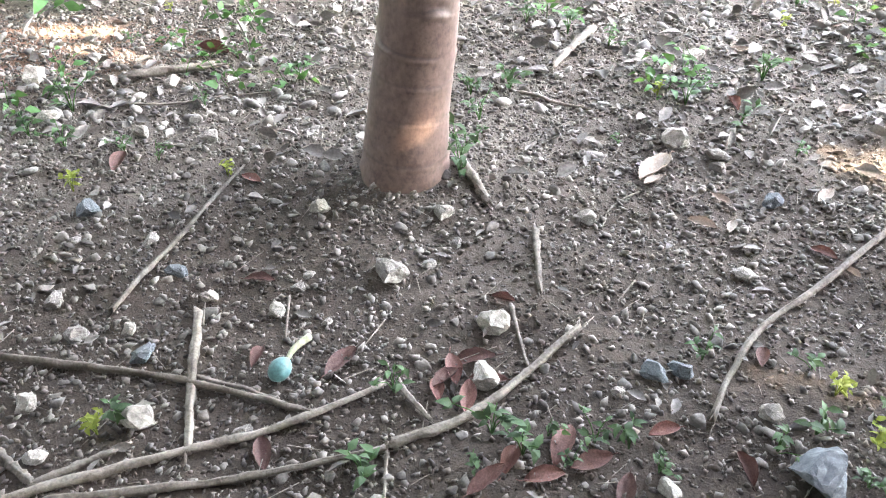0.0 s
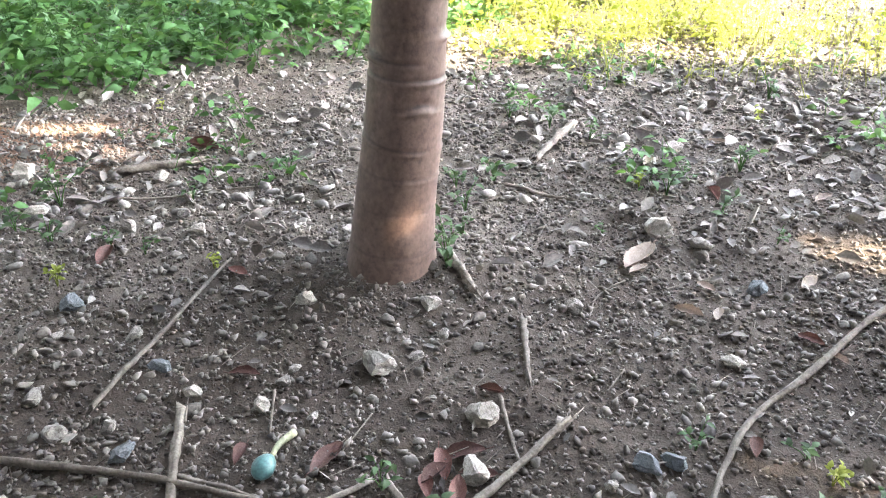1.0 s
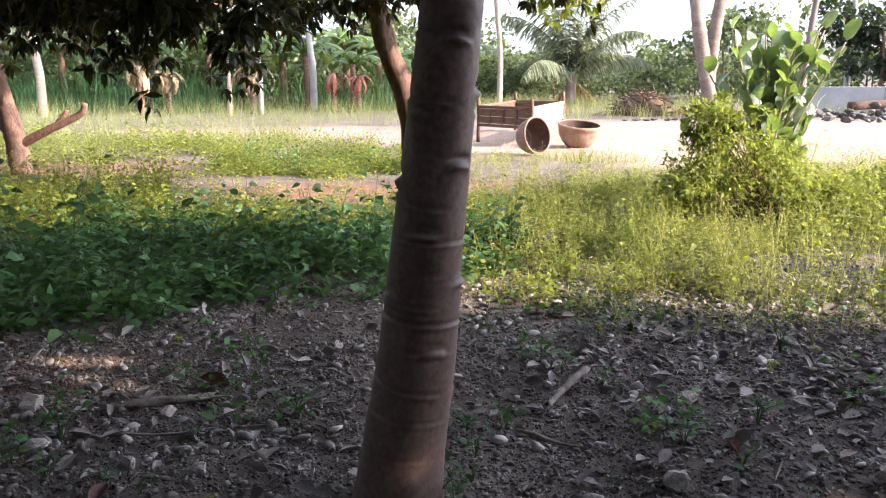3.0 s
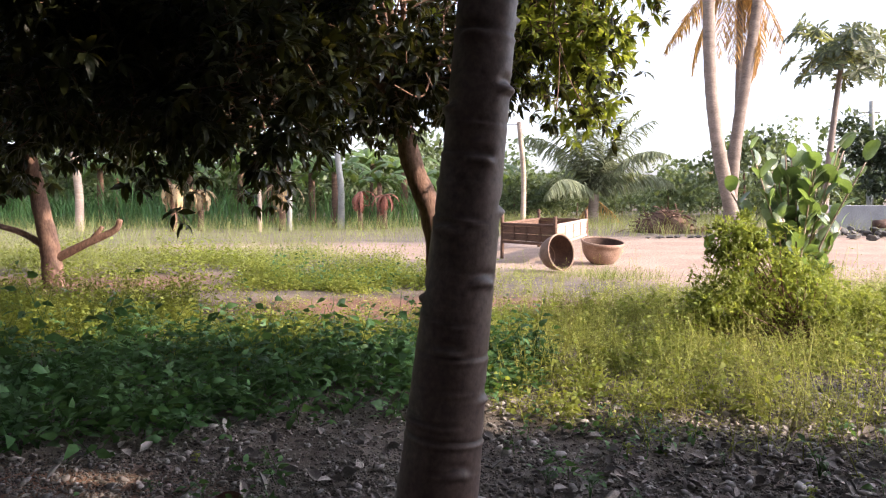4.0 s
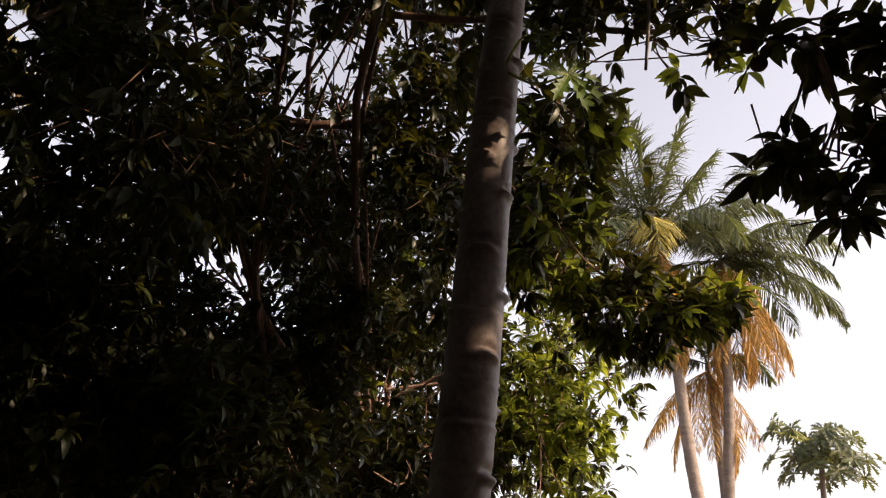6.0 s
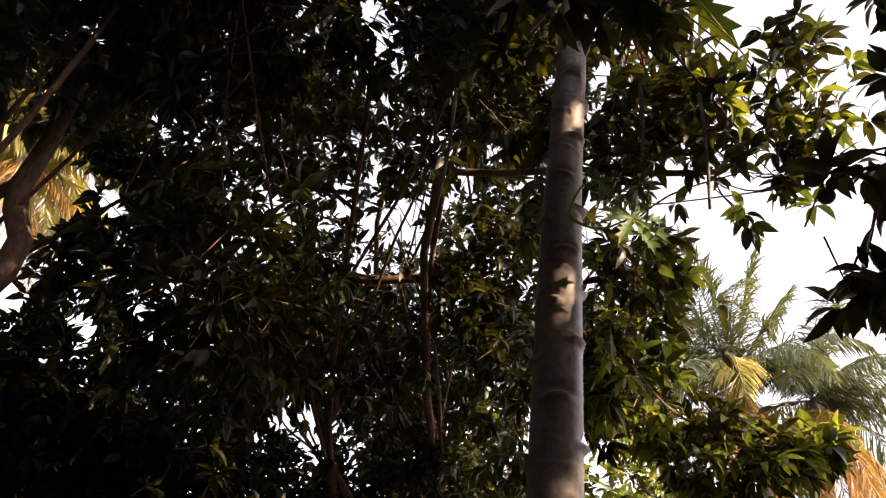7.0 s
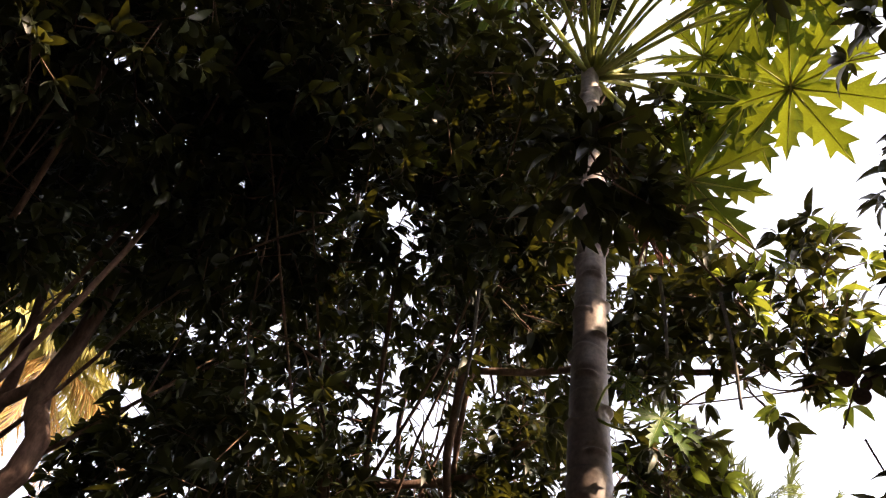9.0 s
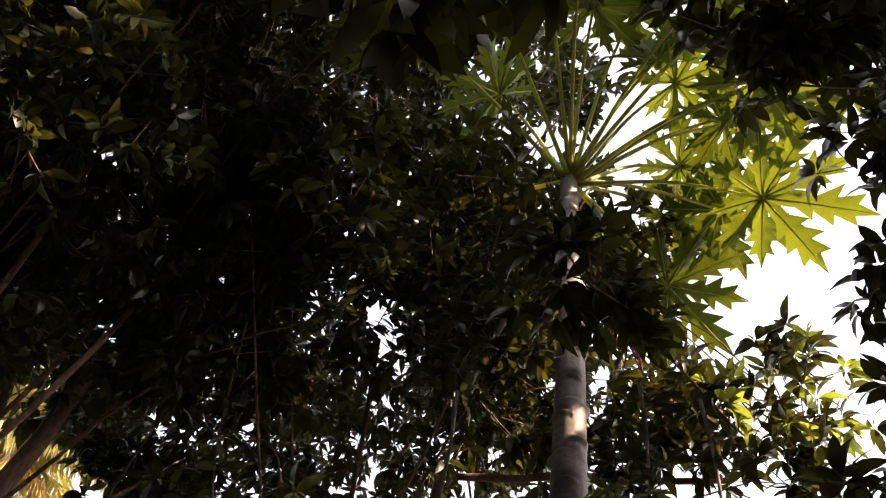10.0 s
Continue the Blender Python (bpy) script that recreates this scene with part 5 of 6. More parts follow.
px_, py_ = scatter(40000, -3.2, 3.4, 0.5, 5.5, lambda x, y: (np.abs(x) < 0.66 * y + 0.35) * np.clip(2.6 / np.maximum(y, 1.0), 0.4, 1), rng)
size = 0.007 + 0.020 * rng.random(len(px_)) ** 3
tv, tf = crumb_template(79)
tagged(new("soil_crumbs", bulk("soil_crumbs", tv, tf, chance_rot(len(px_), rng, size * 1.2, 0.8), np.stack([px_, py_, gz(px_, py_) + size * 0.1], -1), M_CLOD, False)),
       "dark loose crumbs of soil between the stones", "soil", kind="stuff")
rng = np.random.default_rng(81)
px_, py_ = scatter(8000, -2.6, 3.4, 0.6, 5.2, lambda x, y: 0.10 + 0.9 * soft(x, 0.2, 1.0) * soft(y, 1.6, 2.3) * (0.4 + 0.6 * soft(vnoise(x, y, 2.2, 63), -0.5, 0.4)), rng)
n = len(px_)
way = np.stack([rng.normal(0, 1, n), rng.normal(0, 1, n), rng.normal(0, 0.25, n)], -1)
rot = frames(way, rng, (0, 0, 1), 0.5) * (rng.uniform(0.018, 0.055, n))[:, None, None]
tagged(new("leaf_litter", bulk("leaf_litter", *leaf_template(0.5, -0.12, 0.3, 2), rot, np.stack([px_, py_, gz(px_, py_) + 0.008], -1), M_LITTER)),
       "broken grey-brown dry leaf litter on the earth", "litter", kind="stuff")
px_, py_ = scatter(2200, -2.6, 3.4, 1.8, 5.0, lambda x, y: (0.45 + 0.55 * soft(x, -0.3, 0.9)) * soft(y, 1.8, 2.8) * soft(vnoise(x, y, 2.0, 70), -0.7, 0.4), rng)
n = len(px_)
way = np.stack([rng.normal(0, 1, n), rng.normal(0, 1, n), rng.normal(0, 0.3, n)], -1)
rot = frames(way, rng, (0, 0, 1), 0.5) * (rng.uniform(0.04, 0.10, n))[:, None, None]
tagged(new("leaf_litter", bulk("leaf_litter", *leaf_template(0.55, -0.15, 0.35, 2), rot, np.stack([px_, py_, gz(px_, py_) + 0.012], -1), M_LITTER)),
       "curled grey dry leaves strewn over the stony earth", "litter", kind="stuff")
px_, py_ = scatter(1500, -2.6, 3.0, 0.6, 5.0, lambda x, y: 0.7 + 0 * x, rng)
n = len(px_)
way = np.stack([rng.normal(0, 1, n), rng.normal(0, 1, n), rng.normal(0, 0.12, n)], -1)
rot = frames(way, rng) * np.stack([rng.uniform(0.03, 0.11, n), np.full(n, 0.003), np.full(n, 0.003)], -1)[:, None, :]
TWIG = ([(0, 0.5, 0), (0, -0.3, 0.4), (0, -0.3, -0.4), (1, 0.3, 0), (1, -0.2, 0.25), (1, -0.2, -0.25)], [(0, 1, 4, 3), (1, 2, 5, 4), (2, 0, 3, 5)])
tagged(new("twig_litter", bulk("twig_litter", *TWIG, rot, np.stack([px_, py_, gz(px_, py_) + 0.007], -1), M_STICK)), "tiny dry twigs strewn on the earth", "litter", kind="stuff")

# ---- single stones: plan place and width ----
STONES_A = [(-0.14, 1.64, 0.118), (0.12, 1.43, 0.116), (0.09, 1.25, 0.095), (0.72, 1.11, 0.070), (0.40, 1.19, 0.041), (0.83, 1.60, 0.066), (-0.95, 1.46, 0.089),
            (-0.97, 1.22, 0.076), (-0.69, 1.15, 0.098), (-0.89, 1.06, 0.057), (-0.81, 1.47, 0.056), (-0.81, 2.44, 0.086), (-1.08, 2.52, 0.090), (-1.48, 2.67, 0.098),
            (-0.36, 1.94, 0.079), (0.01, 1.91, 0.078), (0.82, 2.33, 0.150), (0.92, 2.14, 0.080), (-1.09, 2.96, 0.089), (-1.05, 1.59, 0.069), (-0.62, 1.58, 0.064)]
STONES_B = [(-0.39, 1.61, 0.047), (-0.03, 1.69, 0.048), (0.05, 1.78, 0.041), (0.44, 1.87, 0.061), (-1.67, 3.02, 0.137), (1.09, 3.03, 0.103), (-0.48, 3.67, 0.087),
            (-0.45, 1.12, 0.040), (-0.37, 1.66, 0.040), (-0.30, 1.47, 0.030), (-0.43, 1.52, 0.054), (0.94, 2.21, 0.081), (-0.86, 1.85, 0.054), (-1.09, 1.86, 0.041),
            (0.45, 0.93, 0.069), (-0.90, 2.60, 0.068)]
STONES_BLUE = [(0.49, 1.25, 0.084), (0.56, 1.25, 0.071), (0.76, 0.94, 0.140), (-0.75, 1.37, 0.076), (-1.10, 2.02, 0.095), (1.03, 1.95, 0.086), (-0.74, 1.69, 0.059)]


def lay_stones(rows, material, label, seed):
    rng = np.random.default_rng(seed)
    shapes = [rock_mesh("stone", material, seed * 10 + i, 3, 0.95, 0.65, 18, False) for i in range(6)]
    for x, y, w in rows:
        w *= 1.12
        ob = new("stone", shapes[rng.integers(0, 6)])
        ob.matrix_basis = pose(x, y, gz1(x, y) + 0.17 * w, rng.uniform(-15, 15), rng.uniform(-15, 15), rng.uniform(0, 360)) @ Matrix.Diagonal((w, w * 0.85, w * 0.9, 1))
        tagged(ob, label, "stone", "stones on the ground")


lay_stones(STONES_A, M_STONE, "pale rough stone lying on the earth", 91)
lay_stones(STONES_B, M_STONE, "small pale stone half sunk in the earth", 92)
lay_stones(STONES_BLUE, M_STONE_BLUE, "blue-grey stone lying on the earth", 93)

# ---- sticks: width and way ----
STICKS_A = [(0.022, [(-1.30, 1.42), (-0.72, 1.30), (-0.33, 1.17)]), (0.019, [(-0.95, 0.95), (-0.56, 1.07), (-0.35, 1.13), (-0.15, 1.23)]), (0.018, [(-0.80, 0.95), (-0.46, 0.99), (-0.14, 1.05)]),
            (0.021, [(-0.12, 1.06), (0.06, 1.14), (0.33, 1.39)]), (0.022, [(-0.64, 1.52), (-0.60, 1.27), (-0.56, 1.07)]), (0.017, [(-0.88, 1.54), (-0.78, 1.83), (-0.66, 2.22)]),
            (0.009, [(-0.62, 1.30), (-0.46, 1.24), (-0.34, 1.18)]), (0.020, [(1.75, 2.0), (1.31, 1.77), (1.03, 1.56), (0.81, 1.40), (0.68, 1.25), (0.59, 1.11)])]
STICKS_B = [(0.018, [(0.28, 1.81), (0.26, 1.55)]), (0.010, [(0.18, 1.49), (0.20, 1.29)]), (0.030, [(0.71, 3.33), (0.49, 2.96)]), (0.014, [(0.34, 2.77), (0.58, 2.60)]),
            (0.010, [(-1.35, 2.77), (-1.00, 2.79), (-0.65, 2.85)]), (0.028, [(0.09, 2.13), (0.15, 1.95)]), (0.008, [(-0.41, 1.57), (-0.40, 1.42)]), (0.004, [(-0.15, 1.47), (-0.22, 1.33)]),
            (0.006, [(0.63, 2.01), (0.53, 1.94), (0.48, 1.83)]), (0.020, [(-1.0, 1.10), (-0.86, 0.99)]), (0.016, [(-0.86, 0.99), (-0.72, 1.07)]), (0.016, [(-0.11, 1.23), (-0.04, 1.13)]),
            (0.005, [(0.52, 1.58), (0.46, 1.51)]), (0.008, [(-0.13, 1.08), (-0.13, 0.93)]), (0.035, [(-1.25, 3.02), (-0.95, 3.12)])]


def lay_sticks(rows, seed, label):
    rng = np.random.default_rng(seed)
    for w, ctrl in rows:
        w *= 1.2
        c = np.array(ctrl)
        n = 24
        line = smooth_line(np.column_stack([c, np.zeros(len(c))]), n)
        ground_z = gz(line[:, 0], line[:, 1])
        k = np.ones(7) / 7
        low = np.convolve(np.pad(ground_z, 3, "edge"), k, "valid")
        line[:, 2] = np.maximum(low, ground_z) + w * 0.42 + 0.003
        line[:, :2] += rng.normal(0, w * 0.05, (n, 2))
        r = w * 0.5 * np.linspace(1.0, 0.65, n) * (1 + 0.10 * np.sin(np.arange(n) * 0.9 + rng.uniform(0, 6))) * rng.uniform(0.93, 1.07, n)
        items = [ridged_stick(line, r, rng)]
        for _ in range(3 if w > 0.012 else 0):
            tail = rng.random() < 0.6
            e = line[-1] if tail else line[0]
            d = unit(e - (line[-3] if tail else line[2]))
            o = e - d * w * 2.0
            s = rng.normal(0, w * 0.2, 3)
            sp = np.array([o + s, e + s, e + s + d * w * rng.uniform(1.0, 3.0)])
            items.append(tube(smooth_line(sp, 5), np.linspace(w * 0.16, w * 0.03, 5), 5))
        stick = new("dry_stick", mesh_of("dry_stick", *items[0], M_STICK))
        for v, f in items[1:]:
            part("splinter", mesh_of("splinter", v, f, M_STICK), stick)
        tagged(stick, label, "stick", "sticks on the ground")


lay_sticks(STICKS_A, 101, "long weathered grey-brown dry stick on the earth")
lay_sticks(STICKS_B, 102, "short weathered dry stick with splintered ends")

# ---- fallen leaves: plan place and length ----
FALLEN_RED = [(-0.25, 1.32, 0.113), (0.02, 1.29, 0.097), (-0.50, 1.64, 0.088), (-0.46, 1.35, 0.072), (-0.61, 2.15, 0.087), (-1.10, 2.31, 0.117), (0.07, 1.32, 0.111), (0.16, 1.51, 0.067),
              (0.05, 1.19, 0.093), (-0.02, 1.22, 0.081), (0.25, 1.05, 0.115), (-0.40, 1.06, 0.091), (1.08, 1.69, 0.080), (0.47, 1.07, 0.079), (1.12, 2.60, 0.093), (-0.98, 3.28, 0.163), (0.76, 1.28, 0.074), (0.30, 1.00, 0.10), (0.20, 0.97, 0.09), (0.13, 1.01, 0.085), (0.08, 0.95, 0.10), (0.36, 0.93, 0.09), (0.00, 1.25, 0.085), (0.10, 1.24, 0.09), (0.62, 0.98, 0.08)]
FALLEN_PALE = [(0.72, 2.16, 0.19), (0.69, 2.07, 0.085), (0.78, 1.84, 0.089), (0.86, 1.81, 0.071), (0.87, 1.95, 0.074), (1.19, 1.95, 0.088), (1.12, 1.60, 0.061), (0.95, 2.9, 0.09), (1.5, 2.5, 0.09), (1.3, 3.1, 0.1)]


def fallen_leaf_mesh(name, material, seed):
    """A dry leaf 1 long, curled along and across, with a stalk and some thickness."""
    rng = np.random.default_rng(seed)
    n, half = 11, 4
    curl, cup = rng.uniform(-0.25, 0.35), rng.uniform(0.5, 1.5)
    v, f = [], []
    for i in range(n):
        t = i / (n - 1)
        w = 0.21 * math.sin(math.pi * min(1, t * 0.96 + 0.03)) ** 0.75 + 0.004
        for j in range(-half, half + 1):
            s = j / half
            v.append((t, w * s, 0.05 + cup * w * s * s * 0.9 + curl * (t - 0.5) ** 2 + 0.015 * rng.normal()))
    m = 2 * half + 1
    for i in range(n - 1):
        for j in range(m - 1):
            f.append((i * m + j, i * m + j + 1, (i + 1) * m + j + 1, (i + 1) * m + j))
    stalk = tube([(0, 0, 0.05 + curl * 0.25), (-0.12, 0.01, 0.06 + curl * 0.25), (-0.2, 0.03, 0.05)], [0.012, 0.010, 0.010], 5)
    return mesh_of(name, *join([(v, f), stalk]), material)


def lay_leaves(rows, material, label, seed):
    rng = np.random.default_rng(seed)
    shapes = [fallen_leaf_mesh("fallen_leaf", material, seed + i) for i in range(5)]
    for x, y, w in rows:
        a = rng.uniform(0, 360)
        ob = new("fallen_leaf", shapes[rng.integers(0, 5)])
        ob.matrix_basis = pose(x, y, gz1(x, y) + 0.006, 0, 0, a) @ pose(-w / 2, 0, 0, rng.uniform(-12, 12), rng.uniform(-8, 8)) @ Matrix.Diagonal((w, w, w, 1))
        tagged(ob, label, "leaf", "fallen leaves")


lay_leaves(FALLEN_RED, M_DEAD_LEAF, "curled reddish-brown dry leaf on the earth", 111)
lay_leaves(FALLEN_PALE, M_PALE_LEAF, "curled pale pinkish-grey dry leaf on the earth", 121)


def fallen_fruit():
    fruit = empty("fallen_fruit", pose(-0.39, 1.285, gz1(-0.39, 1.285) + 0.027, 0, 0, 66))
    bm = bmesh.new()
    bmesh.ops.create_uvsphere(bm, u_segments=24, v_segments=14, radius=0.027)
    for v in bm.verts:
        t = v.co.x / 0.027
        k = 1.0 - 0.18 * max(0, t)
        v.co = Vector((v.co.x * 1.3, v.co.y * k, v.co.z * k))
    part("fruit_body", bm_mesh("fruit_body", bm, M_FRUIT, True), fruit)
    part("stalk", mesh_of("stalk", *tube(smooth_line([(0.03, 0, 0), (0.07, 0.004, 0.002), (0.125, -0.006, -0.004)], 8), np.linspace(0.006, 0.010, 8), 8), M_STALK), fruit, "pale green stalk")
    tagged(fruit, "small blue-green unripe fruit fallen on the earth", "fruit")


fallen_fruit()

# ---- seedlings on the bare earth ----
SEEDLINGS = [(-0.12, 1.22), (-0.18, 0.99), (-0.78, 1.13), (0.39, 1.04), (0.10, 1.09), (0.22, 1.08), (0.14, 2.79), (0.16, 2.53), (0.64, 2.36), (0.94, 2.60), (1.09, 2.43), (0.85, 2.67), (1.59, 3.33),
             (0.30, 2.83), (-1.10, 2.38), (-0.96, 2.31), (-1.42, 2.75), (-1.39, 3.42), (0.87, 1.25), (0.89, 1.17), (0.85, 0.92), (0.62, 1.29), (-0.86, 3.22), (0.44, 3.49), (0.61, 3.34), (0.76, 3.17),
             (-1.31, 3.82), (-1.52, 2.57), (-1.34, 2.45), (0.14, 2.39), (1.35, 3.75), (1.75, 3.6), (0.5, 3.8), (0.9, 3.9), (0.16, 1.03), (0.26, 1.00), (0.32, 1.06), (0.05, 1.00), (0.44, 0.98), (0.70, 1.02), (0.92, 1.02), (0.98, 1.10), (0.80, 1.06), (0.08, 2.20), (0.10, 2.32),
             (0.07, 2.10), (-0.72, 1.16), (-0.70, 2.20), (-1.2, 2.15), (-0.55, 2.95), (-0.9, 2.75), (1.2, 2.2), (1.3, 2.8), (1.05, 2.75)]


SEED_LEAVES = [mesh_of("leaf", *WEED_LEAF, m) for m in (M_SEEDLING, M_BUSH)]


def weed_seedling(kind):
    """A few thin stems from one root, each with its own small leaves."""
    rng = np.random.default_rng(130 + kind)
    plant = empty("weed_seedling")
    for _ in range(rng.integers(3, 6)):
        tip = np.array([rng.normal(0, 0.03), rng.normal(0, 0.03), rng.uniform(0.03, 0.10)])
        part("stem", mesh_of("stem", *tube(smooth_line([(0, 0, -0.005), tip * np.array([0.3, 0.3, 0.6]), tip], 5), np.linspace(0.0018, 0.001, 5), 5), (M_WEED, M_BUSH)[kind == 2]), plant)
        for _ in range(rng.integers(3, 6)):
            base = tip * rng.uniform(0.6, 1.0)
            way = np.array([rng.normal(0, 1), rng.normal(0, 1), rng.uniform(-0.1, 0.7)])
            rot = frames(way[None, :], rng, (0, 0, 1), 0.25)[0] * rng.uniform(0.022, 0.042)
            part("leaf", SEED_LEAVES[kind == 2], plant, "", Matrix([[*rot[r], base[r]] for r in range(3)] + [[0, 0, 0, 1]]))
    return tagged(plant, "small green weed seedling growing in the stony earth", "weed", "weed seedlings")


SEEDLING_KINDS = []
for i, (x, y) in enumerate(SEEDLINGS):
    s = 0.85 + 0.25 * math.sin(i * 2.1) + (0.35 if y > 2 else 0)
    spot = pose(x, y, gz1(x, y), 0, 0, i * 77) @ Matrix.Diagonal((s, s, s, 1))
    if i < 6:
        SEEDLING_KINDS.append(weed_seedling(i))
        SEEDLING_KINDS[i].matrix_basis = spot
    else:
        copy_thing(SEEDLING_KINDS[(i * 5 + i // 6) % 6], spot)


# ---- the yard: cart body and clay tubs ----
def cart_body():
    cart = empty("wooden_cart_body")
    a, b, c, d = (1.08, 16.77), (2.05, 15.36), (3.39, 19.5), (2.3, 20.5)
    for (x, y), h in ((a, 1.0), (b, 0.96), (c, 1.0), (d, 1.0)):
        z = gz1(x, y)
        line = [(x, y, z - 0.05), (x + 0.01, y, z + 0.5), (x, y + 0.01, z + h)]
        part("post", mesh_of("post", *tube(smooth_line(line, 8), [0.04] * 8, 8), M_OLD_WOOD), cart)
    # pale wood on the right side paints in its sunlight; other sides stay dark
    for p, q, mat, name in ((a, b, M_OLD_WOOD, "side_board"), (b, c, M_PALE_WOOD, "side_board"), (c, d, M_OLD_WOOD, "side_board"), (d, a, M_OLD_WOOD, "side_board")):
        p, q = np.array(p), np.array(q)
        length, ang = np.linalg.norm(q - p), math.degrees(math.atan2(*(q - p)[::-1]))
        m = pose(p[0], p[1], 0, 0, 0, ang)
        for z0, z1, th in ((0.42, 0.565, 0.03), (0.572, 0.725, 0.03)):
            part(name, bm_mesh(name, box_bm(0.05, -th / 2, z0, length - 0.05, th / 2, z1, 0.006), mat), cart, "plank in a paler colour for the sun on it" if mat is M_PALE_WOOD else "", m)
        part("rail", bm_mesh("rail", box_bm(0.02, -0.035, 0.73, length - 0.02, 0.035, 0.79, 0.01), mat), cart, "", m)
        part("rail", bm_mesh("rail", box_bm(0.02, -0.03, 0.35, length - 0.02, 0.03, 0.41, 0.01), mat), cart, "", m)
        for k in range(1, 4):
            u = length * k / 4
            part("batten", bm_mesh("batten", box_bm(u - 0.025, -0.034, 0.415, u + 0.025, -0.016, 0.728, 0.004), mat), cart, "", m)
    tagged(cart, "old wooden cart body with plank sides standing on posts", "cart")


cart_body()


def clay_tub(label, m, r=0.42, h=0.50):
    tub = empty("clay_tub", m)
    prof = [(0.02, 0.0), (0.13, 0.005), (0.22, 0.045), (0.31, 0.13), (0.375, 0.24), (0.405, 0.35), (0.412, 0.43), (0.432, 0.445), (0.436, 0.49), (0.415, 0.505), (0.395, 0.49)]
    inner = [(0.395, 0.49), (0.385, 0.42), (0.372, 0.33), (0.33, 0.19), (0.25, 0.07), (0.02, 0.04)]

    def lathe(p):
        seg, v, f = 40, [], []
        for pr, pz in p:
            for j in range(seg):
                a = 2 * math.pi * j / seg
                w = 1 + 0.012 * math.sin(a * 2 + pz * 5)
                v.append((pr * r / 0.42 * math.cos(a) * w, pr * r / 0.42 * math.sin(a) * w, pz * h / 0.5))
        for i in range(len(p) - 1):
            for j in range(seg):
                k = (j + 1) % seg
                f.append((i * seg + j, i * seg + k, (i + 1) * seg + k, (i + 1) * seg + j))
        return v, f
    part("outer_wall", mesh_of("outer_wall", *lathe(prof), M_CLAY), tub)
    # inner wall is coloured dark for the shadow in the hollow
    part("inner_wall", mesh_of("inner_wall", *lathe(inner), M_CLAY_IN), tub, "inside with its shadow put into the dark colour")
    return tagged(tub, label, "tub", "clay tubs in the yard")


clay_tub("large round clay tub standing upright on the sand", pose(3.0, 15.5, gz1(3.0, 15.5) - 0.03, 9, 3, 0))
clay_tub("round clay tub tipped over on its side", pose(1.70, 14.15, gz1(1.7, 14.15) + 0.28, 0, 78, -52), 0.33, 0.44)


# ---- bushes by the yard ----
def leafy_bush(name, label, blobs, material, leaf, n, seed, stems=9, template=TINY_LEAF):
    rng = np.random.default_rng(seed)
    bush = empty(name)
    base = np.array([np.mean([b[0] for b in blobs]), np.mean([b[1] for b in blobs]), 0])
    base[2] = gz1(base[0], base[1])
    items, cs, ds = [], [], []
    for bx, by, bz, rx, ry, rz in blobs:
        core = unit(rng.normal(0, 1, (16, 3))) * rng.uniform(0.4, 1.15, (16, 1))
        d = core[rng.integers(0, 16, n)] + rng.normal(0, 0.2, (n, 3))
        c = np.array([bx, by, bz]) + d * np.array([rx, ry, rz])
        c[:, 2] = np.maximum(c[:, 2], base[2] + 0.03)
        cs.append(c)
        ds.append(d)
        for _ in range(stems):
            e = c[rng.integers(0, n)]
            s = base + np.array([rng.normal(0, 0.08), rng.normal(0, 0.08), -0.02])
            items.append(tube(smooth_line([s, (s + e) / 2 + rng.normal(0, 0.06, 3), e], 8), np.linspace(0.012, 0.003, 8), 5))
    c, d = np.vstack(cs), np.vstack(ds)
    k = 5
    way = np.repeat(d, k, 0) * 0.6 + rng.normal(0, 0.8, (len(c) * k, 3)) + np.array([0, 0, 0.1])
    rot = frames(way, rng, (0, 0, 1), 0.4) * (leaf * rng.uniform(0.6, 1.3, len(way)))[:, None, None]
    tagged(part("leaf_growth", bulk("leaf_growth", *template, rot, np.repeat(c, k, 0), material), bush), kind="stuff")
    part("stem_growth", mesh_of("stem_growth", *join(items), M_BARK), bush)
    return tagged(bush, label, "bush")


leafy_bush("bush", "yellow-green bush with small leaves beside the yard",
           [(2.72, 6.95, 0.55, 0.46, 0.4, 0.45), (2.45, 6.9, 0.42, 0.42, 0.4, 0.32), (3.1, 7.1, 0.45, 0.45, 0.5, 0.40), (2.62, 7.0, 0.95, 0.24, 0.2, 0.22), (3.6, 7.2, 0.33, 0.5, 0.5, 0.33), (4.2, 7.0, 0.3, 0.5, 0.4, 0.3), (3.5, 6.5, 0.22, 0.45, 0.35, 0.24)], M_BUSH, 0.062, 450, 141)


def oval_leaf():
    """A thick oval leaf along x from 0 to 1 with a blunt tip, its rim turned up a little."""
    n, v, f = 9, [], []
    for i in range(n):
        t = i / (n - 1)
        w = 0.30 * math.sqrt(max(0.0, 1 - ((t - 0.56) / (0.56 if t < 0.56 else 0.44)) ** 2)) + 0.008
        z = 0.06 * math.sin(math.pi * t) - 0.06 * t * t
        for k in (1, 0.55, 0, -0.55, -1):
            v.append((t, w * k, z + 0.16 * w * k * k))
    for i in range(n - 1):
        for k in range(4):
            a = 5 * i + k
            f.append((a, a + 1, a + 6, a + 5))
    return v, f


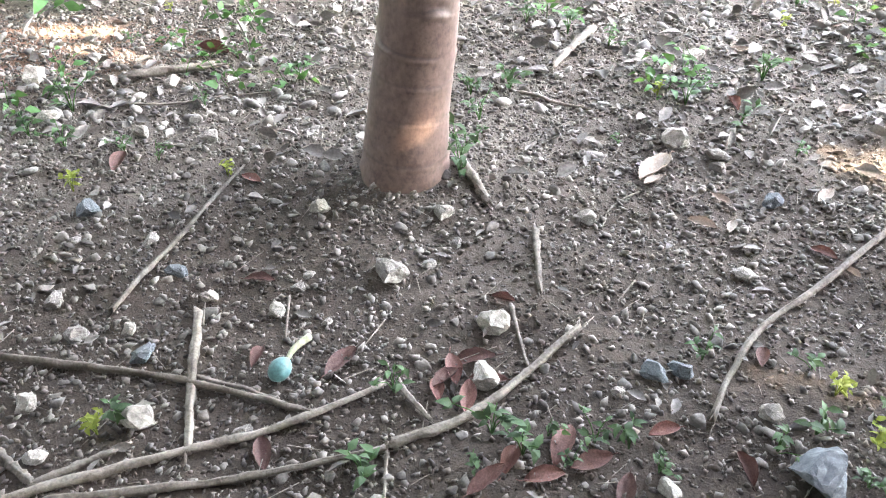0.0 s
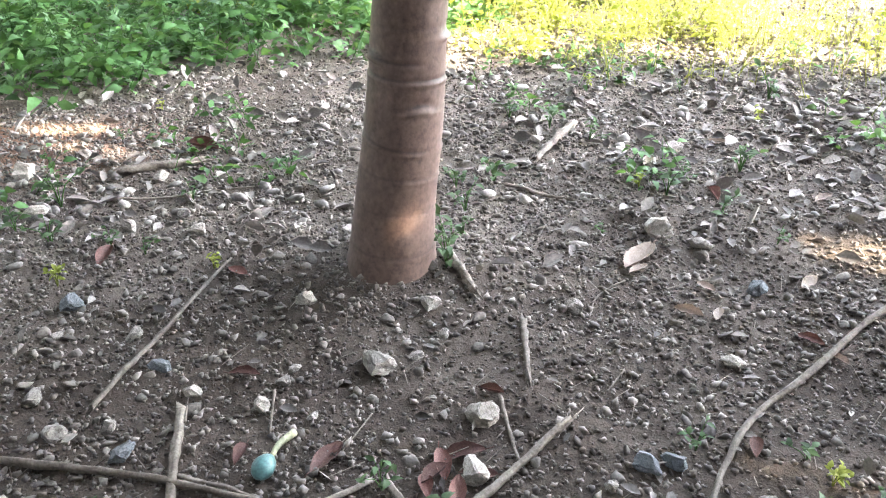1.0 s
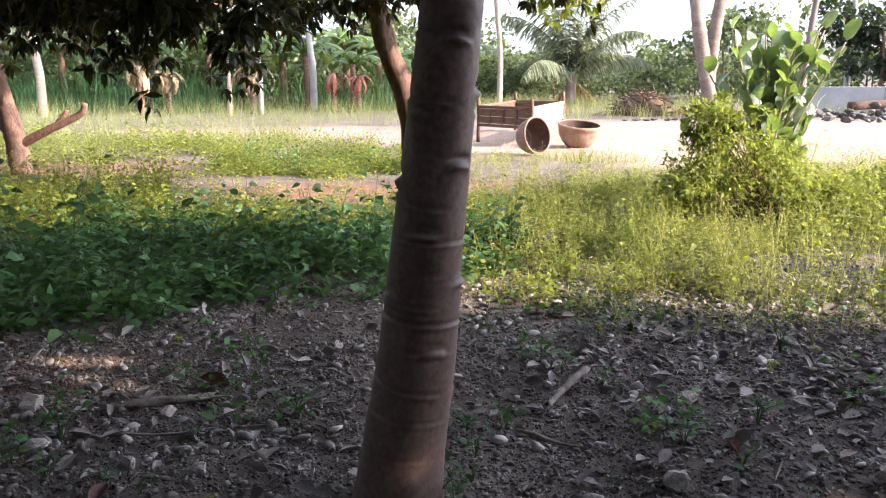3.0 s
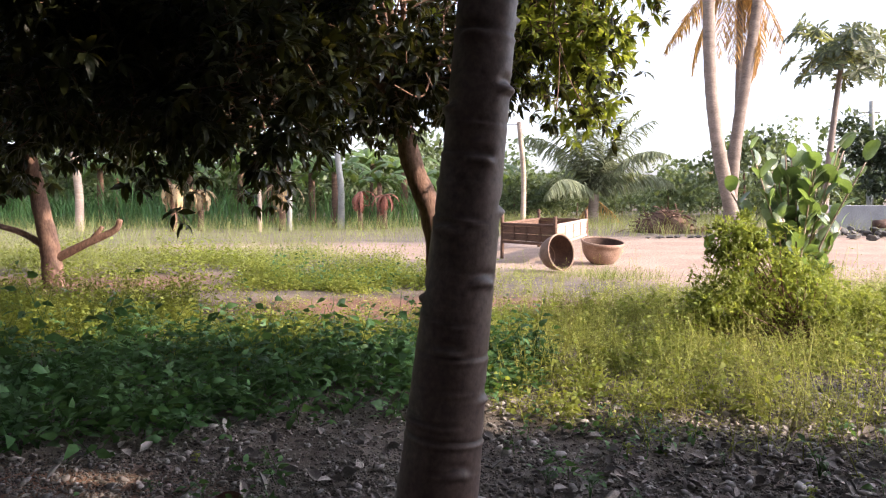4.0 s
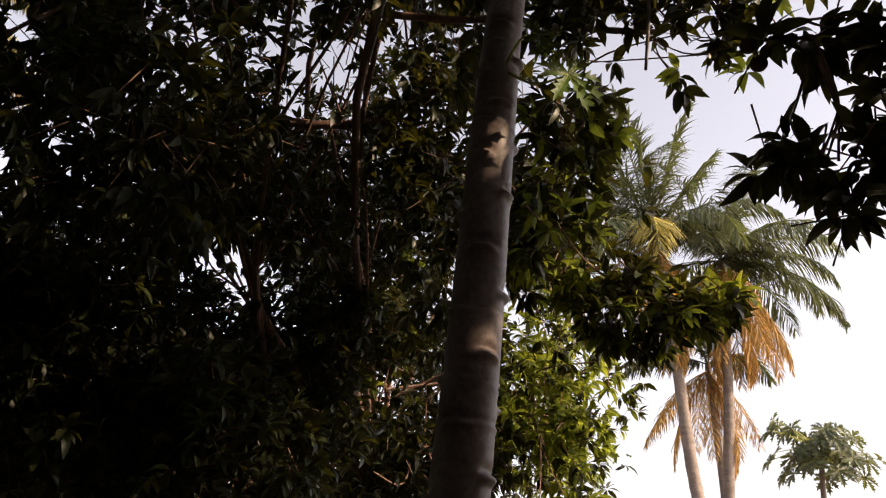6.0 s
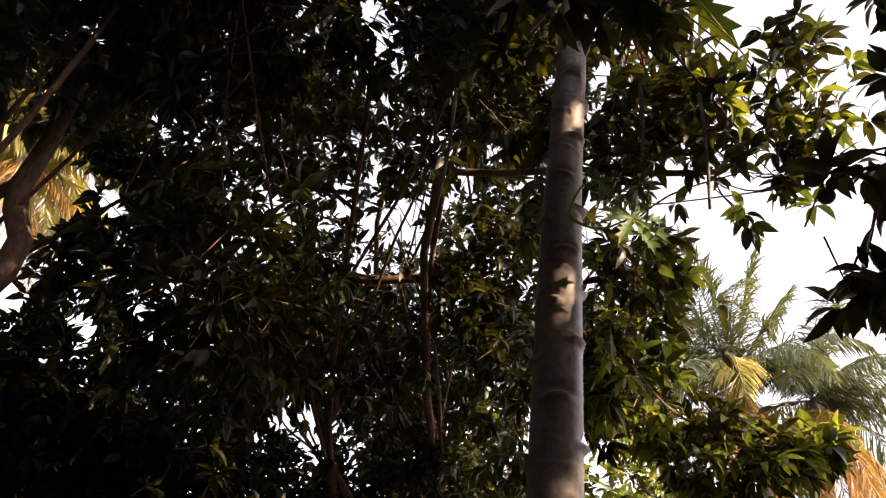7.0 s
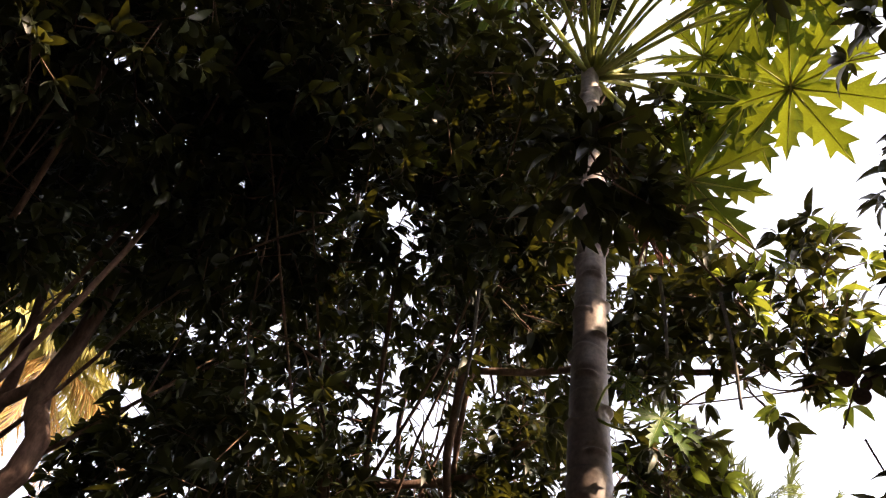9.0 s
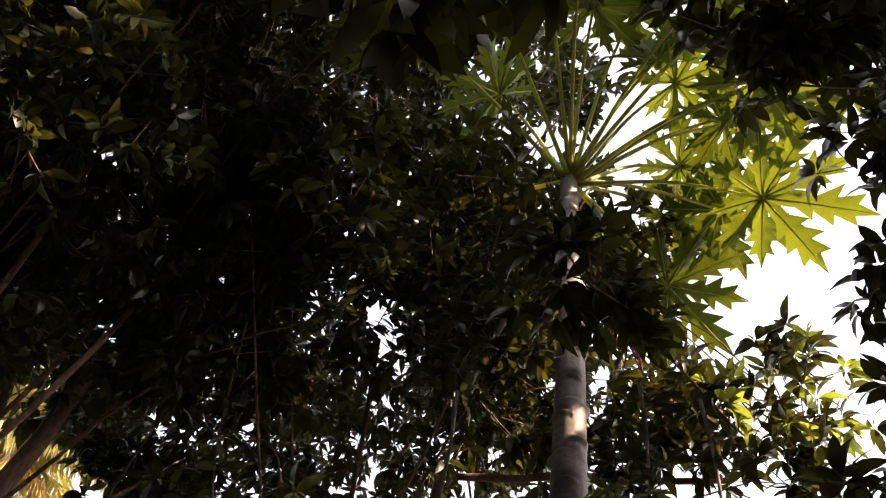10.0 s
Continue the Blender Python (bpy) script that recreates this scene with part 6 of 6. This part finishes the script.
def broadleaf_shrub():
    rng = np.random.default_rng(151)
    shrub = empty("broadleaf_shrub")
    base = np.array([3.46, 7.75, gz1(3.46, 7.75) - 0.03])
    v, f = oval_leaf()
    leaf = mesh_of("leaf", v, f, M_BROAD)
    for i in range(32):
        a, reach, h = i * 2.4, rng.uniform(0.05, 0.85), rng.uniform(0.6, 1.9)
        tip = base + np.array([math.cos(a) * reach, math.sin(a) * reach * 0.8, h])
        line = smooth_line([base + rng.normal(0, 0.04, 3) * np.array([1, 1, 0]), base + (tip - base) * np.array([0.35, 0.35, 0.5]), tip], 12)
        part("stem", mesh_of("stem", *tube(line, np.linspace(0.017, 0.007, 12), 7), M_PALE_WOOD), shrub)
        for k in range(14):
            t = 1 - 0.06 * k
            p = line[int(t * 11)] + (line[-1] - line[-2]) * 0.1 * (k == 0)
            b = k * 1.57 + (k // 2) * 0.4 + i
            w = np.array([math.cos(b), math.sin(b), 1.75 - 0.08 * k + rng.normal(0, 0.3)])
            s = rng.uniform(0.16, 0.24)
            rot = frames(w[None, :], rng, (-math.cos(b), -math.sin(b), 0.4), 0.6)[0] * s
            part("leaf", leaf, shrub, "", Matrix([[*rot[r], p[r]] for r in range(3)] + [[0, 0, 0, 1]]))
    tagged(shrub, "tall shrub with large oval grey-green leaves", "shrub")


broadleaf_shrub()


# ---- wall, rubble, brush and posts beyond the yard ----
def low_wall():
    p, q = Vector((13.2, 30.5, 0)), Vector((33.0, 23.4, 0))
    m = pose(p.x, p.y, 0, 0, 0, math.degrees(math.atan2(q.y - p.y, q.x - p.x)))
    n = 5
    length = (q - p).length
    for i in range(n):
        ob = new("wall_yard", bm_mesh("wall_yard", box_bm(length * i / n + 0.004, -0.10, -0.1, length * (i + 1) / n - 0.004, 0.10, 0.98, 0.015), M_PLASTER))
        ob.matrix_basis = m
        tagged(ob, "low whitewashed boundary wall behind rubble", "wall", kind="structure")


low_wall()


def rubble():
    rng = np.random.default_rng(161)
    shapes = [rock_mesh("rubble_stone", M_RUBBLE, 160 + i, 3, 0.6, 0.5, 20) for i in range(5)]
    for i in range(190):
        u = rng.uniform(0, 1)
        x, y = 11.6 + 9.5 * u + rng.normal(0, 0.3), 24.4 + 1.8 * u + rng.normal(0, 1.1)
        w = rng.uniform(0.16, 0.48)
        h = max(0, 0.38 - 0.25 * abs(y - 24.4 - 1.8 * u)) * rng.uniform(0, 1)
        ob = new("rubble_stone", shapes[i % 5])
        ob.matrix_basis = pose(x, y, gz1(x, y) + w * 0.2 + h, rng.uniform(0, 30), rng.uniform(0, 30), rng.uniform(0, 360)) @ Matrix.Diagonal((w, w, w, 1))
        tagged(ob, "dark grey rubble stone in a heap by the wall", "stone", "rubble heap")
    for i in range(26):
        x, y = 6.2 + 0.24 * i + rng.normal(0, 0.06), 24.4 + 0.02 * i + rng.normal(0, 0.08)
        w = rng.uniform(0.18, 0.34)
        ob = new("rubble_stone", shapes[i % 5])
        ob.matrix_basis = pose(x, y, gz1(x, y) + w * 0.15, 0, 0, rng.uniform(0, 360)) @ Matrix.Diagonal((w, w, w * 0.7, 1))
        tagged(ob, "grey stone in a row that edges the yard", "stone", "stones edging the yard")
    log = mesh_of("log", *tube(smooth_line([(14.0, 25.6, 0.40), (15.2, 25.8, 0.44), (17.0, 26.1, 0.42)], 10), [0.15] * 10, 12, 0.03, rng), M_CLAY_IN)
    tagged(new("log", log), "dark log lying on the rubble", "log")


rubble()


def brush_pile():
    rng = np.random.default_rng(171)
    pile = empty("brush_pile")
    items = []
    for _ in range(170):
        x, y = 7.9 + rng.normal(0, 0.6), 28.5 + rng.normal(0, 0.5)
        h = max(0.05, 0.95 - 0.7 * abs(x - 7.9)) * rng.uniform(0.1, 1.0)
        d = unit(np.array([rng.normal(0, 1), rng.normal(0, 0.6), rng.normal(0, 0.35)])) * rng.uniform(0.25, 0.6)
        p = np.array([x, y, h])
        items.append(tube(smooth_line([p - d, p + rng.normal(0, 0.06, 3), p + d], 5), np.linspace(0.028, 0.008, 5), 5))
    v, f = join(items)
    v = [(a, b, max(c, 0.0)) for a, b, c in v]
    tagged(part("brushwood", mesh_of("brushwood", v, f, M_OLD_WOOD), pile), kind="stuff")
    bm = bmesh.new()
    bmesh.ops.create_icosphere(bm, subdivisions=4, radius=1.0)
    for q in bm.verts:
        k = 1 + 0.25 * noise.noise(q.co * 2.3) + 0.1 * noise.noise(q.co * 7)
        q.co = Vector((7.9 + q.co.x * 0.95 * k, 28.6 + q.co.y * 0.9 * k, max(-0.1, q.co.z * 0.75 * k)))
    part("soil_mound", bm_mesh("soil_mound", bm, M_OLD_WOOD, True), pile)
    tagged(pile, "brown heap of earth and dry brushwood", "heap")


brush_pile()
for x, y, h, r, mt, lab in ((-7.6, 30.0, 3.2, 0.085, M_PALE_WOOD, "pale wooden post standing in tall grass"), (-6.5, 30.4, 3.4, 0.10, M_CONCRETE, "round grey concrete post standing in grass"),
                            (-15.2, 31.0, 3.2, 0.17, M_PALE_WOOD, "pale thick post by the reeds"), (-7.2, 32.2, 3.0, 0.10, M_OLD_WOOD, "thin brown stem in the grove"),
                            (3.1, 34.0, 4.6, 0.12, M_PALE_WOOD, "bare pale trunk standing in the grove"), (-4.9, 33.5, 3.4, 0.15, M_CONCRETE, "pale trunk in the shade of the grove")):
    z = gz1(x, y)
    pts = smooth_line([(x, y, z - 0.1), (x + 0.03, y, z + h * 0.5), (x - 0.04 * h, y, z + h)], 12)
    tagged(new("post", mesh_of("post", *tube(pts, np.linspace(r * 1.05, r * 0.85, 12), 12, 0.02, np.random.default_rng(3)), mt)), lab, "post")


def utility_pole():
    pole = empty("utility_pole")
    part("shaft", mesh_of("shaft", *tube(smooth_line([(24.3, 45.0, -0.1), (24.2, 45.0, 6.8)], 8), np.linspace(0.2, 0.14, 8), 10), M_CONCRETE), pole)
    part("cross_arm", bm_mesh("cross_arm", box_bm(23.7, 44.95, 6.1, 24.7, 45.05, 6.2, 0.01), M_CONCRETE), pole)
    tagged(pole, "grey utility pole beyond the yard", "pole")


utility_pole()


def banana_plant(m, seed, label="banana plant with large arching green leaves", dry=None):
    rng = np.random.default_rng(seed)
    plant = empty("banana_plant")
    part("stem", mesh_of("stem", *tube(smooth_line([(0, 0, -0.1), (0.03, 0, 1.0), (0, 0, 2.0)], 8), np.linspace(0.16, 0.10, 8), 10), M_OLD_WOOD), plant)
    for i in range(9 if dry is None else 20):
        a = i * 2.4
        length, rise = (rng.uniform(1.5, 2.2), rng.uniform(0.5, 1.2)) if dry is None else (rng.uniform(1.0, 1.7), rng.uniform(-1.1, 0.5))
        n, v, f = 14, [], []
        p, ang = np.array([0, 0, 1.95]), rise
        for k in range(n):
            t = k / (n - 1)
            w = (0.23 if dry is None else 0.10) * math.sin(math.pi * min(1, 0.06 + 0.94 * t)) ** 0.6
            for s in (1, 0.5, 0, -0.5, -1):
                v.append((p[0], s * w, p[2] - 0.18 * abs(s) * w * 2 - (0.05 * rng.random() if abs(s) == 1 else 0)))
            p = p + np.array([math.cos(ang), 0, math.sin(ang)]) * length / n
            ang -= 0.17
        for k in range(n - 1):
            for j in range(4):
                if rng.random() < (0.35 if j in (0, 3) else 0.08):
                    continue
                f.append((k * 5 + j, k * 5 + j + 1, (k + 1) * 5 + j + 1, (k + 1) * 5 + j))
        part("leaf", mesh_of("leaf", v, f, dry or M_BANANA), plant, "", pose(0, 0, 0, 0, 0, math.degrees(a)))
    plant.matrix_basis = m
    return tagged(plant, label, "banana plant", "banana grove")


first = banana_plant(pose(-3.2, 33.5, 0), 181)
second = banana_plant(pose(-1.4, 34.5, 0, 0, 0, 60), 182)
for i, (x, y, s) in enumerate(((-5.4, 35, 1.25), (-2.3, 36.5, 1.3), (-0.6, 36, 1.15), (0.6, 37, 1.2), (-6.8, 37, 1.35), (-4.0, 38.5, 1.5), (-8.6, 36, 1.3), (-10.5, 38, 1.4), (-12.5, 36.5, 1.3), (-9.5, 40, 1.6),
                               (1.8, 40, 1.3), (-14.5, 39, 1.4), (-17.5, 38, 1.4))):
    ob = copy_thing((first, second)[i % 2], pose(x, y, gz1(x, y), 0, 0, i * 71))
    ob.scale = (s, s, s)

RNG = np.random.default_rng(191)
px_, py_ = scatter(7000, -30, 0, 33.0, 39.0, lambda x, y: 0.3 + 0.7 * soft(vnoise(x, y, 0.4, 64), -0.3, 0.3), RNG)
grass("reeds", "tall dark green reeds behind the grass", px_, py_, 1.6, M_WEED, 192, 0.8, 0.25)
for i, (x, y, mt, sc) in enumerate(((-11.2, 30.6, M_DRY_LEAF, 0.95), (-10.3, 31.2, M_DRY_LEAF, 0.85), (-3.9, 32.5, M_RED_DRY, 0.82), (-2.9, 32.8, M_RED_DRY, 0.75), (-7.0, 31.4, M_DRY_LEAF, 0.95))):
    ob = banana_plant(pose(x, y, gz1(x, y), 0, 0, 77 * i), 183 + i, "withered banana plant with hanging dry brown leaves", mt)
    ob.scale = (sc, sc, sc)


# ---- far trees ----
def far_tree(m, seed, h=7.0, w=3.2, n=1500, leaf=0.42, trunk=0.2, material=M_FAR_LEAF):
    rng = np.random.default_rng(seed)
    tree = empty("distant_tree")
    part("trunk", mesh_of("trunk", *tube(smooth_line([(0, 0, -0.2), (0.1, 0, h * 0.3), (0, 0.1, h * 0.6)], 8), np.linspace(trunk, trunk * 0.5, 8), 8), M_BARK), tree)
    cs = []
    for _ in range(11):
        c = np.array([rng.normal(0, w * 0.45), rng.normal(0, w * 0.45), h * rng.uniform(0.28, 0.85)])
        d = unit(rng.normal(0, 1, (n // 11, 3)))
        cs.append(c + d * (rng.uniform(0.3, 1, (n // 11, 1)) ** 0.5) * w * rng.uniform(0.3, 0.5))
    c = np.vstack(cs)
    c[:, 2] = np.maximum(c[:, 2], 0.15)
    rot = frames(rng.normal(0, 1, (len(c), 3)), rng, (0, 0, 1), 0.5) * (leaf * rng.uniform(0.5, 1.3, len(c)))[:, None, None]
    tagged(part("crown", bulk("crown", *leaf_template(0.6, 0.2, 0.1, 1), rot, c, material), tree), kind="stuff")
    tree.matrix_basis = m
    return tagged(tree, "distant round-crowned green tree beyond the yard", "tree", "far trees")


F1, F2, F3 = far_tree(pose(29.0, 39.0, 0), 201, 8.5, 4.0, 1600, 0.48, 0.10), far_tree(pose(13.5, 36.0, 0), 202, 5.4, 2.0, 1200, 0.36, 0.07), far_tree(pose(6, 60, 0), 203, 4.5, 3.5, 1200, 0.45, 0.07)
rng = np.random.default_rng(205)
for i in range(54):
    az = -42 + 84 * (i + rng.random()) / 54
    d = rng.uniform(50, 95)
    src = (F1, F2, F3)[i % 3]
    s = (0.55, 0.75, 0.85)[i % 3] * rng.uniform(0.8, 1.2) * (1.25 if az < 2 else 0.9)
    ob = copy_thing(src, pose(d * math.sin(radians(az)), d * math.cos(radians(az)), 0, 0, 0, rng.uniform(0, 360)))
    ob.scale = (s * 1.3, s * 1.3, s)
for x, y, s in ((27.5, 42.0, 1.0), (16.2, 37.5, 0.6), (11.5, 41.0, 0.7), (4.0, 44.0, 0.6), (-22, 38, 1.2), (-27, 36, 1.2), (-18.5, 42, 1.2), (-13, 44, 1.2), (-7, 45, 1.2), (-2, 46, 1.2)):
    ob = copy_thing((F1, F2, F3)[int(x * 7) % 3], pose(x, y, 0, 0, 0, x * 40))
    ob.scale = (s, s, s)

far_tree(pose(23.3, 40.0, 0), 207, 6.0, 2.2, 2600, 0.40, 0.14, M_DARK_LEAF)
far_tree(pose(16.6, 40.0, 0), 208, 6.0, 1.7, 1300, 0.36, 0.14, M_DARK_LEAF)
F5 = far_tree(pose(-9.0, 41.0, 0), 206, 3.4, 3.4, 1500, 0.34, 0.08)
for i in range(44):
    x = -34 + 66 * (i + rng.random()) / 44
    y = 41.0 + rng.uniform(0, 9) + max(0.0, x - 4) * 0.5
    ob = copy_thing(F5, pose(x, y, 0, 0, 0, rng.uniform(0, 360)))
    s = rng.uniform(0.6, 1.05) * (0.75 if x > 3 else 1.0)
    ob.scale = (s * 1.25, s * 1.25, s)
# unseen ring added behind the camera to cut sky light, low toward the sun
F4 = far_tree(pose(-20, -14, 0), 204, 7.5, 4.0, 1300, 0.95)
for i in range(46):
    az = 97 + 216 * (i + rng.random()) / 46
    d = rng.uniform(17, 34)
    s = rng.uniform(0.7, 1.15)
    ob = copy_thing(F4, pose(d * math.sin(radians(az)), d * math.cos(radians(az)), 0, 0, 0, rng.uniform(0, 360)))
    ob.scale = (s * 1.3, s * 1.3, s * (1.55 if az > 130 else 0.5))


# leaf copies in a darker colour that stands in for the backlit crown
FAR_PAPAYA_LEAVES = [me.copy() for me in PAPAYA_LEAVES]
for me in FAR_PAPAYA_LEAVES:
    me.materials[0] = M_FROND


def far_papaya(x, y, h, seed, size=0.55, lean=0.25):
    tree = empty("papaya_tree")
    pts = smooth_line([(x, y, -0.1), (x + lean * 0.4, y, h * 0.5), (x + lean, y, h)], 14)
    part("trunk", mesh_of("trunk", *tube(pts, np.linspace(0.10, 0.06, 14), 10), M_PAPAYA_BARK), tree)
    rng = np.random.default_rng(seed)
    ways = []
    for i in range(54):
        a, e = i * 2.4, rng.uniform(-0.75, 0.75)
        length = rng.uniform(0.45, 1.35)
        ways.append((math.cos(a) * math.cos(e) * length, math.sin(a) * math.cos(e) * length, math.sin(e) * length))
    papaya_crown(tree, tuple(pts[-1]), ways, FAR_PAPAYA_LEAVES, size, rng, 0.014, 1.25)
    tagged(tree, "slender papaya tree standing beyond the yard", "tree")


far_papaya(9.45, 19.75, 4.95, 211, 0.46, 0.4)

tall = bpy.data.objects["coconut_palm.002"]
for x, y, s in ((92.0, 310.0, 0.9), (104.0, 316.0, 1.0), (17.0, 300.0, 0.9), (23.0, 330.0, 1.0), (60.0, 340.0, 0.8)):
    ob = copy_thing(tall, pose(x - 9.6 * s * 1.3, y - 28.6 * s * 1.3, 0))
    ob.scale = (s * 1.3, s * 1.3, s * 1.3)


def sapota_fruit(x, y, z):
    """A small round fruit on a short stalk."""
    fruit = empty("sapota_fruit", pose(x, y, z))
    bm = bmesh.new()
    bmesh.ops.create_uvsphere(bm, u_segments=20, v_segments=12, radius=0.03)
    for v in bm.verts:
        v.co.z *= 0.92
    part("fruit_body", bm_mesh("fruit_body", bm, M_CLAY_IN, True), fruit)
    part("stalk", mesh_of("stalk", *tube([(0, 0, 0.026), (0.004, 0.002, 0.06), (0.015, 0.01, 0.10)], [0.004, 0.003, 0.003], 6), M_BARK), fruit)
    tagged(fruit, "round dark brown fruit hanging among the leaves", "fruit", "hanging fruits")


for p in ((1.05, 2.10, 3.11), (1.085, 2.12, 3.05), (1.36, 2.0, 2.70)):
    sapota_fruit(*p)

# ---- dry stalks caught in the branches ----
for x, y, z0, z1, bend in ((-0.17, 1.90, 3.42, 2.84, 0.06), (0.48, 1.90, 3.44, 3.05, 0.04), (0.67, 1.90, 3.34, 2.84, 0.05)):
    line = smooth_line([(x, y, z0), (x - bend * 0.35, y, (z0 + z1) / 2), (x - bend, y, z1)], 10)
    tagged(new("dry_stalk", mesh_of("dry_stalk", *tube(line, np.linspace(0.0075, 0.005, 10), 7), M_STICK)), "dry pale leaf stalk hanging among the branches", "stalk", "hanging dry stalks")


def dry_cluster():
    rng = np.random.default_rng(221)
    items = []
    for _ in range(40):
        p = np.array([0.49 + rng.normal(0, 0.022), 1.92 + rng.normal(0, 0.022), 3.84])
        e = p + np.array([rng.normal(0, 0.04), rng.normal(0, 0.04), -rng.uniform(0.10, 0.30)])
        items.append(tube(smooth_line([p, (p + e) / 2 + rng.normal(0, 0.02, 3), e], 6), np.linspace(0.006, 0.003, 6), 5))
    tagged(new("dry_flower_cluster", mesh_of("dry_flower_cluster", *join(items), M_RED_DRY)), "hanging dry reddish flower stalks among leaves", "dried flowers", kind="stuff")


dry_cluster()
